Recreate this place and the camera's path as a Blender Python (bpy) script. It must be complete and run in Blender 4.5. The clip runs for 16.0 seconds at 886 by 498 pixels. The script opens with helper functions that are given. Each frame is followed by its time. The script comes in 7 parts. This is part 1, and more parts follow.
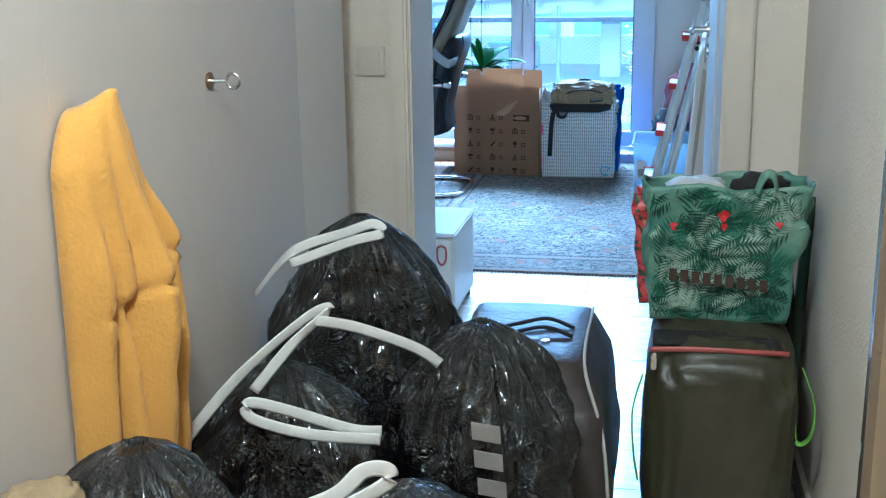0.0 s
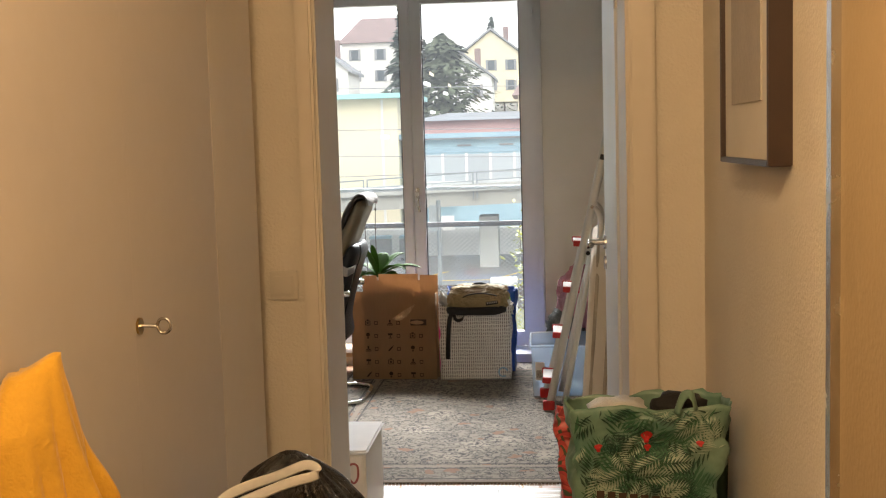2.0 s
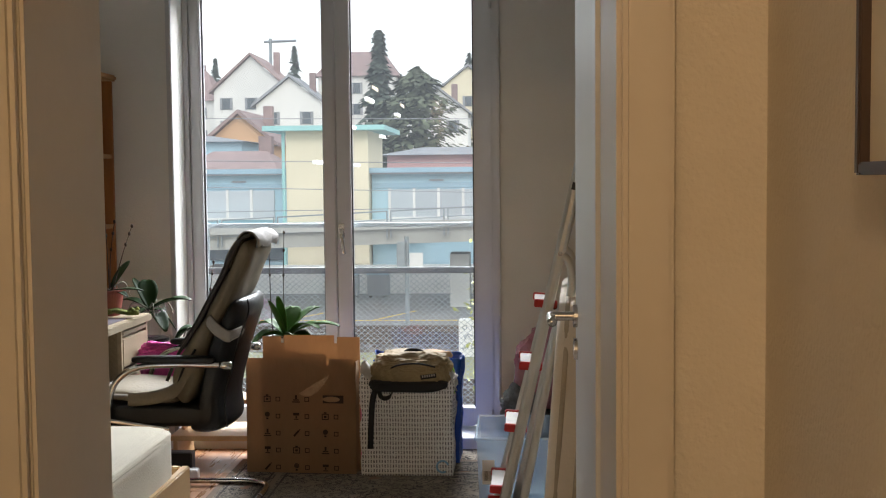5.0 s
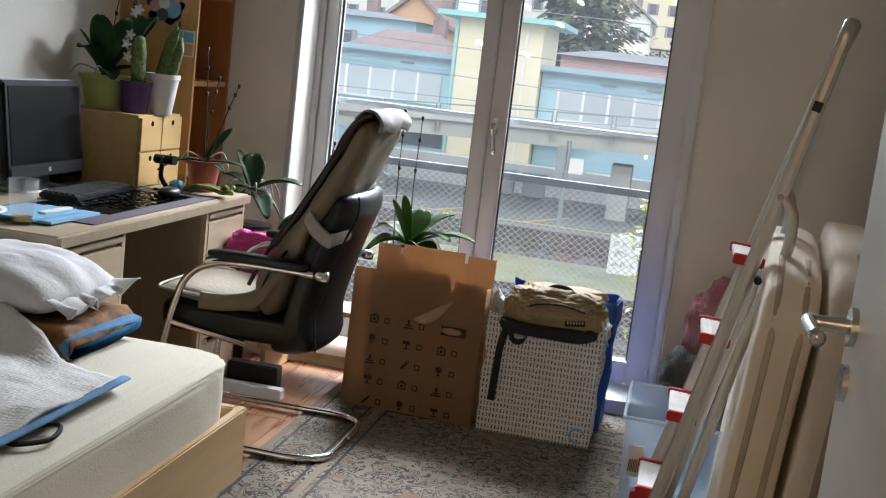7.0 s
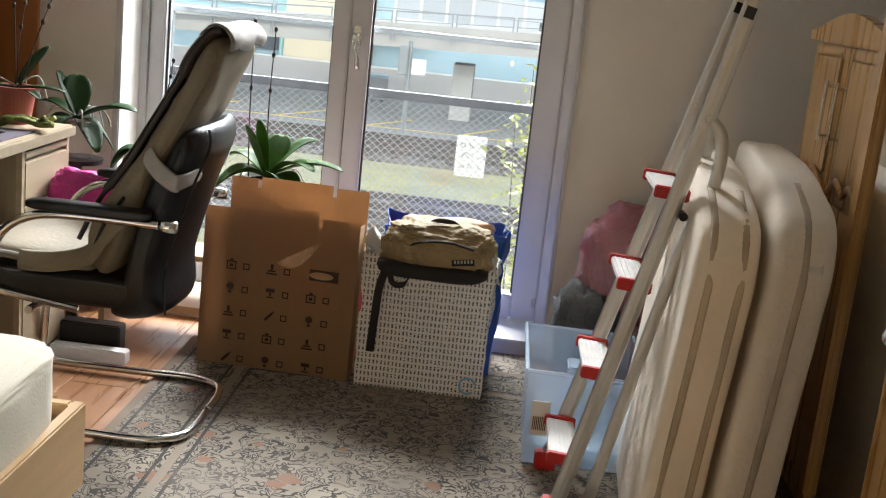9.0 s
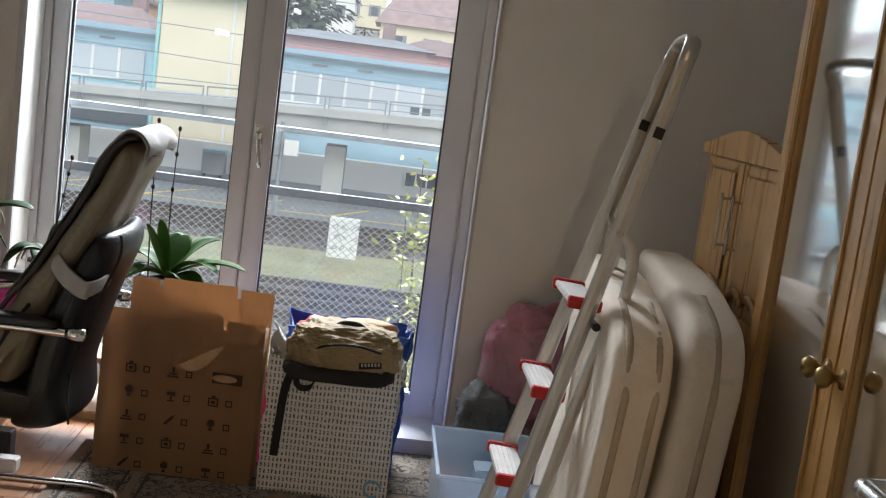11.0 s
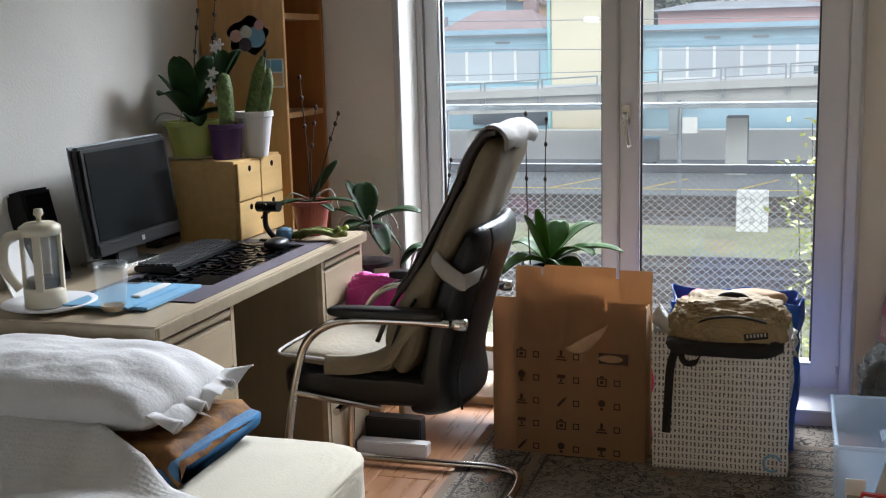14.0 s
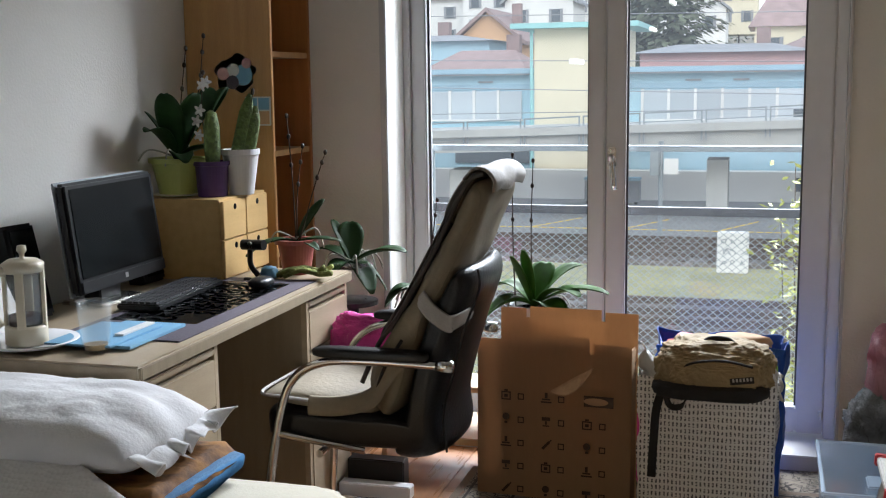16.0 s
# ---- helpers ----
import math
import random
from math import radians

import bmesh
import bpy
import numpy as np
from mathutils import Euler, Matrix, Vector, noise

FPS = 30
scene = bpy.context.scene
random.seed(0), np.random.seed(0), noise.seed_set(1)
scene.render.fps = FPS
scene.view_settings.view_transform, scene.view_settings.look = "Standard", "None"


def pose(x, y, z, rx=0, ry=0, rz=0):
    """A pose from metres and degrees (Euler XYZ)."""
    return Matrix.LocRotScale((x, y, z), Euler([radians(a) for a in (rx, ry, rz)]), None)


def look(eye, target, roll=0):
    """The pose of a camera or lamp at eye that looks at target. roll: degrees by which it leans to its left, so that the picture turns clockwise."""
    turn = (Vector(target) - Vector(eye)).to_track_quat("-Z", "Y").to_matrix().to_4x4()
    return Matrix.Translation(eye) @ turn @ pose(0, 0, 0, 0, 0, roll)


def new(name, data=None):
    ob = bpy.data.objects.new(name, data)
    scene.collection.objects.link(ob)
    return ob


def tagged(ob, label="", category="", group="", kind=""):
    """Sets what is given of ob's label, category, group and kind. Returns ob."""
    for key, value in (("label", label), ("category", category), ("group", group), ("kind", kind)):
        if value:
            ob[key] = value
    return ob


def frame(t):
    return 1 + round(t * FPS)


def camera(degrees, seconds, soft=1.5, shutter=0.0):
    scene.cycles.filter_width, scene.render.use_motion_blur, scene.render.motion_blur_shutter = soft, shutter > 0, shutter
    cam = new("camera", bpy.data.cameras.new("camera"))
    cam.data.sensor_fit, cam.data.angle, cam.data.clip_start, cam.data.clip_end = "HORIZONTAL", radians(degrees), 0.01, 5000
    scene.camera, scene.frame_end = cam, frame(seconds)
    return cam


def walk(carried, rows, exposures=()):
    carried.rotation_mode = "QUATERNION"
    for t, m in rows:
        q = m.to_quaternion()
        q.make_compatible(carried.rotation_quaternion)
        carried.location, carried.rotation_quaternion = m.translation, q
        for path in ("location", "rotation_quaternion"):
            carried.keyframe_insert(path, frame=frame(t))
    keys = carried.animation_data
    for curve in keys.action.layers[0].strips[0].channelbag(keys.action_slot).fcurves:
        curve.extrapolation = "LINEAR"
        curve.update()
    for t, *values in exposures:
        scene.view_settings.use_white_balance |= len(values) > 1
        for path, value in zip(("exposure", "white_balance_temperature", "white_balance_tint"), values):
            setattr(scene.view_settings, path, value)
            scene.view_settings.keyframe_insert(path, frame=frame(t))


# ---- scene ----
cam = camera(42.3, 16.0, 1.15)
PATH = [
    (0, (0.383, -1.439, 1.313), (0.011, 0.46, 0.808), -0.9),
    (0.5, (0.311, -1.463, 1.362), (0.102, 0.494, 1.002), -1.9),
    (1, (0.309, -1.471, 1.389), (0.119, 0.501, 1.12), -2.0),
    (1.5, (0.308, -1.461, 1.405), (0.129, 0.519, 1.183), -1.6),
    (2, (0.292, -1.458, 1.405), (0.121, 0.526, 1.221), -1.6),
    (2.5, (0.304, -1.432, 1.414), (0.138, 0.554, 1.248), -1.7),
    (3, (0.359, -1.234, 1.404), (0.219, 0.755, 1.252), -1.6),
    (3.2, (0.385, -1.104, 1.406), (0.254, 0.887, 1.269), -1.4),
    (5.3, (0.392, 0.309, 1.333), (0.264, 2.301, 1.21), -0.1),
    (5.5, (0.393, 0.423, 1.325), (0.225, 2.408, 1.148), 1.6),
    (6, (0.35, 0.693, 1.302), (0.048, 2.652, 1.03), 5.3),
    (6.5, (0.274, 0.957, 1.301), (-0.063, 2.909, 1.029), 6.0),
    (7, (0.274, 1.186, 1.303), (-0.106, 3.125, 0.99), 6.7),
    (7.5, (0.246, 1.35, 1.301), (-0.149, 3.283, 0.975), 6.8),
    (8, (0.267, 1.463, 1.308), (-0.132, 3.39, 0.953), 6.5),
    (8.5, (0.22, 1.563, 1.303), (-0.109, 3.497, 0.91), 6.5),
    (9, (0.089, 1.687, 1.307), (0.001, 3.633, 0.856), 6.1),
    (9.2, (0.046, 1.695, 1.322), (0.05, 3.641, 0.861), 6.2),
    (11.3, (-0.043, 1.672, 1.372), (0.081, 3.65, 1.107), 7.5),
    (11.5, (-0.037, 1.678, 1.364), (0.027, 3.66, 1.103), 7.2),
    (12, (0.005, 1.67, 1.369), (-0.108, 3.647, 1.088), 6.6),
    (12.5, (0.069, 1.674, 1.354), (-0.256, 3.619, 1.017), 2.9),
    (13, (0.089, 1.683, 1.359), (-0.426, 3.579, 0.982), -0.5),
    (13.5, (0.09, 1.681, 1.363), (-0.475, 3.563, 0.993), -1.4),
    (14, (0.083, 1.673, 1.365), (-0.493, 3.555, 1.01), -1.5),
    (14.5, (0.08, 1.678, 1.365), (-0.498, 3.563, 1.025), -1.4),
    (15, (0.073, 1.681, 1.371), (-0.492, 3.573, 1.054), -0.9),
    (15.5, (0.072, 1.686, 1.374), (-0.484, 3.584, 1.076), -0.8),
    (16, (0.063, 1.684, 1.372), (-0.483, 3.587, 1.081), -0.7),
]
EXPOSURES = [(0.0, 1.6, 3550, -5), (0.5, 1.35, 3700, -9), (1.0, 1.1, 4350, 2), (1.4, 0.95, 6000, 9), (1.8, 0.9, 6600, 10), (3.2, 0.88, 6750, 11), (5.3, 0.38, 6300, 10), (7.0, 0.55, 6100, 10), (8.0, 0.62, 6200, 10), (9.0, 0.9, 6450, 9), (9.2, 0.9, 6450, 9), (11.3, 0.48, 6100, 10), (13.0, 0.55, 6050, 10), (16.0, 0.48, 6000, 10)]
walk(cam, [(t, look(eye, target, roll)) for t, eye, target, roll in PATH], EXPOSURES)

# ---------------------------------------------------------------- world and lights
world = bpy.data.worlds.new("overcast_sky")
scene.world = world
world.use_nodes = True
wn, wl = world.node_tree.nodes, world.node_tree.links
wn.clear()
sky = wn.new("ShaderNodeTexSky")
sky.sky_type, sky.sun_disc = "NISHITA", False
sky.sun_elevation, sky.sun_rotation = radians(38), radians(150)
sky.air_density, sky.dust_density = 1.6, 4.0
bg_sky, bg_cloud, both, wout = wn.new("ShaderNodeBackground"), wn.new("ShaderNodeBackground"), wn.new("ShaderNodeAddShader"), wn.new("ShaderNodeOutputWorld")
bg_sky.inputs["Strength"].default_value = 0.05
bg_cloud.inputs["Color"].default_value = (0.93, 0.96, 1.0, 1)
bg_cloud.inputs["Strength"].default_value = 0.95
wl.new(sky.outputs["Color"], bg_sky.inputs["Color"])
wl.new(bg_sky.outputs[0], both.inputs[0])
wl.new(bg_cloud.outputs[0], both.inputs[1])
wl.new(both.outputs[0], wout.inputs[0])


def lamp(name, kind, energy, colour, m, **sizes):
    data = bpy.data.lights.new(name, kind)
    data.energy, data.color = energy, colour
    if kind == "AREA":
        data.shape, data.size, data.size_y = "RECTANGLE", sizes["w"], sizes["h"]
    if kind == "SUN":
        data.angle = radians(sizes["angle"])
    if kind == "POINT":
        data.shadow_soft_size = sizes["r"]
    ob = new(name, data)
    ob.matrix_world = m
    return ob


lamp("sun", "SUN", 0.6, (1.0, 0.97, 0.93), look((0, 0, 30), (12, 40, 0)), angle=25)
# added unseen area lamp outside above the window's head, boosts the soft overcast daylight
lamp("window_daylight", "AREA", 2750, (0.97, 0.98, 1.0), look((0.6, 11.0, 5.3), (-0.6, 4.3, 0.9)), w=6.8, h=3.4)
# warm bulb of the hallway's ceiling lamp
lamp("hall_bulb", "POINT", 50, (1.0, 0.68, 0.37), pose(0.08, -1.0, 2.24), r=0.09)

# ---------------------------------------------------------------- materials


def material(name, colour, rough=0.6, metal=0.0, vary=0.12, scale=6.0, bump=0.0, bump_scale=80.0, stretch=(1, 1, 1), second=None, coat=0.0, sheen=0.0, trans=0.0, rand=0.0, detail=6.0):
    """A surface with broad stains and fine grain: colour to second by noise, plus fine relief."""
    m = bpy.data.materials.new(name)
    m.use_nodes = True
    n, l = m.node_tree.nodes, m.node_tree.links
    b = n["Principled BSDF"]
    co, mp = n.new("ShaderNodeTexCoord"), n.new("ShaderNodeMapping")
    mp.inputs["Scale"].default_value = stretch
    l.new(co.outputs["Object"], mp.inputs["Vector"])
    big, fine = n.new("ShaderNodeTexNoise"), n.new("ShaderNodeTexNoise")
    big.inputs["Scale"].default_value, big.inputs["Detail"].default_value = scale, detail
    fine.inputs["Scale"].default_value, fine.inputs["Detail"].default_value = bump_scale, 4
    for t in (big, fine):
        l.new(mp.outputs[0], t.inputs["Vector"])
    ramp = n.new("ShaderNodeValToRGB")
    c2 = second or tuple(c * (1 - 2 * vary) for c in colour)
    ramp.color_ramp.elements[0].position, ramp.color_ramp.elements[1].position = 0.32, 0.68
    ramp.color_ramp.elements[0].color, ramp.color_ramp.elements[1].color = (*c2, 1), (*colour, 1)
    l.new(big.outputs["Fac"], ramp.inputs["Fac"])
    last = ramp.outputs["Color"]
    grain = n.new("ShaderNodeMix")
    grain.data_type, grain.blend_type = "RGBA", "OVERLAY"
    grain.inputs["Factor"].default_value = min(0.5, vary)
    l.new(last, grain.inputs["A"])
    l.new(fine.outputs["Fac"], grain.inputs["B"])
    last = grain.outputs["Result"]
    if rand:
        info, hsv, mul = n.new("ShaderNodeObjectInfo"), n.new("ShaderNodeHueSaturation"), n.new("ShaderNodeMapRange")
        mul.inputs["To Min"].default_value, mul.inputs["To Max"].default_value = 1 - rand, 1 + rand
        l.new(info.outputs["Random"], mul.inputs["Value"])
        l.new(mul.outputs["Result"], hsv.inputs["Value"])
        l.new(last, hsv.inputs["Color"])
        last = hsv.outputs["Color"]
    l.new(last, b.inputs["Base Color"])
    b.inputs["Roughness"].default_value, b.inputs["Metallic"].default_value = rough, metal
    b.inputs["Coat Weight"].default_value, b.inputs["Sheen Weight"].default_value = coat, sheen
    b.inputs["Transmission Weight"].default_value = trans
    rr = n.new("ShaderNodeMapRange")
    rr.inputs["To Min"].default_value, rr.inputs["To Max"].default_value = max(0.02, rough - 0.08), min(1, rough + 0.1)
    l.new(big.outputs["Fac"], rr.inputs["Value"])
    l.new(rr.outputs["Result"], b.inputs["Roughness"])
    if bump:
        bp = n.new("ShaderNodeBump")
        bp.inputs["Strength"].default_value, bp.inputs["Distance"].default_value = bump, 0.01
        l.new(fine.outputs["Fac"], bp.inputs["Height"])
        l.new(bp.outputs["Normal"], b.inputs["Normal"])
    return m


def crumpled(name, colour, rough, strength=0.6, scale=9.0, second=None, trans=0.0, alpha=1.0):
    """Thin plastic film: ridged creases in the relief."""
    m = material(name, colour, rough, 0, 0.1, 5, 0, second=second, trans=trans)
    n, l = m.node_tree.nodes, m.node_tree.links
    b, co = n["Principled BSDF"], n["Texture Coordinate"]
    v, z, mix, bp = n.new("ShaderNodeTexVoronoi"), n.new("ShaderNodeTexNoise"), n.new("ShaderNodeMath"), n.new("ShaderNodeBump")
    v.feature = "DISTANCE_TO_EDGE"
    v.inputs["Scale"].default_value = scale
    z.inputs["Scale"].default_value, z.inputs["Detail"].default_value, z.inputs["Distortion"].default_value = scale * 1.4, 5, 1.6
    mix.operation = "ADD"
    warp = n.new("ShaderNodeVectorMath")
    warp.operation = "ADD"
    l.new(co.outputs["Object"], z.inputs["Vector"])
    l.new(co.outputs["Object"], warp.inputs[0])
    l.new(z.outputs["Color"], warp.inputs[1])
    l.new(warp.outputs[0], v.inputs["Vector"])
    l.new(v.outputs["Distance"], mix.inputs[0])
    l.new(z.outputs["Fac"], mix.inputs[1])
    bp.inputs["Strength"].default_value, bp.inputs["Distance"].default_value = strength, 0.05
    l.new(mix.outputs[0], bp.inputs["Height"])
    l.new(bp.outputs["Normal"], b.inputs["Normal"])
    b.inputs["Alpha"].default_value = alpha
    return m


def wood(name, light, dark, rough=0.4, axis="z", rand=0.0, coat=0.0, scale=1.0):
    """Fine long grain along one axis."""
    st = {"x": (1.2, 14, 14), "y": (14, 1.2, 14), "z": (14, 14, 1.2)}[axis]
    return material(name, light, rough, 0, 0.14, 2.2 * scale, 0.08, 40, st, dark, coat, rand=rand)


def window_glass(name="window_glass"):
    m = bpy.data.materials.new(name)
    m.use_nodes = True
    n, l = m.node_tree.nodes, m.node_tree.links
    n.clear()
    clear, gloss, mix, fr, out = (n.new("ShaderNode" + k) for k in ("BsdfTransparent", "BsdfGlossy", "MixShader", "Fresnel", "OutputMaterial"))
    clear.inputs["Color"].default_value = (0.95, 0.97, 0.97, 1)
    gloss.inputs["Roughness"].default_value = 0.02
    fr.inputs["IOR"].default_value = 1.35
    l.new(fr.outputs[0], mix.inputs[0])
    # faint bluish scatter mixed into the pane, in place of the haze outdoors
    veil, film = n.new("ShaderNodeBsdfTranslucent"), n.new("ShaderNodeMixShader")
    veil.inputs["Color"].default_value = (0.86, 0.92, 1.0, 1)
    film.inputs[0].default_value = 0.009
    l.new(clear.outputs[0], film.inputs[1])
    l.new(veil.outputs[0], film.inputs[2])
    l.new(film.outputs[0], mix.inputs[1])
    l.new(gloss.outputs[0], mix.inputs[2])
    l.new(mix.outputs[0], out.inputs[0])
    return m


def rug_material():
    """Machine-woven oriental carpet: dense small ornament in beige, charcoal, rust and blue-grey, worn in places."""
    m = bpy.data.materials.new("patterned_carpet")
    m.use_nodes = True
    n, l = m.node_tree.nodes, m.node_tree.links
    b = n["Principled BSDF"]
    co = n.new("ShaderNodeTexCoord")
    z = n.new("ShaderNodeTexNoise")
    z.inputs["Scale"].default_value, z.inputs["Detail"].default_value = 16, 3
    warp = n.new("ShaderNodeMix")
    warp.data_type, warp.blend_type = "RGBA", "LINEAR_LIGHT"
    warp.inputs["Factor"].default_value = 0.045
    l.new(co.outputs["Object"], z.inputs["Vector"])
    l.new(co.outputs["Object"], warp.inputs["A"])
    l.new(z.outputs["Color"], warp.inputs["B"])

    def ornament(scale, lo, hi, feature="F1"):
        v, r = n.new("ShaderNodeTexVoronoi"), n.new("ShaderNodeMapRange")
        v.feature = feature
        v.inputs["Scale"].default_value = scale
        r.inputs["From Min"].default_value, r.inputs["From Max"].default_value = lo, hi
        l.new(warp.outputs["Result"], v.inputs["Vector"])
        l.new(v.outputs["Distance"], r.inputs["Value"])
        return r.outputs["Result"], v

    def mixer(fac, a, c):
        x = n.new("ShaderNodeMix")
        x.data_type = "RGBA"
        l.new(fac, x.inputs["Factor"])
        for key, v in (("A", a), ("B", c)):
            if isinstance(v, tuple):
                x.inputs[key].default_value = (*v, 1)
            else:
                l.new(v, x.inputs[key])
        return x.outputs["Result"]

    def contour(scale, width, offset):
        z2, d, a, r = n.new("ShaderNodeTexNoise"), n.new("ShaderNodeMath"), n.new("ShaderNodeMath"), n.new("ShaderNodeMapRange")
        z2.inputs["Scale"].default_value, z2.inputs["Detail"].default_value, z2.inputs["Distortion"].default_value = scale, 0.6, 1.3
        d.operation, d.inputs[1].default_value = "SUBTRACT", offset
        a.operation = "ABSOLUTE"
        r.inputs["From Min"].default_value, r.inputs["From Max"].default_value = width, width * 1.5
        l.new(co.outputs["Object"], z2.inputs["Vector"])
        l.new(z2.outputs["Fac"], d.inputs[0])
        l.new(d.outputs[0], a.inputs[0])
        l.new(a.outputs[0], r.inputs["Value"])
        return r.outputs["Result"]

    def edge_band(lo, hi):
        """1 inside the band that runs lo to hi metres in from the carpet's edge."""
        xyz = n.new("ShaderNodeSeparateXYZ")
        l.new(co.outputs["Object"], xyz.inputs[0])
        rest = []
        for axis, half in (("X", 1.14), ("Y", 1.175)):
            a, d = n.new("ShaderNodeMath"), n.new("ShaderNodeMath")
            a.operation, d.operation = "ABSOLUTE", "SUBTRACT"
            d.inputs[0].default_value = half
            l.new(xyz.outputs[axis], a.inputs[0])
            l.new(a.outputs[0], d.inputs[1])
            rest.append(d.outputs[0])
        least, more, less, both_ = (n.new("ShaderNodeMath") for _ in range(4))
        least.operation, more.operation, less.operation, both_.operation = "MINIMUM", "GREATER_THAN", "LESS_THAN", "MULTIPLY"
        l.new(rest[0], least.inputs[0])
        l.new(rest[1], least.inputs[1])
        more.inputs[1].default_value, less.inputs[1].default_value = lo, hi
        for k in (more, less):
            l.new(least.outputs[0], k.inputs[0])
        l.new(more.outputs[0], both_.inputs[0])
        l.new(less.outputs[0], both_.inputs[1])
        return both_.outputs[0]

    base, vb = ornament(4.0, 0.1, 0.5)
    ground = mixer(base, (0.33, 0.285, 0.225), (0.22, 0.19, 0.15))
    dark = (0.045, 0.040, 0.036)
    f1 = contour(24, 0.028, 0.5)
    c1 = mixer(f1, dark, ground)
    f2 = contour(24, 0.022, 0.63)
    c2 = mixer(f2, dark, c1)
    f3, _ = ornament(19, 0.17, 0.21)
    c3 = mixer(f3, (0.055, 0.05, 0.048), c2)
    f5, _ = ornament(19, 0.08, 0.10)
    c3 = mixer(f5, (0.32, 0.27, 0.21), c3)
    f4, _ = ornament(6.5, 0.16, 0.2)
    c4 = mixer(f4, (0.22, 0.12, 0.075), c3)
    for lo, hi, tone in ((0.0, 0.03, (0.20, 0.15, 0.11)), (0.045, 0.055, dark), (0.20, 0.21, dark), (0.225, 0.25, (0.24, 0.20, 0.155)), (0.265, 0.275, dark)):
        c4 = mixer(edge_band(lo, hi), c4, tone)
    pile = n.new("ShaderNodeTexNoise")
    pile.inputs["Scale"].default_value, pile.inputs["Detail"].default_value = 300, 3
    worn = n.new("ShaderNodeTexNoise")
    worn.inputs["Scale"].default_value = 3
    wr = n.new("ShaderNodeMapRange")
    wr.inputs["From Min"].default_value, wr.inputs["From Max"].default_value, wr.inputs["To Max"].default_value = 0.5, 0.8, 0.6
    l.new(co.outputs["Object"], worn.inputs["Vector"])
    l.new(worn.outputs["Fac"], wr.inputs["Value"])
    c5 = mixer(wr.outputs["Result"], c4, (0.22, 0.19, 0.155))
    l.new(c5, b.inputs["Base Color"])
    l.new(co.outputs["Object"], pile.inputs["Vector"])
    bp = n.new("ShaderNodeBump")
    bp.inputs["Strength"].default_value, bp.inputs["Distance"].default_value = 0.5, 0.004
    l.new(pile.outputs["Fac"], bp.inputs["Height"])
    l.new(bp.outputs["Normal"], b.inputs["Normal"])
    b.inputs["Roughness"].default_value = 0.95
    return m


def printed_bag_material():
    """White woven plastic printed all over with rows of small dark characters."""
    m = material("printed_white_plastic", (0.72, 0.71, 0.68), 0.45, 0, 0.06, 5, 0.25, 30)
    n, l = m.node_tree.nodes, m.node_tree.links
    b, co = n["Principled BSDF"], n["Texture Coordinate"]
    uvs = n.new("ShaderNodeUVMap")
    br = n.new("ShaderNodeTexBrick")
    br.offset = 0.0
    br.inputs["Scale"].default_value = 1.0
    br.inputs["Brick Width"].default_value, br.inputs["Row Height"].default_value = 0.0125, 0.021
    br.inputs["Mortar Size"].default_value, br.inputs["Mortar Smooth"].default_value = 0.0036, 0.1
    l.new(uvs.outputs["UV"], br.inputs["Vector"])
    ring = n.new("ShaderNodeTexNoise")
    ring.inputs["Scale"].default_value = 160
    l.new(uvs.outputs["UV"], ring.inputs["Vector"])
    thr = n.new("ShaderNodeMapRange")
    thr.inputs["From Min"].default_value, thr.inputs["From Max"].default_value = 0.40, 0.50
    l.new(ring.outputs["Fac"], thr.inputs["Value"])
    inv = n.new("ShaderNodeMath")
    inv.operation = "SUBTRACT"
    inv.inputs[0].default_value = 1.0
    l.new(br.outputs["Fac"], inv.inputs[1])
    mul = n.new("ShaderNodeMath")
    mul.operation = "MULTIPLY"
    l.new(inv.outputs[0], mul.inputs[0])
    l.new(thr.outputs["Result"], mul.inputs[1])
    mix = n.new("ShaderNodeMix")
    mix.data_type = "RGBA"
    l.new(mul.outputs[0], mix.inputs["Factor"])
    mix.inputs["B"].default_value = (0.05, 0.05, 0.055, 1)
    l.new(b.inputs["Base Color"].links[0].from_socket, mix.inputs["A"])
    l.new(mix.outputs["Result"], b.inputs["Base Color"])
    return m


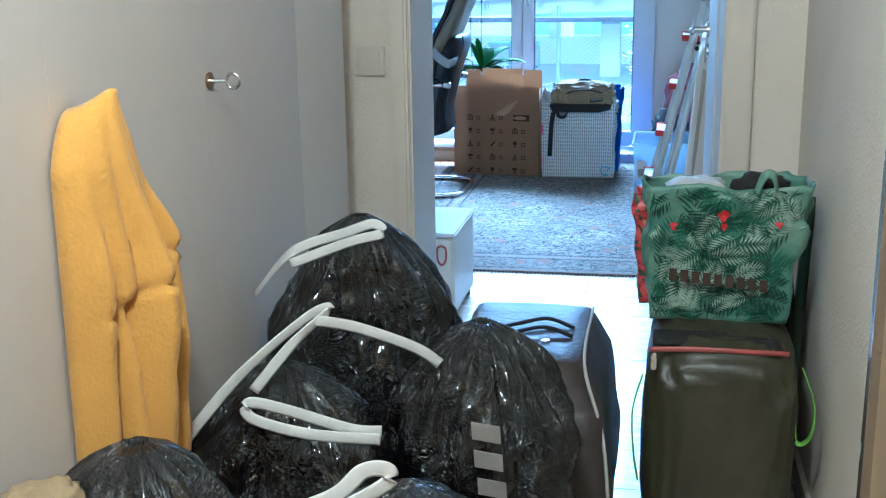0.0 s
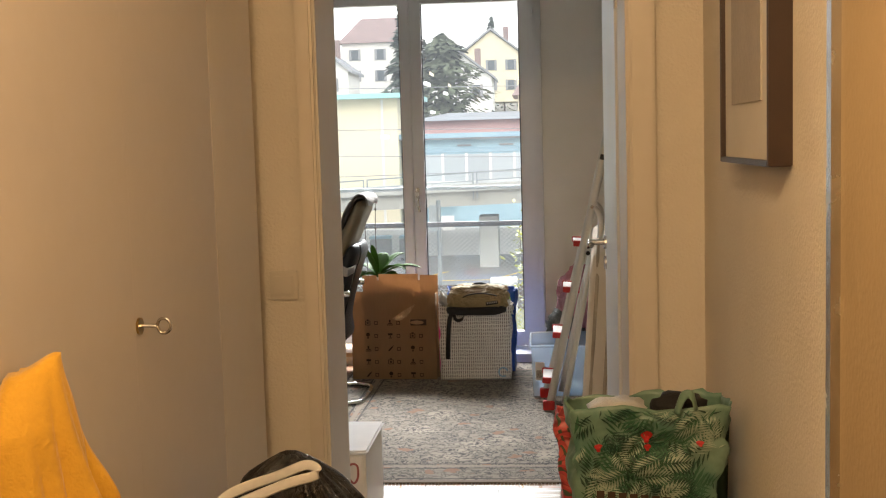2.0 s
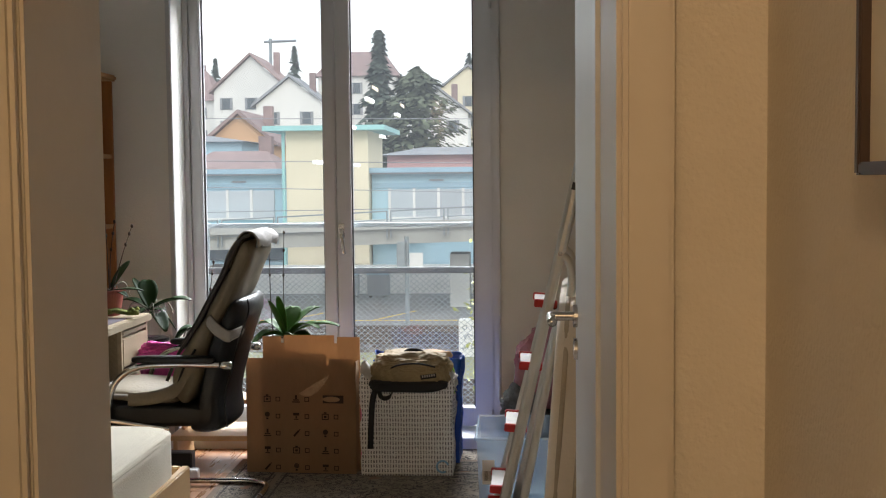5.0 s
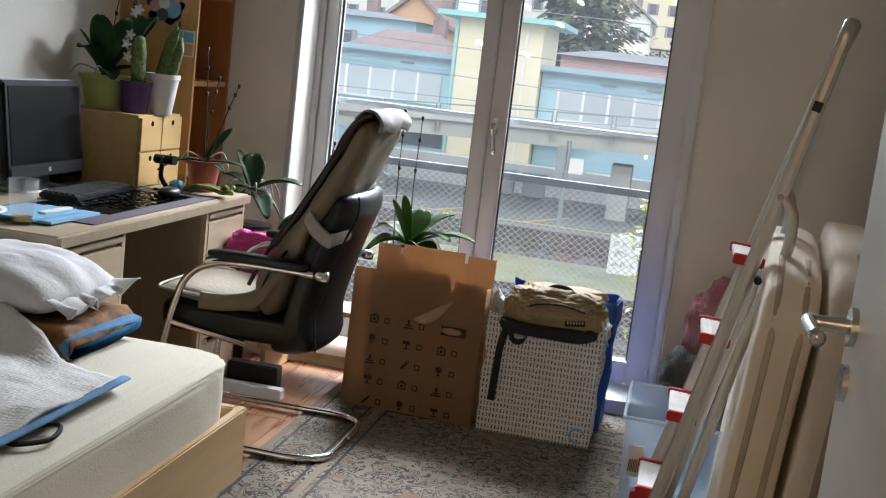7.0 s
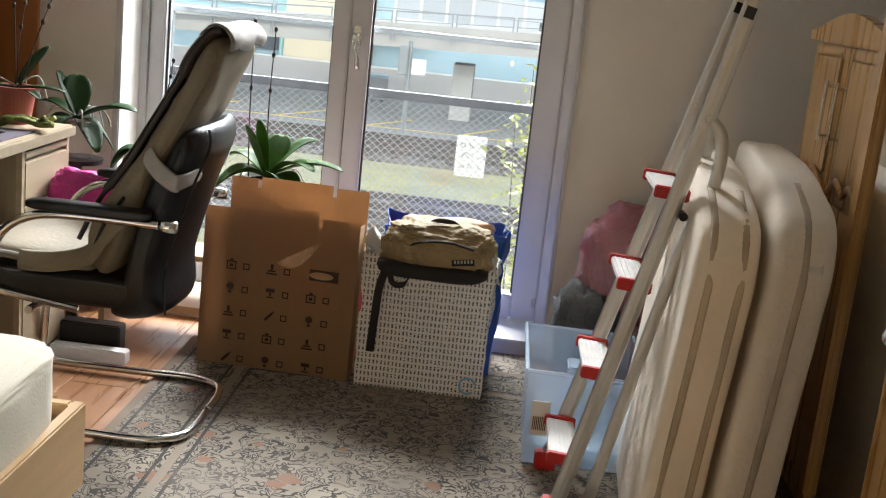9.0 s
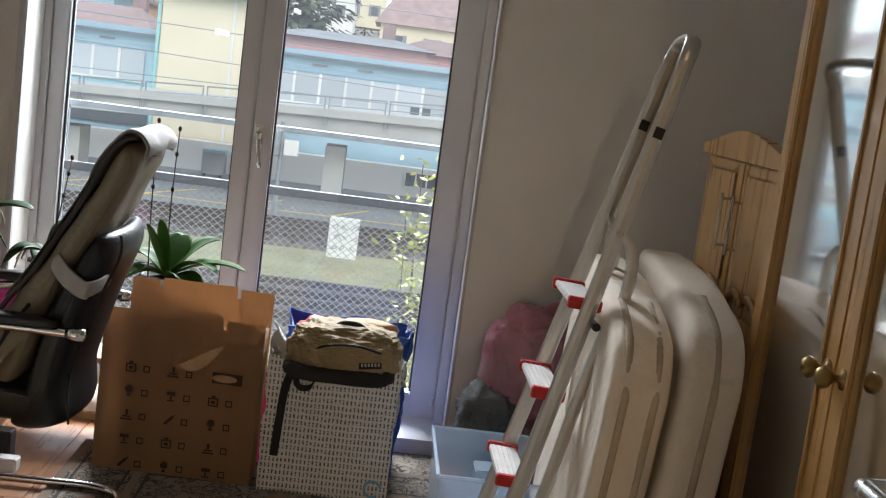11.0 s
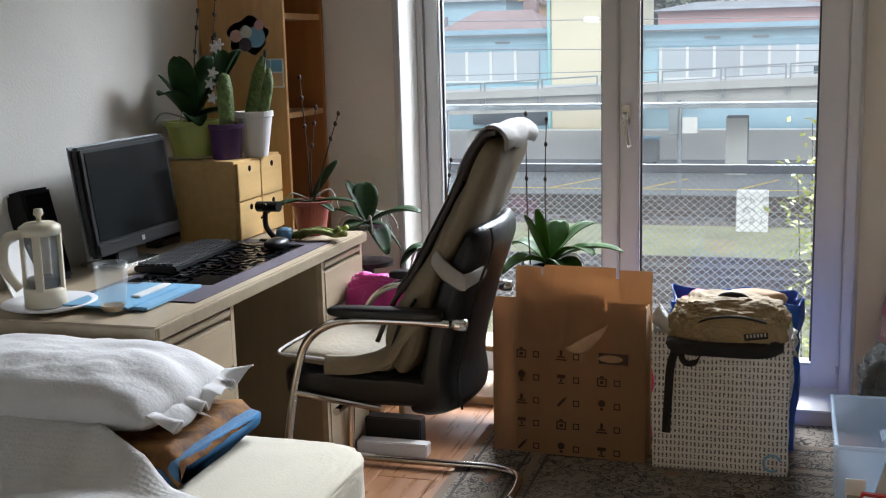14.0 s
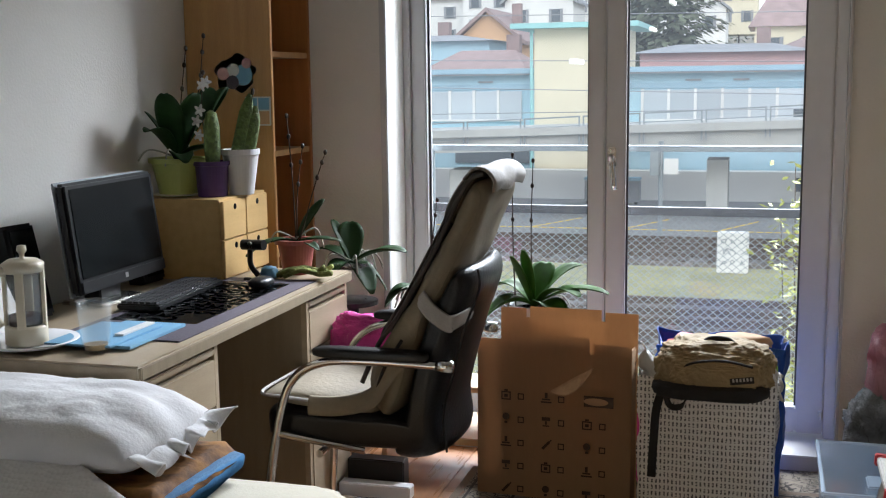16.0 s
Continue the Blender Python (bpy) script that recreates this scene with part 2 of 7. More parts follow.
def floral_material(name, ground, leaf, dark, flower):
    """Fabric print: palm leaves in greens over a pale ground, with red blossoms."""
    m = bpy.data.materials.new(name)
    m.use_nodes = True
    n, l = m.node_tree.nodes, m.node_tree.links
    b, co = n["Principled BSDF"], n.new("ShaderNodeTexCoord")
    z, warp = n.new("ShaderNodeTexNoise"), n.new("ShaderNodeMix")
    z.inputs["Scale"].default_value = 9
    warp.data_type, warp.blend_type = "RGBA", "LINEAR_LIGHT"
    warp.inputs["Factor"].default_value = 0.07
    l.new(co.outputs["Object"], z.inputs["Vector"])
    l.new(co.outputs["Object"], warp.inputs["A"])
    l.new(z.outputs["Color"], warp.inputs["B"])
    last = None
    for scale, lo, hi, colour, rot in ((30, 0.45, 0.6, leaf, 0.7), (22, 0.6, 0.72, dark, -0.8), (34, 0.66, 0.74, tuple(c * 1.6 for c in leaf), 0.2)):
        mp, w, r, x = n.new("ShaderNodeMapping"), n.new("ShaderNodeTexWave"), n.new("ShaderNodeMapRange"), n.new("ShaderNodeMix")
        mp.inputs["Rotation"].default_value = (0, rot, 0)
        w.bands_direction = "Z"
        w.inputs["Scale"].default_value, w.inputs["Distortion"].default_value, w.inputs["Detail Scale"].default_value = scale * 0.45, 11, 0.35
        r.inputs["From Min"].default_value, r.inputs["From Max"].default_value = lo, hi
        x.data_type = "RGBA"
        l.new(warp.outputs["Result"], mp.inputs["Vector"])
        l.new(mp.outputs[0], w.inputs["Vector"])
        l.new(w.outputs["Fac"], r.inputs["Value"])
        l.new(r.outputs["Result"], x.inputs["Factor"])
        if last is None:
            x.inputs["A"].default_value = (*ground, 1)
        else:
            l.new(last, x.inputs["A"])
        x.inputs["B"].default_value = (*colour, 1)
        last = x.outputs["Result"]
    v, r, x = n.new("ShaderNodeTexVoronoi"), n.new("ShaderNodeMapRange"), n.new("ShaderNodeMix")
    v.inputs["Scale"].default_value = 8
    r.inputs["From Min"].default_value, r.inputs["From Max"].default_value = 0.2, 0.16
    x.data_type = "RGBA"
    l.new(warp.outputs["Result"], v.inputs["Vector"])
    l.new(v.outputs["Distance"], r.inputs["Value"])
    l.new(r.outputs["Result"], x.inputs["Factor"])
    l.new(last, x.inputs["A"])
    x.inputs["B"].default_value = (*flower, 1)
    l.new(x.outputs["Result"], b.inputs["Base Color"])
    b.inputs["Roughness"].default_value = 0.42
    return m


M = dict(
    wall=material("white_plaster", (0.80, 0.785, 0.74), 0.85, 0, 0.05, 2, 0.12, 110),
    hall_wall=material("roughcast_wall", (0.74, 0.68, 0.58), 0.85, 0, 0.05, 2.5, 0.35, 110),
    ceiling=material("white_ceiling", (0.82, 0.81, 0.78), 0.9, 0, 0.03, 2, 0.1, 60),
    trim=material("cream_lacquer", (0.68, 0.62, 0.53), 0.38, 0, 0.04, 3, 0.05, 30),
    closet=material("pale_grey_lacquer", (0.58, 0.54, 0.50), 0.45, 0, 0.03, 2, 0.04, 30),
    door=material("white_door_paint", (0.70, 0.70, 0.69), 0.32, 0, 0.03, 3, 0.03, 30),
    pvc=material("white_window_frame", (0.52, 0.525, 0.53), 0.35, 0, 0.04, 3, 0.02, 30),
    gasket=material("grey_rubber_seal", (0.05, 0.05, 0.055), 0.6),
    glass=window_glass(),
    steel=material("brushed_steel", (0.62, 0.61, 0.59), 0.25, 1, 0.06, 10, 0.03, 120),
    chrome=material("chrome_tube", (0.75, 0.75, 0.74), 0.12, 1, 0.04, 8),
    alu=material("aluminium_profile", (0.62, 0.61, 0.58), 0.38, 0.85, 0.08, 5, 0.08, 90, (1, 1, 0.2)),
    brass=material("aged_brass", (0.42, 0.29, 0.12), 0.3, 1, 0.15, 20),
    plank=wood("laminate_floor", (0.40, 0.20, 0.095), (0.27, 0.125, 0.055), 0.28, "y", 0.13, 0.15),
    # boards by the door: the white light on them is put into the colour
    hall_plank=wood("white_lit_floorboards", (0.52, 0.46, 0.38), (0.42, 0.36, 0.29), 0.25, "x", 0.08, 0.2),
    rug=rug_material(),
    maple=wood("maple_veneer", (0.44, 0.36, 0.25), (0.38, 0.305, 0.205), 0.42, "y", 0.0, 0.1),
    # darker maple for the pedestals, back panel and front edge
    maple_dark=wood("darker_maple_veneer", (0.30, 0.245, 0.165), (0.25, 0.20, 0.13), 0.5, "z"),
    beech=wood("beech_veneer", (0.52, 0.30, 0.11), (0.44, 0.24, 0.085), 0.42, "z", 0, 0.1),
    # darker, redder beech for the bookshelf's far side and back panel
    beech_dark=wood("darker_beech_veneer", (0.44, 0.19, 0.06), (0.36, 0.15, 0.045), 0.5, "z"),
    birch=wood("plain_birch", (0.62, 0.42, 0.17), (0.54, 0.35, 0.13), 0.5, "y"),
    bed_wood=wood("pale_bed_board", (0.62, 0.42, 0.22), (0.55, 0.36, 0.18), 0.42, "y"),
    pine=wood("lacquered_pine", (0.66, 0.40, 0.15), (0.56, 0.31, 0.10), 0.28, "z", 0, 0.3),
    card=material("corrugated_cardboard", (0.40, 0.25, 0.135), 0.8, 0, 0.08, 3, 0.12, 60, (1, 1, 0.3)),
    torn_card=material("torn_card_ply", (0.50, 0.34, 0.20), 0.85, 0, 0.1, 20, 0.2, 90),
    ink=material("printed_ink", (0.05, 0.028, 0.016), 0.8, 0, 0.1, 30),
    black_plastic=material("black_plastic", (0.012, 0.012, 0.013), 0.35, 0, 0.1, 10, 0.05, 120),
    screen=material("dark_screen", (0.006, 0.0065, 0.007), 0.16, 0, 0.05, 4),
    leather=material("black_leather", (0.010, 0.010, 0.011), 0.3, 0, 0.15, 8, 0.15, 130),
    taupe=material("taupe_padded_cover", (0.235, 0.195, 0.13), 0.7, 0, 0.12, 5, 0.2, 70),
    taupe_dark=material("dark_piping", (0.035, 0.027, 0.022), 0.6),
    flap_cloth=material("pale_grey_flap", (0.27, 0.255, 0.235), 0.75, 0, 0.1, 14, 0.2, 120),
    grey_strap=material("grey_webbing", (0.42, 0.40, 0.37), 0.7, 0, 0.1, 20, 0.2, 200),
    sheet=material("cream_jersey_sheet", (0.76, 0.71, 0.57), 0.9, 0, 0.04, 5, 0.15, 160, sheen=0.2),
    pillow=material("white_cotton", (0.74, 0.74, 0.75), 0.9, 0, 0.05, 6, 0.15, 120, sheen=0.2),
    blue_cloth=material("blue_bed_linen", (0.11, 0.28, 0.52), 0.85, 0, 0.2, 9, 0.2, 90),
    brown_cloth=material("brown_batik", (0.36, 0.17, 0.045), 0.85, 0, 0.3, 22, 0.2, 90, second=(0.075, 0.028, 0.010)),
    knit=material("pale_waffle_blanket", (0.76, 0.75, 0.74), 0.95, 0, 0.08, 8, 0.5, 150),
    mattress=material("ivory_mattress_cover", (0.78, 0.69, 0.57), 0.85, 0, 0.05, 4, 0.35, 45),
    piping=material("mattress_seam", (0.50, 0.41, 0.30), 0.8),
    mirror=material("mirror_glass", (0.86, 0.88, 0.88), 0.02, 1, 0.0, 1),
    crate=material("clear_plastic_crate", (0.72, 0.83, 0.95), 0.18, 0, 0.04, 4, 0.05, 40, trans=0.0),
    red=material("red_plastic", (0.50, 0.018, 0.018), 0.4, 0, 0.1, 10),
    tread=material("ribbed_white_tread", (0.66, 0.64, 0.61), 0.5, 0, 0.1, 10, 0.6, 140),
    blackbag=crumpled("black_bin_liner", (0.006, 0.006, 0.007), 0.2, 0.55, 7),
    tape=crumpled("white_drawstring", (0.72, 0.71, 0.69), 0.35, 0.4, 25),
    pinkbag=crumpled("pink_sheer_bag", (0.50, 0.16, 0.22), 0.2, 0.6, 12, (0.62, 0.34, 0.38)),
    greybag=crumpled("dark_grey_bag", (0.06, 0.06, 0.065), 0.16, 0.9, 12, (0.3, 0.3, 0.3)),
    bluebag=crumpled("blue_woven_bag", (0.008, 0.07, 0.42), 0.35, 0.3, 10),
    whitefilm=crumpled("white_plastic_film", (0.72, 0.72, 0.71), 0.3, 0.5, 14),
    magenta=crumpled("magenta_bag", (0.75, 0.06, 0.38), 0.35, 0.4, 10),
    printed=printed_bag_material(),
    khaki=material("khaki_canvas", (0.30, 0.225, 0.115), 0.8, 0, 0.14, 9, 0.35, 120),
    black_cloth=material("black_webbing", (0.015, 0.014, 0.014), 0.85, 0, 0.1, 20, 0.3, 200),
    duffel=material("dark_brown_nylon", (0.045, 0.035, 0.032), 0.5, 0, 0.15, 6, 0.3, 60),
    olive=material("olive_coated_canvas", (0.055, 0.05, 0.026), 0.42, 0, 0.2, 6, 0.3, 25),
    lime=material("lime_strap", (0.25, 0.50, 0.03), 0.6),
    floral=material("teal_tote_cloth", (0.085, 0.19, 0.145), 0.42, 0, 0.2, 12, second=(0.20, 0.29, 0.215)),
    frond_dark=material("dark_frond_print", (0.012, 0.055, 0.035), 0.5, 0, 0.1, 20),
    frond_mid=material("green_frond_print", (0.035, 0.13, 0.07), 0.5, 0, 0.1, 20),
    frond_pale=material("pale_frond_print", (0.33, 0.42, 0.33), 0.5, 0, 0.1, 20),
    red_floral=floral_material("red_tote_print", (0.55, 0.10, 0.08), (0.30, 0.04, 0.04), (0.06, 0.09, 0.05), (0.7, 0.25, 0.2)),
    yellow=material("mustard_jersey", (0.60, 0.33, 0.028), 0.9, 0, 0.08, 6, 0.25, 150, sheen=0.2),
    terracotta=material("red_glazed_pot", (0.36, 0.09, 0.075), 0.4, 0, 0.1, 8, 0.1, 40),
    lime_pot=material("pale_green_glaze", (0.42, 0.47, 0.13), 0.35, 0, 0.06, 8),
    purple_pot=material("purple_plastic_pot", (0.075, 0.03, 0.135), 0.4, 0, 0.1, 8),
    white_pot=material("white_ceramic_pot", (0.74, 0.74, 0.75), 0.3, 0, 0.04, 8),
    soil=material("bark_soil", (0.06, 0.04, 0.025), 0.95, 0, 0.3, 40, 1.0, 60),
    leaf=material("dark_orchid_leaf", (0.018, 0.055, 0.014), 0.55, 0, 0.2, 12, 0.1, 40),
    leaf_bright=material("fresh_green_leaf", (0.040, 0.12, 0.014), 0.6, 0, 0.2, 12, 0.1, 40),
    cactus=material("cactus_green", (0.16, 0.24, 0.065), 0.6, 0, 0.25, 60, 0.8, 90),
    stem=material("dry_flower_stem", (0.035, 0.02, 0.012), 0.7),
    root=material("pale_aerial_root", (0.36, 0.38, 0.32), 0.7),
    petal=material("white_petal", (0.72, 0.70, 0.70), 0.6),
    pad=material("purple_grey_desk_pad", (0.085, 0.07, 0.095), 0.6, 0, 0.1, 10, 0.2, 150),
    keys=material("keyboard_keys", (0.035, 0.035, 0.038), 0.45, 0, 0.1, 20),
    blue_paper=material("light_blue_folder", (0.20, 0.42, 0.62), 0.5, 0, 0.05, 6),
    paper=material("white_paper", (0.72, 0.72, 0.70), 0.7, 0, 0.04, 8),
    cream=material("cream_plastic", (0.64, 0.58, 0.44), 0.4, 0, 0.04, 8),
    coffee=material("dark_coffee", (0.03, 0.012, 0.005), 0.15),
    yarn=material("green_yarn", (0.30, 0.34, 0.09), 0.95, 0, 0.3, 30, 0.8, 150),
    darkframe=material("dark_brown_frame", (0.045, 0.024, 0.015), 0.4, 0, 0.1, 8),
    picture=material("faded_print", (0.46, 0.42, 0.36), 0.7, 0, 0.15, 4, second=(0.36, 0.32, 0.27)),
    mount=material("cream_mount", (0.66, 0.62, 0.54), 0.8, 0, 0.04, 6),
    switch=material("ivory_switch", (0.66, 0.61, 0.52), 0.35, 0, 0.03, 6),
    panel_brown=material("ochre_wall_paint", (0.29, 0.21, 0.11), 0.8, 0, 0.05, 3, 0.15, 110),
    green_pole=material("dark_green_pole", (0.06, 0.11, 0.075), 0.5),
    pink_metal=material("white_shelf_laminate", (0.70, 0.66, 0.60), 0.35, 0, 0.04, 6),
    asphalt=material("asphalt", (0.20, 0.20, 0.20), 0.9, 0, 0.12, 0.3, 0.2, 8),
    ballast=material("track_ballast", (0.20, 0.17, 0.155), 0.95, 0, 0.3, 3, 0.8, 12),
    grass=material("rough_grass", (0.30, 0.285, 0.14), 0.95, 0, 0.3, 0.8, 0.8, 10, second=(0.20, 0.20, 0.10)),
    concrete=material("bridge_concrete", (0.44, 0.44, 0.42), 0.85, 0, 0.1, 0.5, 0.1, 6),
    rail=material("rusty_rail", (0.10, 0.07, 0.055), 0.6, 0.3, 0.2, 5),
    galv=material("galvanised_railing", (0.30, 0.33, 0.35), 0.45, 0.6, 0.1, 6),
    dark_bar=material("dark_railing_bar", (0.05, 0.05, 0.055), 0.45, 0.3, 0.1, 6),
    blue_wall=material("sky_blue_cladding", (0.40, 0.58, 0.68), 0.7, 0, 0.06, 0.6, 0.05, 5),
    blue_dark=material("grey_blue_band", (0.30, 0.44, 0.54), 0.7, 0, 0.06, 0.6),
    cyan=material("turquoise_roof_edge", (0.30, 0.56, 0.56), 0.5, 0, 0.06, 1),
    cream_wall=material("cream_render", (0.72, 0.65, 0.49), 0.85, 0, 0.05, 0.5),
    white_wall=material("white_render", (0.72, 0.71, 0.69), 0.85, 0, 0.05, 0.4, rand=0.08),
    pink_wall=material("pink_render", (0.58, 0.36, 0.36), 0.85, 0, 0.05, 0.4),
    orange_wall=material("orange_render", (0.62, 0.38, 0.22), 0.85, 0, 0.05, 0.4),
    blind=material("grey_window_blind", (0.46, 0.50, 0.54), 0.5, 0, 0.05, 1, 0.3, 8, (0.1, 0.1, 3), rand=0.16),
    far_glass=material("far_window_glass", (0.10, 0.12, 0.14), 0.15, 0, 0.1, 1),
    tile_roof=material("faded_roof_tiles", (0.32, 0.23, 0.22), 0.85, 0, 0.15, 1.5, 0.6, 12, rand=0.15),
    slate=material("grey_roof", (0.30, 0.31, 0.33), 0.8, 0, 0.12, 0.8, 0.3, 8),
    # tree greens lightened and greyed: distance haze is put into the colour
    conifer=material("conifer_needles", (0.11, 0.145, 0.115), 0.9, 0, 0.3, 0.5, 0.8, 3),
    hazy_tree=material("broad_evergreen", (0.14, 0.165, 0.10), 0.9, 0, 0.35, 0.5, 0.8, 3),
    trunk=material("tree_bark", (0.10, 0.075, 0.055), 0.9, 0, 0.2, 2, 0.6, 10),
    yellow_leaf=material("yellow_green_leaf", (0.33, 0.34, 0.06), 0.6, 0, 0.25, 3),
    yellow_paint=material("yellow_road_paint", (0.66, 0.44, 0.06), 0.8, 0, 0.1, 2),
    hill=material("wooded_hillside", (0.20, 0.20, 0.16), 0.95, 0, 0.25, 0.06, 0.5, 1, second=(0.28, 0.25, 0.20)),
)


def clear_plastic(name, tint, amount):
    m = bpy.data.materials.new(name)
    m.use_nodes = True
    n, l = m.node_tree.nodes, m.node_tree.links
    b = n["Principled BSDF"]
    b.inputs["Base Color"].default_value = (*tint, 1)
    b.inputs["Roughness"].default_value = 0.15
    b.inputs["Alpha"].default_value = amount
    return m


nn, ll = M["knit"].node_tree.nodes, M["knit"].node_tree.links
cells, knit_relief = nn.new("ShaderNodeTexVoronoi"), nn.new("ShaderNodeBump")
cells.inputs["Scale"].default_value, cells.inputs["Randomness"].default_value = 95, 0.35
knit_relief.inputs["Strength"].default_value, knit_relief.inputs["Distance"].default_value = 0.5, 0.004
ll.new(nn["Texture Coordinate"].outputs["Object"], cells.inputs["Vector"])
ll.new(cells.outputs["Distance"], knit_relief.inputs["Height"])
ll.new(knit_relief.outputs["Normal"], nn["Principled BSDF"].inputs["Normal"])

M["crate"] = clear_plastic("clear_bluish_plastic", (0.62, 0.76, 0.92), 0.45)
M["tumbler"] = clear_plastic("drinking_glass", (0.86, 0.92, 0.94), 0.12)
M["carafe"] = clear_plastic("carafe_glass", (0.85, 0.90, 0.92), 0.10)

for name_, level in (("screen", 0.1), ("black_plastic", 0.3), ("leather", 0.35), ("leaf", 0.2), ("leaf_bright", 0.2)):
    M[name_].node_tree.nodes["Principled BSDF"].inputs["Specular IOR Level"].default_value = level
M["blackbag"].node_tree.nodes["Principled BSDF"].inputs["Coat Weight"].default_value = 0.5

# ---------------------------------------------------------------- mesh tools


def origin(ob):
    return Vector((0, 0, 0)) if ob is None else Vector(ob.location) + origin(ob.parent)


def thing(name, x, y, z, label, category, group="", kind=""):
    ob = new(name)
    ob.empty_display_size = 0.05
    ob.location = (x, y, z)
    return tagged(ob, label, category, group, kind)


def part(name, bm, mat, parent=None, label="", smooth=False, bevel=0.0, category="", kind="", group="", at=None):
    """Links a bmesh, modelled in world coordinates, as one mesh under a thing or a part; with no parent it is a thing itself."""
    if bevel:
        bmesh.ops.bevel(bm, geom=[e for e in bm.edges if len(e.link_faces) == 2 and e.calc_face_angle(0) > 0.5], offset=bevel, segments=2, affect="EDGES", clamp_overlap=True)
    bmesh.ops.recalc_face_normals(bm, faces=bm.faces)
    o = Vector(at) if at else (origin(parent) if parent else Vector((0, 0, 0)))
    if parent is None and at is None and bm.verts:
        lo = [min(v.co[i] for v in bm.verts) for i in range(3)]
        hi = [max(v.co[i] for v in bm.verts) for i in range(3)]
        o = Vector(((lo[0] + hi[0]) / 2, (lo[1] + hi[1]) / 2, lo[2]))
    bm.transform(Matrix.Translation(-o))
    me = bpy.data.meshes.new(name)
    bm.to_mesh(me)
    bm.free()
    me.materials.append(M[mat] if isinstance(mat, str) else mat)
    if smooth:
        for p in me.polygons:
            p.use_smooth = True
    ob = new(name, me)
    if parent:
        ob.parent = parent
        ob.location = o - origin(parent)
    else:
        ob.location = o
    return tagged(ob, label, category, group, kind)


def box(x0, x1, y0, y1, z0, z1, bm=None, m=None):
    bm = bm or bmesh.new()
    r = bmesh.ops.create_cube(bm, size=1, matrix=Matrix.Translation(((x0 + x1) / 2, (y0 + y1) / 2, (z0 + z1) / 2)) @ Matrix.Diagonal((abs(x1 - x0), abs(y1 - y0), abs(z1 - z0), 1)))
    if m is not None:
        bmesh.ops.transform(bm, matrix=m, verts=r["verts"])
    return bm


def rod(p, q, r, n=10, r2=None, bm=None):
    bm = bm or bmesh.new()
    p, q = Vector(p), Vector(q)
    d = q - p
    m = Matrix.Translation((p + q) / 2) @ d.to_track_quat("Z", "Y").to_matrix().to_4x4()
    bmesh.ops.create_cone(bm, cap_ends=True, segments=n, radius1=r, radius2=r if r2 is None else r2, depth=d.length, matrix=m)
    return bm


def curve_points(pts, steps=6):
    """A smooth run through the points."""
    p = [Vector(v) for v in pts]
    out = []
    for i in range(len(p) - 1):
        a, b, c, d = p[max(i - 1, 0)], p[i], p[i + 1], p[min(i + 2, len(p) - 1)]
        for s in range(steps):
            t = s / steps
            out.append(0.5 * (2 * b + (c - a) * t + (2 * a - 5 * b + 4 * c - d) * t * t + (3 * b - a - 3 * c + d) * t**3))
    return out + [p[-1]]


def sweep(pts, w, h=None, n=8, steps=6, side=None, bm=None, taper=None):
    """A tube (or flat band w by h, with side as its broad direction) along a smooth line."""
    bm = bm or bmesh.new()
    line = curve_points(pts, steps) if steps else [Vector(v) for v in pts]
    rings, last = [], None
    for i, c in enumerate(line):
        t = (line[min(i + 1, len(line) - 1)] - line[max(i - 1, 0)]).normalized()
        s = Vector(side) if side else (last if last else (Vector((0, 0, 1)) if abs(t.z) < 0.9 else Vector((1, 0, 0))))
        s = (s - t * s.dot(t)).normalized()
        last = s
        u = t.cross(s)
        k = taper(i / (len(line) - 1)) if taper else 1
        rings.append([bm.verts.new(c + s * math.cos(a) * w * k + u * math.sin(a) * (h or w) * k) for a in (2 * math.pi * j / n for j in range(n))])
    for a, b in zip(rings, rings[1:]):
        for j in range(n):
            bm.faces.new((a[j], a[(j + 1) % n], b[(j + 1) % n], b[j]))
    bm.faces.new(rings[0][::-1])
    bm.faces.new(rings[-1])
    return bm


def lathe(profile, x, y, z, n=28, bm=None, sx=1.0):
    """A turned shape from (radius, height) pairs."""
    bm = bm or bmesh.new()
    rings = [[bm.verts.new((x + r * sx * math.cos(a), y + r * math.sin(a), z + h)) for a in (2 * math.pi * j / n for j in range(n))] for r, h in profile]
    for a, b in zip(rings, rings[1:]):
        for j in range(n):
            bm.faces.new((a[j], a[(j + 1) % n], b[(j + 1) % n], b[j]))
    bm.faces.new(rings[0][::-1])
    bm.faces.new(rings[-1])
    return bm


def sheet(f, nu, nv, thick=0.0, bm=None):
    """A surface from f(u, v), with thickness."""
    bm = bm or bmesh.new()
    g = [[bm.verts.new(f(i / nu, j / nv)) for j in range(nv + 1)] for i in range(nu + 1)]
    faces = [bm.faces.new((g[i][j], g[i + 1][j], g[i + 1][j + 1], g[i][j + 1])) for i in range(nu) for j in range(nv)]
    if thick:
        bmesh.ops.recalc_face_normals(bm, faces=faces)
        bmesh.ops.solidify(bm, geom=faces, thickness=thick)
    return bm


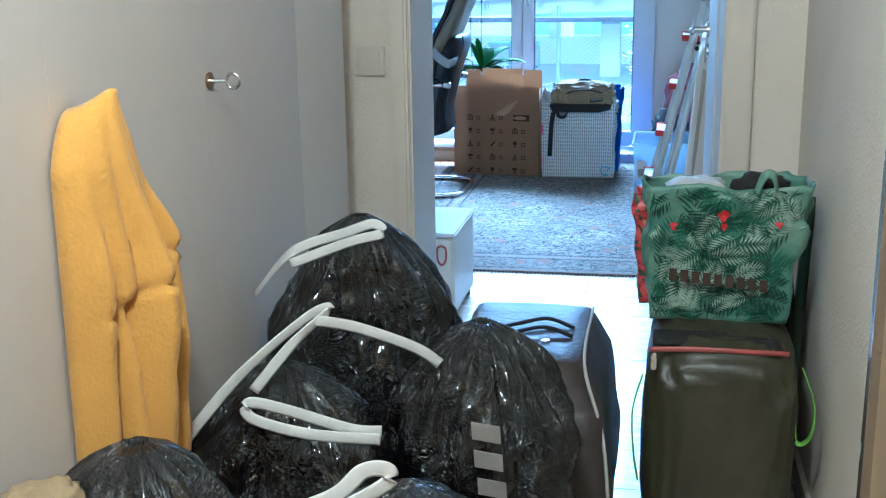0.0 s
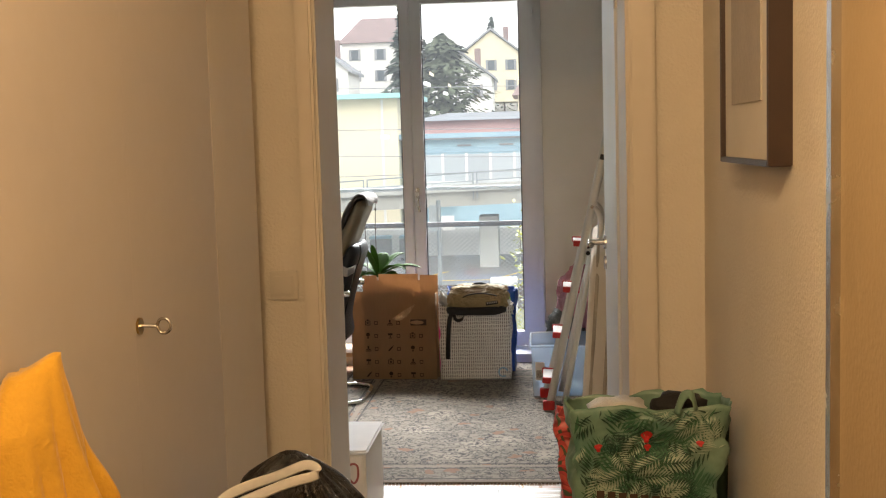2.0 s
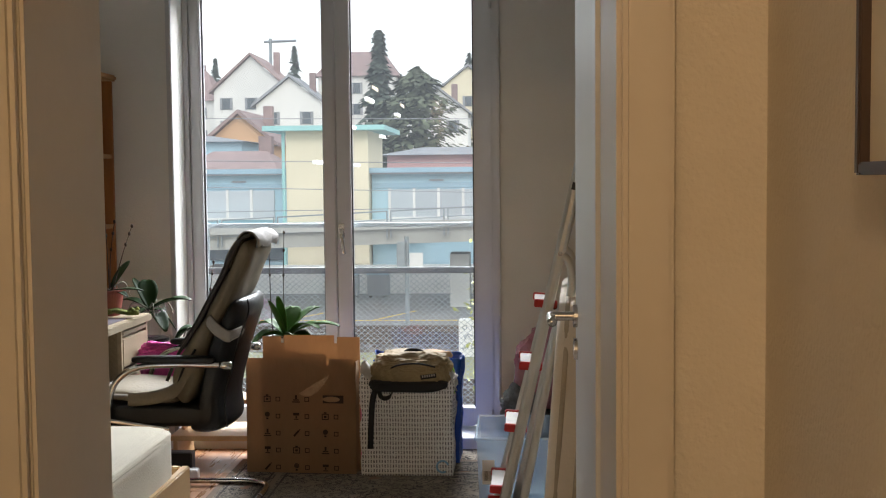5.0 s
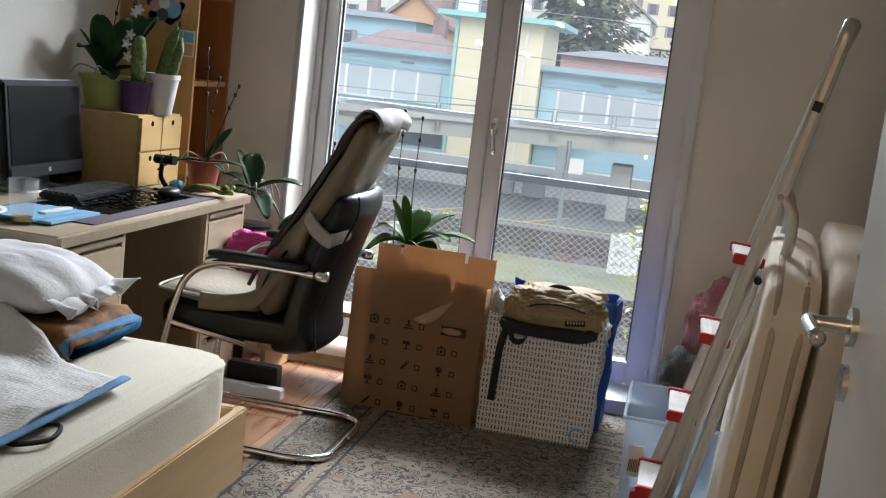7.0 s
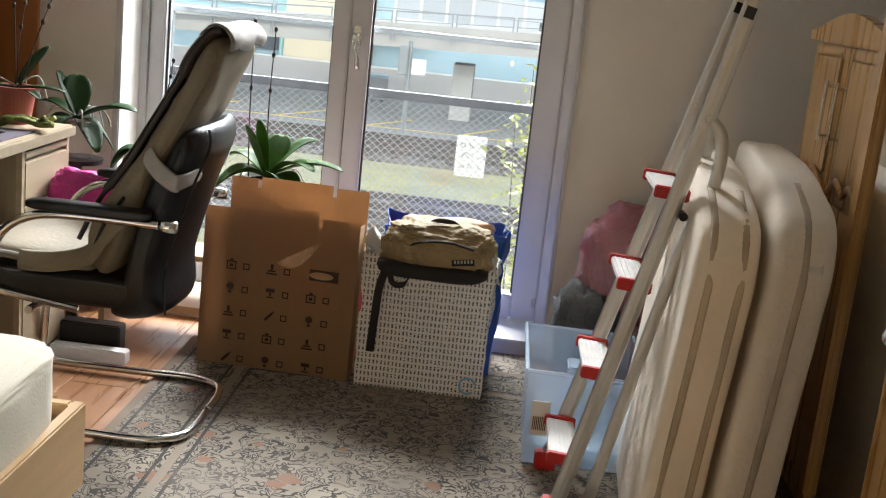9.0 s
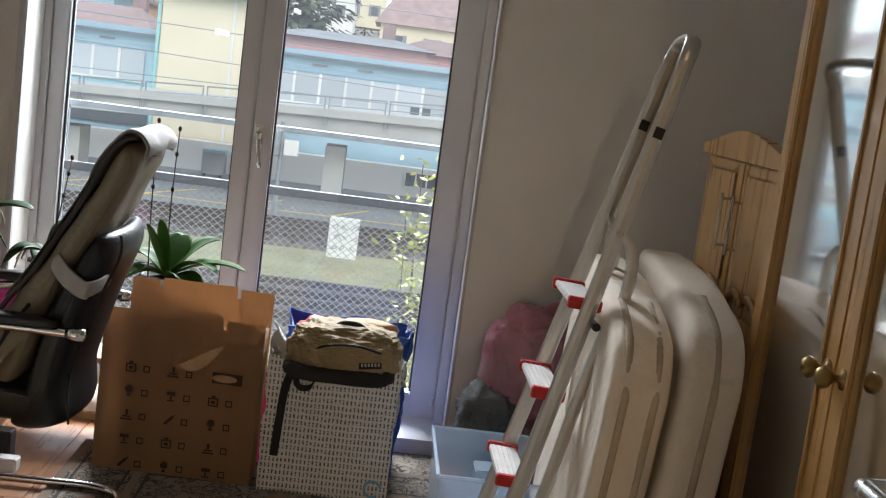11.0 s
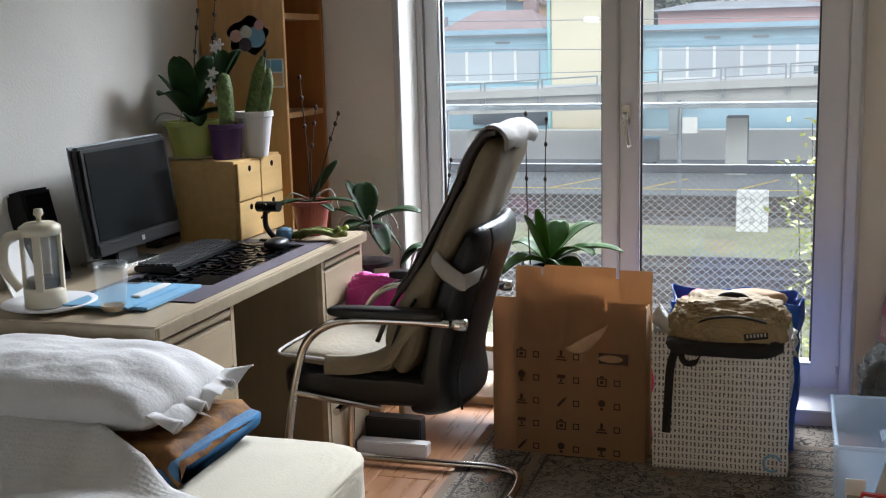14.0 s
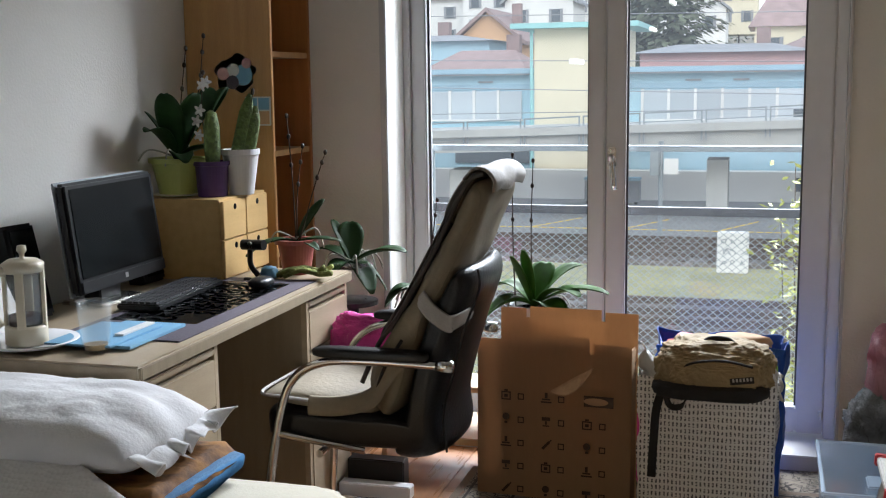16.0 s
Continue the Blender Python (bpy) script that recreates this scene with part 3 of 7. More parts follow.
def blob(x, y, z, rx, ry, rz, rough=0.1, seed=0, sub=4, freq=4.0, power=0.75, flat=True):
    """A soft full bag or cushion: a rounded box, lumpy and creased."""
    bm = bmesh.new()
    bmesh.ops.create_icosphere(bm, subdivisions=sub, radius=1)
    for v in bm.verts:
        d = v.co.normalized()
        q = Vector([math.copysign(abs(c) ** power, c) for c in d])
        k = 1 + rough * (noise.fractal(d * freq * 0.5 + Vector((seed, seed * 2, 0)), 0.8, 2, 4) * 0.8 + 0.35 * (1 - abs(noise.noise(d * freq * 1.7 + Vector((seed * 3, 0, seed))) * 2)))
        v.co = Vector((x + q.x * rx * k, y + q.y * ry * k, z + q.z * rz * k))
        if flat and v.co.z < z - rz * 0.93:
            v.co.z = z - rz
    return bm


def slabbed(parent, name, specs, mat, bevel=0.003, label=""):
    for s in specs:
        part(name, box(*s), mat, parent, label, bevel=bevel)


# ---------------------------------------------------------------- the room and the hallway
XL, XR, YW, YD, H = -1.93, 1.62, 5.73, 2.11, 2.62   # left wall, right wall, window wall, door wall (room side), height
GX0, GX1, GM = -1.135, 0.205, -0.45                  # window glass from and to, its middle


def structure(name, bm, mat, label, category="wall", bevel=0.0):
    return part(name, bm, mat, None, label, kind="structure", category=category, bevel=bevel)


structure("wall_west", box(XL - 0.2, XL, 1.85, YW + 0.35, -0.02, H), "wall", "plain off-white plastered wall beside the desk and bed")
structure("wall_east", box(XR, XR + 0.2, 1.85, YW + 0.35, -0.02, H), "wall", "plain off-white plastered wall behind the wardrobe")
bm = box(XL, -1.312, YW, YW + 0.33, -0.02, H)
box(0.315, XR, YW, YW + 0.33, -0.02, H, bm)
box(-1.312, 0.315, YW, YW + 0.33, 2.45, H, bm)
structure("wall_north", bm, "wall", "off-white plastered wall around the tall window door")
bm = box(XL, -0.385, 1.80, YD, -0.02, H)
box(0.60, XR, 1.80, YD, -0.02, H, bm)
box(-0.385, 0.60, 1.80, YD, 2.12, H, bm)
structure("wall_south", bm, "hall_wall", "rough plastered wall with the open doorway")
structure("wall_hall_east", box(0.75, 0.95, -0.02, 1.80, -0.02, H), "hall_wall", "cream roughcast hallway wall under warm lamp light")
structure("wall_hall_corner", box(0.655, 0.95, -3.2, -0.02, -0.02, H), "panel_brown", "ochre projecting hallway wall with a sharp corner")
structure("corner_trim", box(0.643, 0.657, -0.035, -0.012, 0, H), "steel", "thin pale metal strip on the wall corner", "trim")
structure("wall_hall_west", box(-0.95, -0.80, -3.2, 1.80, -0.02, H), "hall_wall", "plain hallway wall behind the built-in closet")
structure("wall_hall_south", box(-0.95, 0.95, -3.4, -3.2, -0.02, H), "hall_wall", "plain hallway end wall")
structure("ceiling", box(XL - 0.2, XR + 0.2, -3.4, YW + 0.35, H, H + 0.12), "ceiling", "flat white ceiling", "ceiling")
floor = structure("floor", box(XL - 0.2, XR + 0.2, -3.4, YW + 0.3, -0.14, -0.012), "plank", "laminate board floor, its doorway boards coloured pale as if white-lit", "floor")
for nm, b in (("baseboard_west", (XL, XL + 0.014, 2.2, YW, 0, 0.06)), ("baseboard_north", (0.34, XR, YW - 0.014, YW, 0, 0.06)), ("baseboard_hall", (0.736, 0.75, 0.0, 1.79, 0, 0.06))):
    structure(nm, box(*b), "trim", "low pale skirting board along the wall", "baseboard", 0.002)

# door frame of the room, seen from the hallway
fr = thing("door_1", 0.1, 1.95, 0, "cream lacquered wooden door frame with rounded casing", "door frame", kind="structure")
for x0, x1 in ((-0.385, -0.335), (0.535, 0.60)):
    part("jamb", box(x0, x1, 1.79, 2.115, 0, 2.12), "trim", fr, bevel=0.006)
part("head_jamb", box(-0.335, 0.535, 1.79, 2.115, 2.04, 2.12), "trim", fr, bevel=0.006)
for x0, x1 in ((-0.39, -0.342), (0.542, 0.615)):
    part("casing", box(x0, x1, 1.765, 1.79, 0, 2.15), "trim", fr, bevel=0.008)
part("head_casing", box(-0.345, 0.545, 1.765, 1.79, 2.05, 2.15), "trim", fr, bevel=0.008)

leaf = thing("door_2", 0.55, 1.99, 0, "white painted door standing wide open into the room", "door", kind="structure")
part("door_panel", box(0.528, 0.568, 2.125, 2.80, 0.008, 2.04), "door", leaf, bevel=0.003)
hd = part("door_handle", sweep([(0.528, 2.735, 1.03), (0.475, 2.735, 1.03), (0.468, 2.728, 1.03), (0.468, 2.62, 1.03)], 0.0105, n=12, steps=4), "steel", leaf, "brushed steel lever handle", True)
part("rosette", rod((0.529, 2.735, 1.03), (0.519, 2.735, 1.03), 0.026, 20), "steel", hd, smooth=False)
part("key_rosette", rod((0.529, 2.735, 0.955), (0.520, 2.735, 0.955), 0.025, 20), "steel", leaf, "round steel keyhole plate")
for z in (0.25, 1.8):
    part("hinge", rod((0.535, 2.12, z), (0.535, 2.12, z + 0.09), 0.009, 10), "steel", leaf)

# window door: outer frame, two sashes with glass, handle, sill
win = thing("window_1", -0.465, 5.9, 0, "tall white double window door with a grey sill", "window", kind="structure")
Y0, Y1 = 5.975, 6.045
for x0, x1 in ((-1.312, -1.285), (0.275, 0.315)):
    part("window_frame", box(x0, x1, Y0 - 0.03, Y1 + 0.02, 0.06, 2.45), "pvc", win, bevel=0.004)
part("window_frame", box(-1.285, 0.275, Y0 - 0.03, Y1 + 0.02, 2.39, 2.45), "pvc", win, bevel=0.004)
part("window_sill", box(-1.312, 0.315, YW - 0.005, Y1 + 0.03, -0.01, 0.06), "pvc", win, bevel=0.004)
for x0, x1, g0, g1 in ((-1.285, -0.531, -1.225, -0.595), (-0.527, 0.275, -0.455, 0.177)):
    sash = part("sash", box(x0, g0, Y0 - 0.012, Y1, 0.07, 2.385), "pvc", win, bevel=0.006)
    part("stile", box(g1, x1, Y0 - 0.012, Y1, 0.07, 2.385), "pvc", sash, bevel=0.006)
    part("bottom_rail", box(g0, g1, Y0 - 0.011, Y1 - 0.001, 0.07, 0.165), "pvc", sash, bevel=0.006)
    part("top_rail", box(g0, g1, Y0 - 0.011, Y1 - 0.001, 2.30, 2.385), "pvc", sash, bevel=0.006)
    for s in ((g0, g0 + 0.007, 0.165, 2.30), (g1 - 0.007, g1, 0.165, 2.30)):
        part("seal", box(s[0], s[1], Y0 + 0.02, Y0 + 0.03, s[2], s[3]), "gasket", sash)
    gl = part("pane", box(g0, g1, Y0 + 0.032, Y0 + 0.038, 0.165, 2.30), "glass", sash, "clear window pane")
    gl.visible_shadow = False
hd = part("window_handle", sweep([(-0.503, 5.96, 1.085), (-0.503, 5.925, 1.085), (-0.502, 5.918, 1.078), (-0.489, 5.918, 0.965)], 0.0095, n=10, steps=4), "steel", win, "steel window handle turned down", True)
part("handle_plate", box(-0.517, -0.489, 5.953, 5.964, 1.045, 1.12), "steel", hd, bevel=0.004)
for z in (0.13, 2.2):
    part("hinge", rod((0.262, 5.958, z), (0.262, 5.958, z + 0.03), 0.007, 10), "pvc", win)
structure("cover_strip", box(0.303, 0.314, 5.715, 5.732, 0.06, 2.45), "pvc", "narrow white strip on the window reveal", "trim", 0.003)
structure("cover_strip_west", box(-1.325, -1.300, 5.705, 5.732, 0.02, 2.45), "pvc", "narrow white strip on the window reveal", "trim", 0.004)

# railing in front of the window: top rail, dark middle bar, wire mesh below
rail = thing("balcony_railing", -0.46, 6.12, 0.02, "steel balcony railing with wire mesh outside the window", "railing")
part("top_rail", box(-1.26, 0.36, 6.10, 6.135, 1.095, 1.117), "galv", rail, bevel=0.002)
part("middle_bar", box(-1.30, 0.36, 6.105, 6.135, 0.85, 0.882), "dark_bar", rail, bevel=0.003)
for x in (-1.252, 0.352):
    part("post", box(x - 0.012, x + 0.012, 6.105, 6.13, 0.02, 1.095), "galv", rail, bevel=0.002)
part("bottom_bar", box(-1.30, 0.36, 6.105, 6.135, 0.02, 0.05), "dark_bar", rail, bevel=0.003)
bm = bmesh.new()
pitch = 0.033
for i in range(-34, 54):
    for sgn in (1, -1):
        x0 = -1.24 + i * pitch
        z0, z1 = 0.05, 0.85
        xa, xb = (x0, x0 + (z1 - z0) * 1.2) if sgn > 0 else (x0 + (z1 - z0) * 1.2, x0)
        pa, pb = Vector((xa, 6.12, z0)), Vector((xb, 6.12, z1))
        lo, hi = -1.24, 0.34
        t0, t1 = 0.0, 1.0
        dx = pb.x - pa.x
        ta, tb = sorted(((lo - pa.x) / dx, (hi - pa.x) / dx))
        t0, t1 = max(t0, ta), min(t1, tb)
        if t1 - t0 > 0.02:
            rod(pa.lerp(pb, t0), pa.lerp(pb, t1), 0.0012, 4, bm=bm)
tagged(part("wire_mesh", bm, "galv", rail, "diagonal wire mesh"), kind="stuff")

# carpet, little mat
rug = part("carpet", box(-0.93, 1.35, 3.15, 5.50, 0.0, 0.009), "rug", None, "worn oriental patterned carpet in beige and charcoal", category="carpet", bevel=0.003)
fringe = bmesh.new()
for i in range(150):
    x = -0.92 + i * 0.0151
    rod((x, 3.15, 0.004), (x + random.uniform(-0.006, 0.006), 3.15 - random.uniform(0.02, 0.035), 0.002), 0.0016, 4, bm=fringe)
part("fringe", fringe, "mount", rug, "short cream fringe")
part("small_mat", box(0.02, 0.285, 5.40, 5.722, 0.0, 0.008), "rug", None, "small dark patterned mat before the window", category="mat", bevel=0.002, at=(0.6, 5.5, 0))

# ---------------------------------------------------------------- hallway
# built-in closet: doors flush with the frame
cl = thing("closet", -0.6, 0.5, 0, "pale grey built-in closet with a key in its door", "closet")
for a, b in ((-1.6, -0.5204), (-0.52, 0.0076), (0.008, 0.5566), (0.557, 1.106)):
    part("closet_door", box(-0.472, -0.45, a, b, 0.06, 2.3), "closet", cl, bevel=0.0002)
part("body", box(-0.80, -0.474, -1.6, 1.10, 0.0, 2.4), "closet", cl)
part("end_post", box(-0.79, -0.4505, 1.1065, 1.50, 0.0, 2.4), "trim", cl, bevel=0.004)
key = thing("key", -0.44, 0.575, 1.08, "small steel key standing in the closet lock", "key")
part("escutcheon", rod((-0.4495, 0.575, 1.085), (-0.445, 0.575, 1.085), 0.016, 16), "brass", key)
part("shaft", rod((-0.446, 0.575, 1.085), (-0.415, 0.575, 1.085), 0.0035, 8), "steel", key)
part("bow", sweep([(-0.415, 0.575, 1.085), (-0.409, 0.575, 1.097), (-0.396, 0.575, 1.097), (-0.389, 0.575, 1.085), (-0.396, 0.575, 1.073), (-0.409, 0.575, 1.073), (-0.415, 0.575, 1.085)], 0.003, n=8), "steel", key, smooth=True)

sw = thing("light_switch", -0.50, 1.185, 0.97, "square ivory light switch beside the doorway", "switch")
sw.location = (-0.455, 1.79, 0.965)
part("plate", box(-0.495, -0.412, 1.788, 1.7995, 0.965, 1.05), "switch", sw, bevel=0.003)
part("rocker", box(-0.482, -0.425, 1.782, 1.789, 0.98, 1.035), "switch", sw, bevel=0.002)

pic = thing("picture_frame", 0.74, 1.0, 1.35, "dark framed faded print on the hallway wall", "picture")
part("frame_side", box(0.705, 0.75, 0.67, 0.682, 1.345, 2.05), "darkframe", pic, bevel=0.002)
part("frame_side", box(0.705, 0.75, 1.208, 1.22, 1.345, 2.05), "darkframe", pic, bevel=0.002)
part("frame_bottom", box(0.705, 0.75, 0.682, 1.208, 1.345, 1.357), "darkframe", pic, bevel=0.002)
part("frame_top", box(0.705, 0.75, 0.682, 1.208, 2.038, 2.05), "darkframe", pic, bevel=0.002)
part("mount", box(0.716, 0.745, 0.682, 1.208, 1.357, 2.038), "mount", pic)
part("print", box(0.713, 0.7165, 0.78, 1.11, 1.47, 1.95), "picture", pic)

# mustard hooded jacket on a hook at the closet
hood = thing("hooded_jacket", -0.41, 0.09, 0.35, "mustard yellow jersey hooded jacket hanging on the closet", "jacket")


def jacket(u, v):
    hem = 0.43 - 0.14 * u
    z = 1.13 - 0.78 * v - 0.03 * max(0, 1 - v * 6) * (2 * abs(u - 0.5)) ** 2
    left = 0.048 - 0.060 * min(1, v / 0.13) ** 0.5 - 0.014 * v
    right = 0.078 + 0.112 * min(1, v / 0.29) ** 0.75 + 0.02 * v
    if v > hem:
        right -= 0.014
    fold = 0.030 * math.sin(u * 17 + v * 2.4) + 0.024 * math.sin(u * 37 - v * 3) + 0.008 * noise.noise(Vector((u * 9, v * 7, 2)))
    if v < hem:
        fold = 0.55 * fold * min(1, 0.3 + v * 2) + 0.012 * math.sin(v * 26 + u * 9) * max(0, 1 - abs(u - 0.75) * 3)
    bulge = 0.07 * math.sin(math.pi * u) ** 0.55 * (0.55 + 0.5 * min(1, v * 3))
    bulge += 0.024 * math.sin(math.pi * u) ** 0.5 * max(0, min(1, (hem - v) / 0.02))
    return Vector((-0.445 + bulge + fold * min(1, v * 3) * math.sin(math.pi * u) ** 0.35, left + (right - left) * u, z))


part("body", sheet(jacket, 70, 90, 0.006), "yellow", hood, smooth=True)
part("hood_fold", sweep([jacket(u, 0.415 - 0.14 * u) + Vector((0.006, 0, 0)) for u in (0.35, 0.5, 0.65, 0.8, 0.92, 0.98)], 0.009, 0.006, 8), "yellow", hood, "hem of the hood", True)
part("drawcord", sweep([(-0.40, 0.188, 0.88), (-0.385, 0.205, 0.80), (-0.39, 0.222, 0.66)], 0.004, n=6), "yellow", hood, smooth=True)
part("drawcord", sweep([(-0.355, 0.15, 0.86), (-0.345, 0.157, 0.78), (-0.35, 0.168, 0.67)], 0.004, n=6), "yellow", hood, smooth=True)
part("hook", sweep([(-0.45, 0.075, 1.085), (-0.435, 0.075, 1.082), (-0.43, 0.075, 1.09)], 0.003, n=8), "steel", hood)


def bin_bag(x, y, r, h, seed, label, ry=None, gather=None, contents=False):
    """A full drawstring bin liner: creased body, gathered neck, white pull tapes."""
    t = thing("bin_bag", x, y, 0, label, "bin bag", "bin bags heaped in the hallway")
    ry = ry or r
    bm = bmesh.new()
    nu, nv = 96, 64
    g = []
    for i in range(nv + 1):
        v = i / nv
        prof = max(0.10, min(1, 0.78 + 1.1 * v) * (1 - v ** 5) ** 0.6)
        row = []
        for j in range(nu):
            a = 2 * math.pi * j / nu
            d = Vector((math.cos(a), math.sin(a), v * 2.2))
            lump = noise.fractal(d * 1.6 + Vector((seed, 0, 0)), 0.8, 2.1, 6) * 0.17
            sag = Vector((math.cos(a) * 2.6 + seed, math.sin(a) * 2.6, v * 2.4 + 0.9 * noise.noise(d * 2)))
            vert = abs(noise.noise(Vector((math.cos(a) * 4 + seed, math.sin(a) * 4, v * 1.1)))) * 0.5 * max(0, v - 0.8) * 5 * (1.1 - v) * 2
            crease = (1 - abs(noise.noise(sag)) * 2.2) * 0.085 + (1 - abs(noise.noise(sag * 2.3)) * 2.2) * 0.045 + (1 - abs(noise.noise(sag * 5.1)) * 2.2) * 0.016
            k = prof * (1 + lump - vert - crease)
            row.append(bm.verts.new((x + r * k * math.cos(a), y + ry * k * math.sin(a), h * (v + 0.02 * lump * 6 * v * (1 - v)))))
        g.append(row)
    for p, q in zip(g, g[1:]):
        for j in range(nu):
            bm.faces.new((p[j], p[(j + 1) % nu], q[(j + 1) % nu], q[j]))
    bm.faces.new(g[0][::-1])
    tip = bm.verts.new((x, y, h * 0.955))
    for j in range(nu):
        bm.faces.new((g[-1][j], g[-1][(j + 1) % nu], tip))
    part("liner", bm, "blackbag", t, smooth=True)
    return t


def tape(t, pts, w=0.0085, side=(0.3, 0.2, 1)):
    part("drawstring", sweep(pts, w * 1.15, 0.0016, 8, 8, side), "tape", t, "white plastic drawstring", True)


ba = bin_bag(-0.225, 0.78, 0.215, 0.79, 1.3, "tall black bin bag with loose white drawstrings", 0.2)
tape(ba, [(-0.40, 0.62, 0.66), (-0.30, 0.56, 0.765), (-0.20, 0.585, 0.80), (-0.15, 0.60, 0.815), (-0.13, 0.59, 0.80), (-0.19, 0.575, 0.785), (-0.3, 0.55, 0.745)])
bb = bin_bag(-0.26, 0.36, 0.215, 0.62, 4.1, "black bin bag tied with long white drawstrings", 0.19)
tape(bb, [(-0.39, 0.20, 0.52), (-0.29, 0.24, 0.64), (-0.20, 0.33, 0.715), (-0.17, 0.36, 0.72), (-0.215, 0.30, 0.68), (-0.28, 0.27, 0.60)])
tape(bb, [(-0.185, 0.33, 0.71), (-0.12, 0.36, 0.69), (-0.03, 0.40, 0.645), (0.01, 0.42, 0.61)])
tape(bb, [(-0.05, 0.22, 0.55), (-0.16, 0.19, 0.565), (-0.25, 0.18, 0.59), (-0.255, 0.185, 0.615), (-0.20, 0.20, 0.60), (-0.1, 0.22, 0.565), (-0.05, 0.23, 0.56)])
bc = bin_bag(0.07, 0.52, 0.20, 0.66, 7.7, "black bin bag with a worn grey print", 0.22)
for i, (dx, dz) in enumerate(((0.0, 0.0), (0.004, -0.05), (0.01, -0.10))):
    part("faded_print", sheet(lambda u, v, dx=dx, dz=dz: Vector((0.085 + dx + 0.05 * u, 0.302 - 0.012 * u + 0.01 * v, 0.555 + dz - 0.035 * v)), 4, 4, 0.001), "grey_strap", bc, "faded grey print bar")
bd = bin_bag(-0.29, -0.14, 0.20, 0.69, 11.2, "open black bin bag with beige cloth inside", 0.18)
part("cloth", blob(-0.375, -0.25, 0.63, 0.05, 0.05, 0.035, 0.35, 5, 4), "khaki", bd, "beige cloth", True)
be = bin_bag(0.03, 0.02, 0.22, 0.575, 15.9, "black bin bag with a white loop of drawstring", 0.2)
tape(be, [(-0.22, -0.10, 0.56), (-0.12, -0.10, 0.575), (-0.04, -0.08, 0.60), (0.0, -0.07, 0.635), (0.03, -0.06, 0.635), (0.03, -0.06, 0.615), (-0.03, -0.09, 0.585), (-0.07, -0.10, 0.57)], 0.010)

duf = thing("laundry_hamper", 0.1, 1.0, 0, "tall dark brown nylon hamper with a laced lid", "hamper")
bm = bmesh.new()
for i, (z, x0, x1, y0, y1) in enumerate(((0.0, -0.06, 0.285, 0.66, 1.2), (0.22, -0.075, 0.30, 0.65, 1.2), (0.40, -0.06, 0.275, 0.70, 1.2), (0.475, -0.045, 0.235, 0.78, 1.2), (0.485, -0.03, 0.225, 0.80, 1.19))):
    row = [bm.verts.new(p) for p in ((x0, y0, z), (x1, y0, z), (x1, y1, z), (x0, y1, z))]
    if i:
        for j in range(4):
            bm.faces.new((prev[j], prev[(j + 1) % 4], row[(j + 1) % 4], row[j]))
    else:
        bm.faces.new(row[::-1])
    prev = row
bm.faces.new(row)
bmesh.ops.subdivide_edges(bm, edges=bm.edges[:], cuts=5, use_grid_fill=True)
for v in bm.verts:
    v.co += Vector((noise.noise(v.co * 9), noise.noise(v.co * 9 + Vector((5, 0, 0))), 0)) * 0.012
part("body", bm, "duffel", duf, smooth=True)
part("piping", sweep([(0.232, 1.19, 0.482), (0.238, 0.80, 0.482), (0.285, 0.69, 0.36), (0.305, 0.645, 0.15)], 0.004, n=6), "grey_strap", duf, "grey piping", True)
for y in (0.93, 0.99):
    part("lace", sweep([(0.03, y, 0.487), (0.08, y + 0.01, 0.498), (0.14, y + 0.045, 0.50), (0.20, y + 0.02, 0.489)], 0.0045, n=6), "black_cloth", duf, "black cord lace", True)
for x in (0.025, 0.145):
    for y in (0.92, 1.0):
        part("eyelet", lathe([(0.009, 0), (0.009, 0.003), (0.004, 0.003)], x, y, 0.486, 12), "steel", duf)

gb = thing("olive_bag", 0.52, 1.15, 0, "olive coated canvas bag with lime straps and open zip", "bag")
part("body", blob(0.525, 1.14, 0.245, 0.165, 0.24, 0.245, 0.07, 3, 5, 3, 0.42), "olive", gb, smooth=True)
part("opening", sheet(lambda u, v: Vector((0.375 + 0.27 * u, 0.955 + 0.09 * v + 0.02 * math.sin(math.pi * u), 0.478 + 0.018 * math.sin(math.pi * v) - 0.012 * u)), 14, 5, 0.003), "black_cloth", gb, "dark open mouth", True)
part("zip", sweep([(0.368, 0.945, 0.47), (0.45, 0.935, 0.478), (0.56, 0.935, 0.478), (0.66, 0.95, 0.472)], 0.006, 0.003, 8, side=(0, 0, 1)), "terracotta", gb, "dark red zip tape", True)
part("zip_pull", box(0.372, 0.384, 0.925, 0.932, 0.43, 0.468), "steel", gb, bevel=0.002)
part("strap", sweep([(0.355, 0.98, 0.40), (0.335, 0.96, 0.32), (0.34, 0.955, 0.22), (0.35, 0.96, 0.16)], 0.016, 0.002, 8, side=(0, 1, 0)), "lime", gb, "lime green strap", True)
part("strap", sweep([(0.69, 0.96, 0.44), (0.715, 0.93, 0.37), (0.71, 0.92, 0.30), (0.685, 0.94, 0.28), (0.68, 0.96, 0.36)], 0.012, 0.002, 8, side=(0, 1, 0)), "lime", gb, "lime green strap loop", True)


t_walls = {}


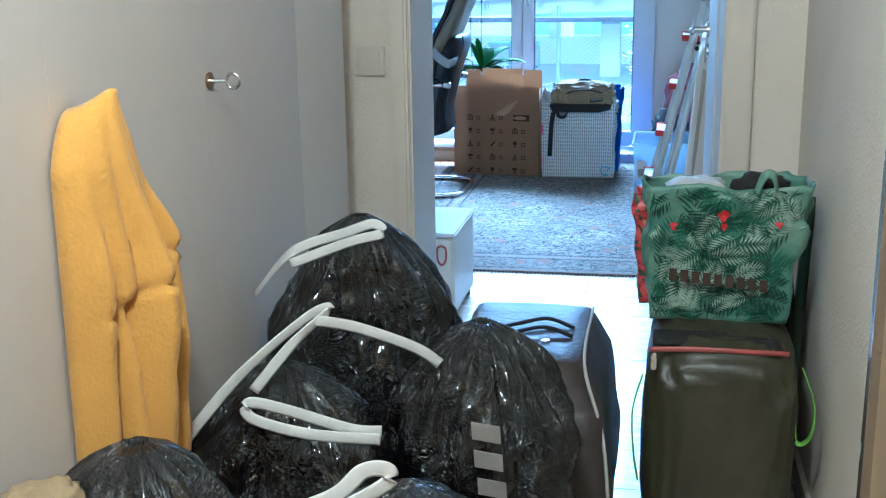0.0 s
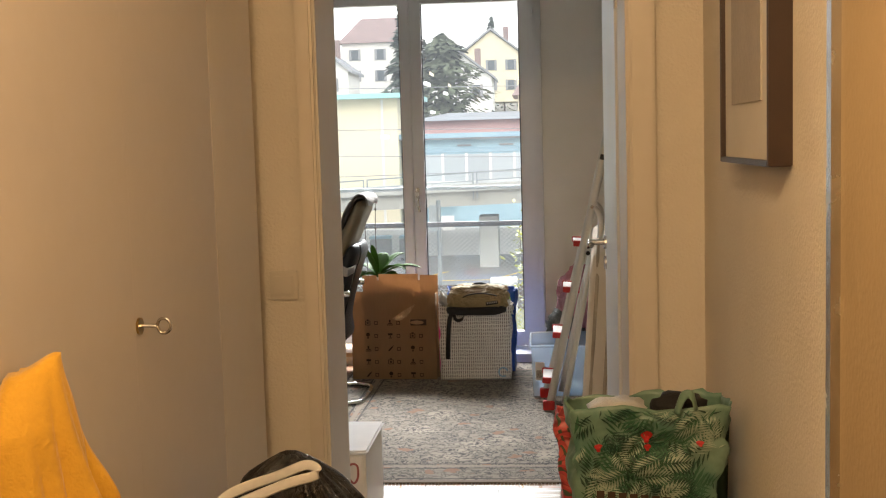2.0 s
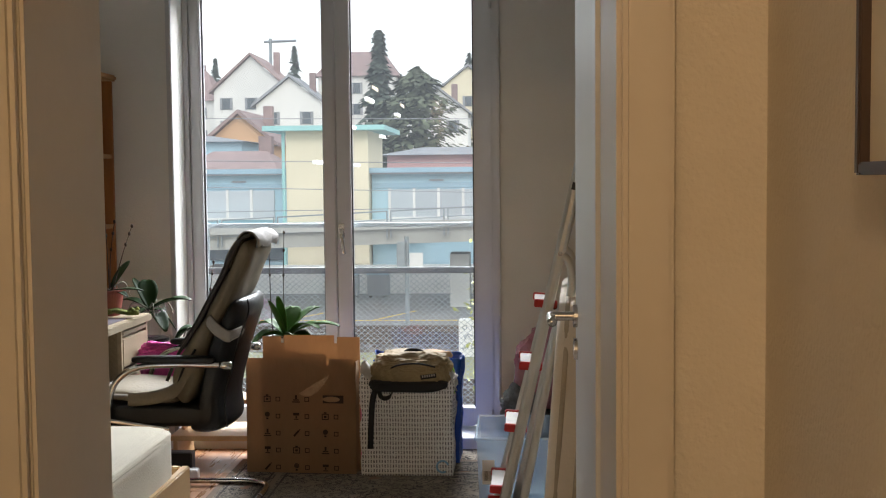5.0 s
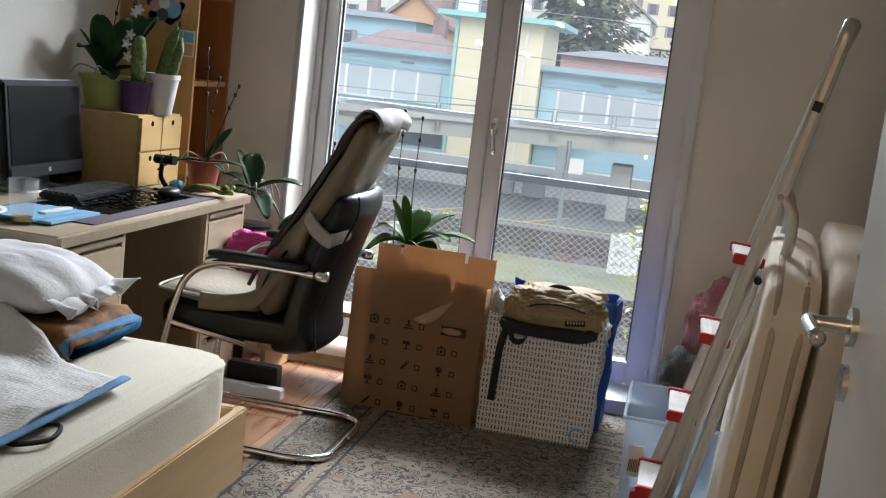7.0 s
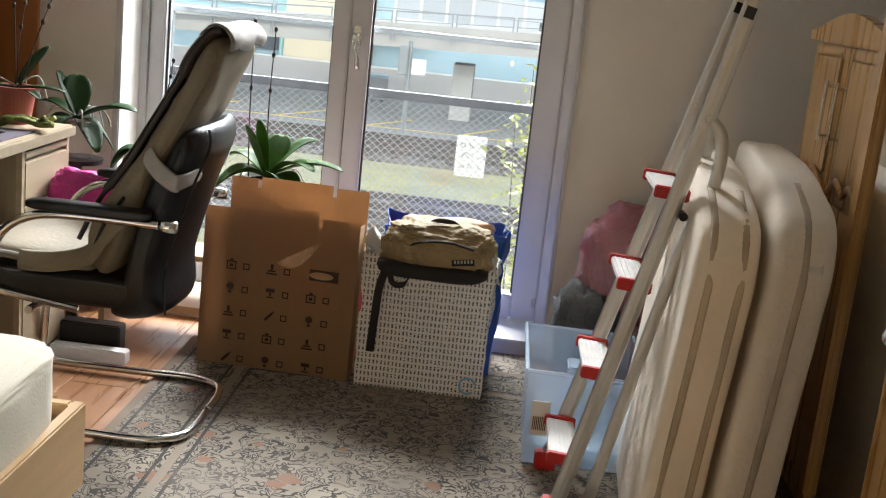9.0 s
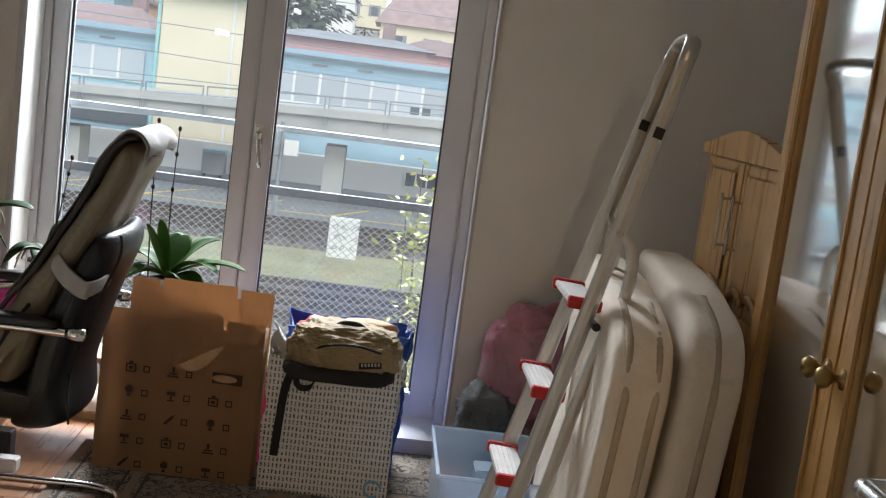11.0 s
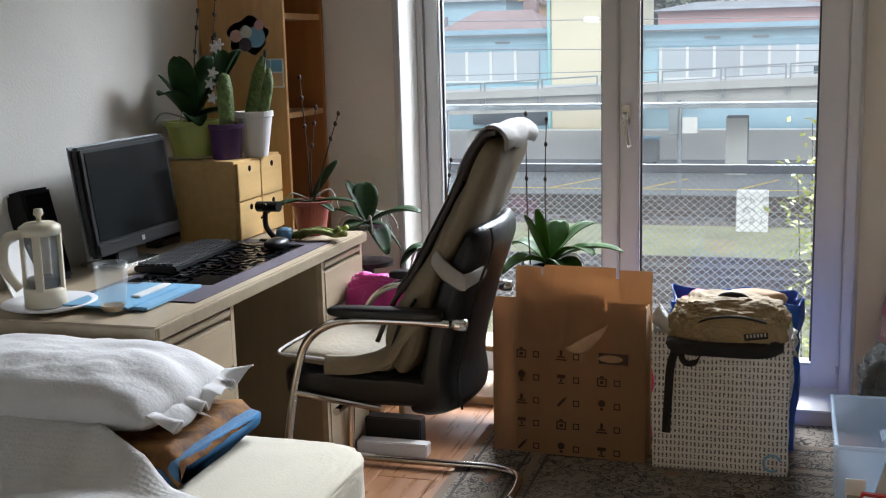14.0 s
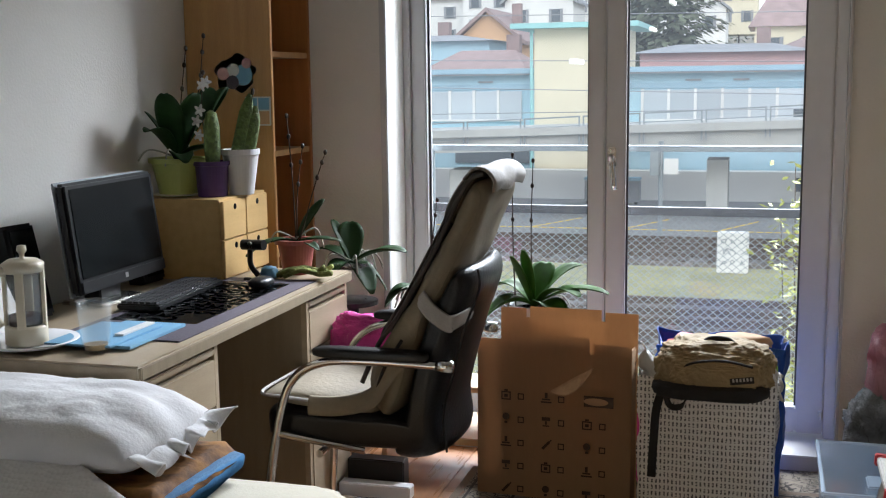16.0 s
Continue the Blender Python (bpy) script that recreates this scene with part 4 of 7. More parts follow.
def tote(name, x0, x1, y0, y1, z0, z1, mat, label, lean=0.0, wave=0.012, seed=0, top_w=1.12):
    """An open cloth shopping bag: thin walls that flare and crease towards the rim."""
    t = thing(name, (x0 + x1) / 2, (y0 + y1) / 2, z0, label, "shopping bag")
    cx, cy = (x0 + x1) / 2, (y0 + y1) / 2

    def wall(u, v):
        a = u * 4
        k = 1 + (top_w - 1) * v
        corners = ((x0, y0), (x1, y0), (x1, y1), (x0, y1))
        i = int(a) % 4
        p, q = Vector(corners[i]), Vector(corners[(i + 1) % 4])
        c = p.lerp(q, a - int(a))
        n3 = noise.fractal(Vector((c.x * 9, c.y * 9, v * 4 + seed)), 0.9, 2, 4)
        out = Vector((c.x - cx, c.y - cy)).normalized()
        dent = wave * n3 * (0.35 + v)
        return Vector((cx + (c.x - cx) * k + out.x * dent + lean * v, cy + (c.y - cy) * (1 + (top_w - 1) * v * 0.2) + out.y * dent, z0 + (z1 - z0) * v + 0.02 * n3 * v * v))

    t_walls[name] = wall
    bm = sheet(wall, 80, 26, 0.0025)
    uv = bm.loops.layers.uv.new("UVMap")
    for f in bm.faces:
        side = abs(f.normal.x) > abs(f.normal.y)
        for lp in f.loops:
            lp[uv].uv = (lp.vert.co.y if side else lp.vert.co.x, lp.vert.co.z)
    body = part("body", bm, mat, t, smooth=True)
    part("base", box(x0 + 0.004, x1 - 0.004, y0 + 0.004, y1 - 0.004, z0, z0 + 0.006), mat, t)
    return t


ct = tote("shopping_bag", 0.365, 0.665, 1.10, 1.24, 0.49, 0.80, "floral", "green palm-print shopping bag standing on the olive bag", 0.012, 0.02, 2, 1.2)
for i in range(9):
    x = 0.405 + i * 0.0245
    part("print_bar", box(x, x + 0.017, 1.0645, 1.0665, 0.593 - i * 0.0025, 0.62 - i * 0.0025, None, None), "ink", ct, "dark printed letter bar")
rp_ = random.Random(17)
for tone, count, size in (("frond_mid", 60, 0.08), ("frond_dark", 46, 0.07), ("frond_pale", 36, 0.05)):
    bm = bmesh.new()
    wall_ = t_walls["shopping_bag"]
    lift = {"frond_mid": 0.0032, "frond_dark": 0.0042, "frond_pale": 0.0052}[tone]

    def on_bag(px, pz):
        q = wall_(0.25 * px / 0.30, pz / 0.31)
        return Vector((q.x, q.y - lift, q.z))

    for i in range(count):
        px, pz, a = rp_.uniform(0.01, 0.29), rp_.uniform(0.0, 0.30), rp_.uniform(0, 6.283)
        ln = size * rp_.uniform(0.7, 1.3)
        for k in range(9):
            t_ = (k + 1) / 9
            for sgn in (-1, 1):
                bx, bz = px + math.cos(a) * ln * t_, pz + math.sin(a) * ln * t_
                d = a + sgn * (1.15 - 0.5 * t_)
                ll_ = ln * 0.42 * math.sin(math.pi * (0.15 + 0.8 * t_)) + 0.004
                pts = [(bx, bz), (bx + math.cos(d + 0.16) * ll_ * 0.5, bz + math.sin(d + 0.16) * ll_ * 0.5), (bx + math.cos(d) * ll_, bz + math.sin(d) * ll_), (bx + math.cos(d - 0.16) * ll_ * 0.5, bz + math.sin(d - 0.16) * ll_ * 0.5)]
                if all(0.003 < p < 0.297 and 0.003 < q < 0.307 for p, q in pts):
                    bm.faces.new([bm.verts.new(on_bag(*p)) for p in pts])
    bmesh.ops.recalc_face_normals(bm, faces=bm.faces)
    tagged(part("palm_print", bm, tone, ct, "printed palm fronds"), kind="stuff")
for px, pz, r_ in ((0.05, 0.222, 0.007), (0.145, 0.245, 0.009), (0.148, 0.222, 0.006), (0.25, 0.23, 0.006)):
    part("printed_flower", sheet(lambda u, v, px=px, pz=pz, r_=r_: on_bag(px + r_ * v * math.cos(6.283 * u) * (1 + 0.4 * math.sin(18.85 * u)), pz + r_ * 1.4 * v * math.sin(6.283 * u)) + Vector((0, -0.001, 0)), 30, 3), "red", ct, "red printed flower")
part("cloth", blob(0.60, 1.17, 0.78, 0.06, 0.045, 0.035, 0.3, 3, 3), "black_cloth", ct, "dark clothes", True)
part("cloth", blob(0.46, 1.17, 0.775, 0.06, 0.045, 0.03, 0.3, 8, 3), "whitefilm", ct, "crumpled white plastic", True)
part("handle", sweep([(0.585, 1.085, 0.79), (0.60, 1.08, 0.83), (0.618, 1.08, 0.832), (0.628, 1.085, 0.80)], 0.010, 0.003, 8, side=(0, 0.3, 1)), "floral", ct, "", True)
tote("red_shopping_bag", 0.335, 0.52, 1.28, 1.40, 0.47, 0.735, "red_floral", "red flowered shopping bag behind the green one", 0.0, 0.015, 6)
part("pole", sweep([(0.70, 1.30, 0.0), (0.722, 1.36, 0.38), (0.738, 1.40, 0.72)], 0.014, n=10), "green_pole", None, "dark green rolled pole leaning on the wall", True, category="pole")
part("black_bag", blob(0.665, 1.45, 0.26, 0.065, 0.12, 0.26, 0.15, 9, 4), "black_cloth", None, "black cloth bag beside the hallway wall", True, category="bag")

# hallway ceiling lamp
hl = thing("ceiling_lamp", 0.08, -1.0, 2.30, "round warm hallway ceiling lamp", "lamp")
part("canopy", lathe([(0.05, 0.0), (0.12, 0.30), (0.12, 0.318)], 0.08, -1.0, 2.30, 24), "steel", hl)

# small white dresser behind the door post
dz = thing("small_dresser", -0.5, 2.62, 0, "low white dresser with round finger holes in its drawers", "dresser")
part("body", box(-0.72, -0.338, 2.44, 2.86, 0.03, 0.325), "pink_metal", dz, bevel=0.006)
part("top", box(-0.72, -0.328, 2.43, 2.86, 0.325, 0.34), "pillow", dz, bevel=0.006)
for z0, z1 in ((0.04, 0.18), (0.185, 0.32)):
    d = part("drawer", box(-0.71, -0.346, 2.428, 2.44, z0, z1), "pink_metal", dz, bevel=0.004)
    part("finger_hole", sweep([(-0.38, 2.427, z0 + 0.11), (-0.365, 2.426, z0 + 0.10), (-0.365, 2.426, z0 + 0.06), (-0.38, 2.427, z0 + 0.04), (-0.395, 2.426, z0 + 0.06), (-0.395, 2.426, z0 + 0.10), (-0.38, 2.427, z0 + 0.11)], 0.004, n=6), "terracotta", d, "dark ring round the finger hole", True)
for x in (-0.70, -0.36):
    for y in (2.46, 2.82):
        part("foot", rod((x, y, 0), (x, y, 0.03), 0.015, 10), "black_plastic", dz)

# ---------------------------------------------------------------- bed
bed = thing("bed", -1.27, 2.9, 0, "single bed with pale wooden frame and unmade bedding", "bed")
BX, BY = -0.715, 3.885
part("side_board", box(BX - 0.028, BX, 1.95 + 0.25, BY, 0.20, 0.385), "bed_wood", bed, bevel=0.004)
part("end_board", box(XL + 0.02, BX - 0.028, BY - 0.028, BY, 0.20, 0.385), "bed_wood", bed, bevel=0.004)
part("side_board", box(XL + 0.02, XL + 0.048, 2.2, BY - 0.028, 0.20, 0.385), "bed_wood", bed, bevel=0.004)
part("slat_base", box(XL + 0.05, BX - 0.03, 2.2, BY - 0.03, 0.26, 0.334), "bed_wood", bed)
for x in (XL + 0.1, BX - 0.12):
    for y in (2.3, BY - 0.14):
        part("leg", box(x, x + 0.05, y, y + 0.05, 0, 0.20), "bed_wood", bed, bevel=0.003)
mt = part("bed_mattress", blob((XL + BX) / 2 + 0.005, (2.2 + BY) / 2, 0.435, (BX - XL) / 2 - 0.022, (BY - 2.2) / 2 - 0.022, 0.10, 0.010, 2, 6, 6, 0.16), "sheet", None, "mattress under a cream jersey fitted sheet", True, category="mattress")


def pillow_face(sign):
    def f(u, v):
        a, b = 2 * u - 1, 2 * v - 1
        puff = max(0, 1 - abs(a) ** (5 if a > 0 else 2.6)) ** 0.55 * max(0, 1 - abs(b) ** 2.6) ** 0.55
        wrinkle = noise.fractal(Vector((u * 5, v * 4, 7 + sign)), 0.9, 2, 4) * 0.010 + 0.012 * math.sin(b * 9 + a * 3) * max(0, a) ** 3
        squash = 0.07 if sign > 0 else 0.055
        return Vector((-1.44 + 0.36 * a * (1 - 0.05 * b * b), 3.705 + 0.20 * b * (1 - 0.08 * a * a), 0.672 + sign * (0.004 + squash * puff + wrinkle * puff) - 0.02 * max(0, a) ** 4))
    return f


bm = sheet(pillow_face(1), 60, 40)
sheet(pillow_face(-1), 60, 40, bm=bm)
bmesh.ops.remove_doubles(bm, verts=bm.verts, dist=0.009)
pl = part("pillow", bm, "pillow", None, "plump white cotton pillow on the bed", True, category="pillow")


def frill(u, v):
    wave = math.sin(v * 33) * 0.5 + math.sin(v * 19 + 1) * 0.5
    return Vector((-1.10 + 0.050 * u + 0.014 * wave * u, 3.54 + 0.33 * v + 0.014 * math.sin(v * 27) * u, 0.668 + 0.018 * wave * u + 0.006 * math.sin(v * 47) * u * u - 0.03 * u * (1.3 - v)))


part("hem", sheet(frill, 10, 90, 0.003), "pillow", pl, "frilled open pillow hem", True)


def batik(u, v):
    n3 = noise.fractal(Vector((u * 6, v * 4, 2)), 0.9, 2, 4)
    return Vector((-1.74 + 0.735 * u, 3.472 + 0.345 * v + 0.012 * math.sin(u * 8), 0.614 + 0.007 * n3 - 0.035 * max(0, u - 0.95) / 0.05 - 0.028 * max(0, 0.10 - v) / 0.10))


part("folded_cloth", sheet(batik, 60, 30, 0.006), "brown_cloth", None, "brown batik cloth under the pillow", True, category="cloth")


def cover_fold(u, v):
    a = 2 * math.pi * v
    n3 = noise.fractal(Vector((u * 7, v * 5, 9)), 0.9, 2, 5)
    ry, rz = 0.175 * (1 + 0.03 * n3), 0.032 * (1 + 0.22 * n3)
    cy, sz = math.copysign(abs(math.cos(a)) ** 0.5, math.cos(a)), math.copysign(abs(math.sin(a)) ** 0.6, math.sin(a))
    return Vector((-1.76 + 0.745 * u + 0.012 * math.sin(a * 2 + 1), 3.665 + ry * cy, 0.571 + rz * sz + 0.003 * math.sin(u * 60 + v * 9)))


bm = sheet(cover_fold, 80, 48)
bmesh.ops.remove_doubles(bm, verts=bm.verts, dist=0.0005)
bmesh.ops.holes_fill(bm, edges=[e for e in bm.edges if len(e.link_faces) == 1], sides=0)
part("duvet", bm, "blue_cloth", None, "folded blue bed cover below the pillow", True, category="duvet")


def blanket(u, v):
    x = -1.84 + 1.01 * u
    top = 3.62 - 0.22 * max(0, (u - 0.5) / 0.5) ** 0.8
    y = 2.55 + (top - 2.55) * v + 0.02 * math.sin(u * 7)
    n3 = noise.fractal(Vector((x * 5, y * 5, 3)), 0.9, 2, 5)
    over = max(0, min(1, (y - 3.40) / 0.12)) * max(0, min(1, (-1.0 - x) / 0.06))
    ridge = 0.022 * max(0, math.sin(x * 9 + y * 13)) * (1 - 0.6 * u)
    return Vector((x, y, 0.552 + 0.085 * over + 0.014 * (n3 + 0.6) + ridge))


bl = part("blanket", sheet(blanket, 90, 80, 0.008), "knit", None, "pale waffle-knit blanket thrown over the bed", True, category="blanket")
part("blue_edge", sweep([blanket(1, 0.05) + Vector((0.004, 0, 0)), blanket(1, 0.5) + Vector((0.004, 0, 0)), blanket(1, 1.0) + Vector((0.004, 0, 0))], 0.014, 0.005, 8, side=(1, 0.3, 0)), "blue_cloth", bl, "blue blanket border", True)
part("cable", sweep([(-0.86, 3.05, 0.545), (-0.80, 3.10, 0.55), (-0.78, 3.03, 0.545), (-0.83, 2.98, 0.545), (-0.86, 3.05, 0.55)], 0.005, n=6), "black_cloth", None, "loop of thin black cable on the sheet", True, category="cable")

# ---------------------------------------------------------------- desk
DZ = 0.745
DX, DY0, DY1 = -1.285, 3.90, 5.25
desk = thing("desk", -1.6, 4.57, 0, "pale maple desk with drawers and brass knobs", "desk")
part("desktop", box(XL + 0.01, DX, DY0, DY1, DZ - 0.035, DZ), "maple", desk, bevel=0.005)
part("edge_band", box(DX - 0.001, DX + 0.006, DY0 + 0.002, DY1 - 0.002, DZ - 0.033, DZ - 0.003), "maple_dark", desk, "rounded darker front edge", bevel=0.002)
part("back_panel", box(XL + 0.02, XL + 0.04, DY0 + 0.40, DY1 - 0.36, 0.25, DZ - 0.036), "maple_dark", desk)
for a, b, cuts in ((DY0 + 0.01, DY0 + 0.40, (0.0, 0.03, 0.165, 0.40, 0.66)), (DY1 - 0.36, DY1 - 0.01, (0.0, 0.03, 0.165, 0.40, 0.66))):
    part("pedestal", box(XL + 0.02, DX - 0.03, a, b, 0.02, DZ - 0.036), "maple_dark", desk)
    part("side_panel", box(XL + 0.02, DX - 0.012, a, a + 0.018, 0.0, DZ - 0.036), "maple", desk)
    part("side_panel", box(XL + 0.02, DX - 0.012, b - 0.018, b, 0.0, DZ - 0.036), "maple", desk)
    for c0, c1 in zip(cuts, cuts[1:]):
        z1, z0 = DZ - 0.045 - c0, DZ - 0.045 - c1 + 0.012
        d = part("drawer", box(DX - 0.030, DX - 0.010, a + 0.02, b - 0.02, z0, z1), "maple", desk, bevel=0.003)
        part("lip", box(DX - 0.022, DX + 0.006, a + 0.02, b - 0.02, z1 - 0.026 if c0 else z1 - 0.004, z1), "pillow" if c0 else "maple", d, "white drawer lip" if c0 else "", bevel=0.002)
        zk = (z0 + z1) / 2
        part("knob", lathe([(0.008, 0), (0.008, 0.008), (0.017, 0.014), (0.018, 0.022), (0.010, 0.029)], 0, 0, 0, 16), "beech" if c0 else "steel", d, "turned knob", True, at=None)
        k = d.children[-1]
        k.data.transform(Matrix.Translation(origin(d)) )
        k.matrix_basis = Matrix.Translation(Vector((DX - 0.010, (a + b) / 2, zk)) - origin(d)) @ Matrix.Rotation(radians(90), 4, "Y")

# all-in-one computer, loudspeakers, keyboard, mouse, pad
mon = thing("computer_monitor", -1.75, 4.45, DZ, "black all-in-one computer with a dark screen", "monitor")
R = Matrix.Translation((-1.73, 4.60, DZ)) @ Matrix.Rotation(radians(1), 4, "Z") @ Matrix.Diagonal((1, 0.97, 0.87, 1)) @ Matrix.Rotation(radians(-6), 4, "Y") @ Matrix.Translation((0, 0, 0.02))
part("case", box(-0.03, 0.0, -0.245, 0.245, 0.045, 0.40, None, R), "black_plastic", mon, bevel=0.008)
part("screen", box(0.0, 0.002, -0.222, 0.222, 0.095, 0.38, None, R), "screen", mon, "dark matt screen")
part("silver_edge", box(-0.034, -0.028, -0.25, 0.25, 0.04, 0.405, None, R), "galv", mon, "silver rim", bevel=0.002)
part("chin", box(0.0005, 0.005, -0.235, 0.235, 0.05, 0.088, None, R), "black_plastic", mon, bevel=0.002)
part("logo_plate", box(0.005, 0.006, -0.008, 0.008, 0.062, 0.078, None, R), "steel", mon, "small silver badge")
part("foot", box(-0.12, 0.03, -0.10, 0.10, 0.0, 0.012, None, Matrix.Translation((-1.765, 4.59, DZ)) @ Matrix.Rotation(radians(-4), 4, "Z")), "steel", mon, bevel=0.004)
part("neck", box(-0.09, -0.03, -0.05, 0.05, 0.01, 0.2, None, Matrix.Translation((-1.755, 4.59, DZ)) @ Matrix.Rotation(radians(-4), 4, "Z")), "black_plastic", mon, bevel=0.004)
for y, x, zr in ((4.30, -1.84, -8), (4.885, -1.83, -4)):
    sp = thing("loudspeaker", x, y, DZ, "slim black desktop loudspeaker tilted back", "loudspeaker", "loudspeakers beside the screen")
    Rs = Matrix.Translation((x, y, DZ)) @ Matrix.Rotation(radians(zr), 4, "Z") @ Matrix.Rotation(radians(-14), 4, "Y")
    part("case", box(-0.04, 0.03, -0.055, 0.055, 0.0, 0.26, None, Rs), "black_plastic", sp, bevel=0.008)
    part("grille", box(0.03, 0.034, -0.045, 0.045, 0.02, 0.245, None, Rs), "screen", sp, "dark cloth grille", bevel=0.002)
pad = part("desk_pad", box(-1.66, -1.315, 4.14, 5.02, DZ, DZ + 0.004), "pad", None, "purple-grey desk pad with a leaf print", bevel=0.001, category="desk pad")
bm = bmesh.new()
rnd = random.Random(4)
for i in range(9):
    for j in range(17):
        y, x = 4.36 + 0.034 * j + rnd.uniform(-0.008, 0.008), -1.60 + 0.026 * i + rnd.uniform(-0.005, 0.005)
        if x > -1.38 or (j < 3 and i > 5):
            continue
        a = rnd.uniform(0.2, 1.3) * rnd.choice((1, -1))
        pts = [Vector((x + math.cos(a + t) * l, y + math.sin(a + t) * l, DZ + 0.0062)) for t, l in ((0, 0.024), (0.7, 0.013), (math.pi, 0.020), (-0.7, 0.013))]
        bm.faces.new([bm.verts.new(p) for p in pts])
bmesh.ops.solidify(bm, geom=bm.faces[:], thickness=0.001)
tagged(part("leaf_print", bm, "pillow", pad, "pale leaf print"), kind="stuff")
part("print_ground", box(-1.63, -1.37, 4.33, 4.94, DZ + 0.0041, DZ + 0.0052), "screen", pad, "black ground of the leaf print")
kb = thing("keyboard", -1.60, 4.52, DZ, "black computer keyboard on the desk pad", "keyboard")
RK = Matrix.Translation((-1.625, 4.665, DZ + 0.005)) @ Matrix.Rotation(radians(3), 4, "Z")
part("case", box(-0.065, 0.065, -0.215, 0.215, 0, 0.018, None, RK), "black_plastic", kb, bevel=0.004)
for r in range(6):
    for c in range(20):
        part("key", box(-0.055 + r * 0.0185, -0.055 + r * 0.0185 + 0.0145, -0.205 + c * 0.0205, -0.205 + c * 0.0205 + 0.0165, 0.018, 0.024, None, RK), "keys", kb)
part("computer_mouse", blob(-1.43, 4.86, DZ + 0.022, 0.034, 0.055, 0.018, 0.0, 0, 3, 1, 0.9), "black_plastic", None, "black computer mouse on the desk pad", True, category="mouse")
fo = thing("document_folder", -1.47, 4.17, DZ, "light blue paper folder with a pencil case on it", "folder")
part("cover", box(-1.56, -1.385, 4.03, 4.30, DZ + 0.004, DZ + 0.012), "blue_paper", fo, bevel=0.001)
part("cover", box(-1.60, -1.42, 4.0, 4.25, DZ + 0.0125, DZ + 0.018), "blue_paper", fo, bevel=0.001)
part("ruler", box(-1.47, -1.445, 4.10, 4.25, DZ + 0.0185, DZ + 0.024), "paper", fo, "white ruler", bevel=0.001)
tm = thing("drinking_glass", -1.46, 4.005, DZ, "ribbed drinking glass with a little tea", "glass")
part("tumbler", lathe([(0.026, 0.0), (0.030, 0.004), (0.038, 0.075), (0.041, 0.125), (0.0385, 0.125), (0.035, 0.075), (0.027, 0.008)], -1.46, 4.005, DZ, 20), "tumbler", tm, smooth=True)
part("tea", lathe([(0.026, 0.009), (0.028, 0.022)], -1.46, 4.005, DZ, 20), "brass", tm, "remainder of amber tea")
fp = thing("french_press", -1.66, 4.03, DZ, "cream coffee press with glass carafe on a saucer", "coffee press")
part("saucer", lathe([(0.05, 0), (0.09, 0.008), (0.115, 0.018), (0.113, 0.021), (0.05, 0.006)], -1.65, 4.02, DZ, 32), "white_pot", fp, smooth=True)
part("base", lathe([(0.046, 0.008), (0.05, 0.012), (0.05, 0.05), (0.046, 0.055)], -1.66, 4.02, DZ, 28), "cream", fp, smooth=True)
part("carafe", lathe([(0.041, 0.05), (0.041, 0.185), (0.039, 0.185), (0.039, 0.055)], -1.66, 4.02, DZ, 28), "carafe", fp, smooth=True)
part("coffee", lathe([(0.038, 0.056), (0.038, 0.08)], -1.66, 4.02, DZ, 24), "coffee", fp, "dark coffee rest")
for i in range(4):
    a = 0.4 + i * math.pi / 2
    part("rib", box(-0.004, 0.004, -0.010, 0.010, 0.04, 0.19, None, Matrix.Translation((-1.66, 4.02, DZ)) @ Matrix.Rotation(a, 4, "Z") @ Matrix.Translation((0.045, 0, 0))), "cream", fp, bevel=0.002)
part("lid", lathe([(0.049, 0.185), (0.05, 0.205), (0.035, 0.215), (0.006, 0.217), (0.006, 0.228), (0.012, 0.236), (0.010, 0.248), (0.0, 0.25)], -1.66, 4.02, DZ, 28), "cream", fp, smooth=True)
part("handle", sweep([(-1.685, 3.98, DZ + 0.19), (-1.70, 3.945, DZ + 0.185), (-1.705, 3.935, DZ + 0.12), (-1.69, 3.965, DZ + 0.06)], 0.012, 0.007, 8), "cream", fp, smooth=True)
part("letter", box(-0.002, 0.002, -0.06, 0.06, 0, 0.15, None, Matrix.Translation((-1.76, 4.10, DZ)) @ Matrix.Rotation(radians(-15), 4, "Y") @ Matrix.Rotation(radians(12), 4, "X")), "paper", None, "white sheet of paper leaning behind the press", category="paper")

# little birch chest with drawers, plants on top
ch = thing("drawer_chest", -1.73, 5.02, DZ, "plain birch chest with six small drawers", "chest")
CX0, CX1, CY0, CY1, CZ = -1.91, -1.605, 4.965, 5.31, DZ + 0.262
part("case", box(CX0, CX1 - 0.012, CY0, CY1, DZ, CZ), "birch", ch, bevel=0.002)
for i in range(2):
    for j in range(2):
        y0, z0 = CY0 + 0.006 + j * 0.168, DZ + 0.006 + i * 0.126
        d = part("drawer", box(CX1 - 0.012, CX1, y0, y0 + 0.163, z0, z0 + 0.122), "birch", ch, bevel=0.002)
        part("finger_hole", rod((CX1 - 0.001, y0 + 0.083, z0 + 0.10), (CX1 + 0.001, y0 + 0.083, z0 + 0.10), 0.010, 14), "screen", d)
# ---------------------------------------------------------------- plants


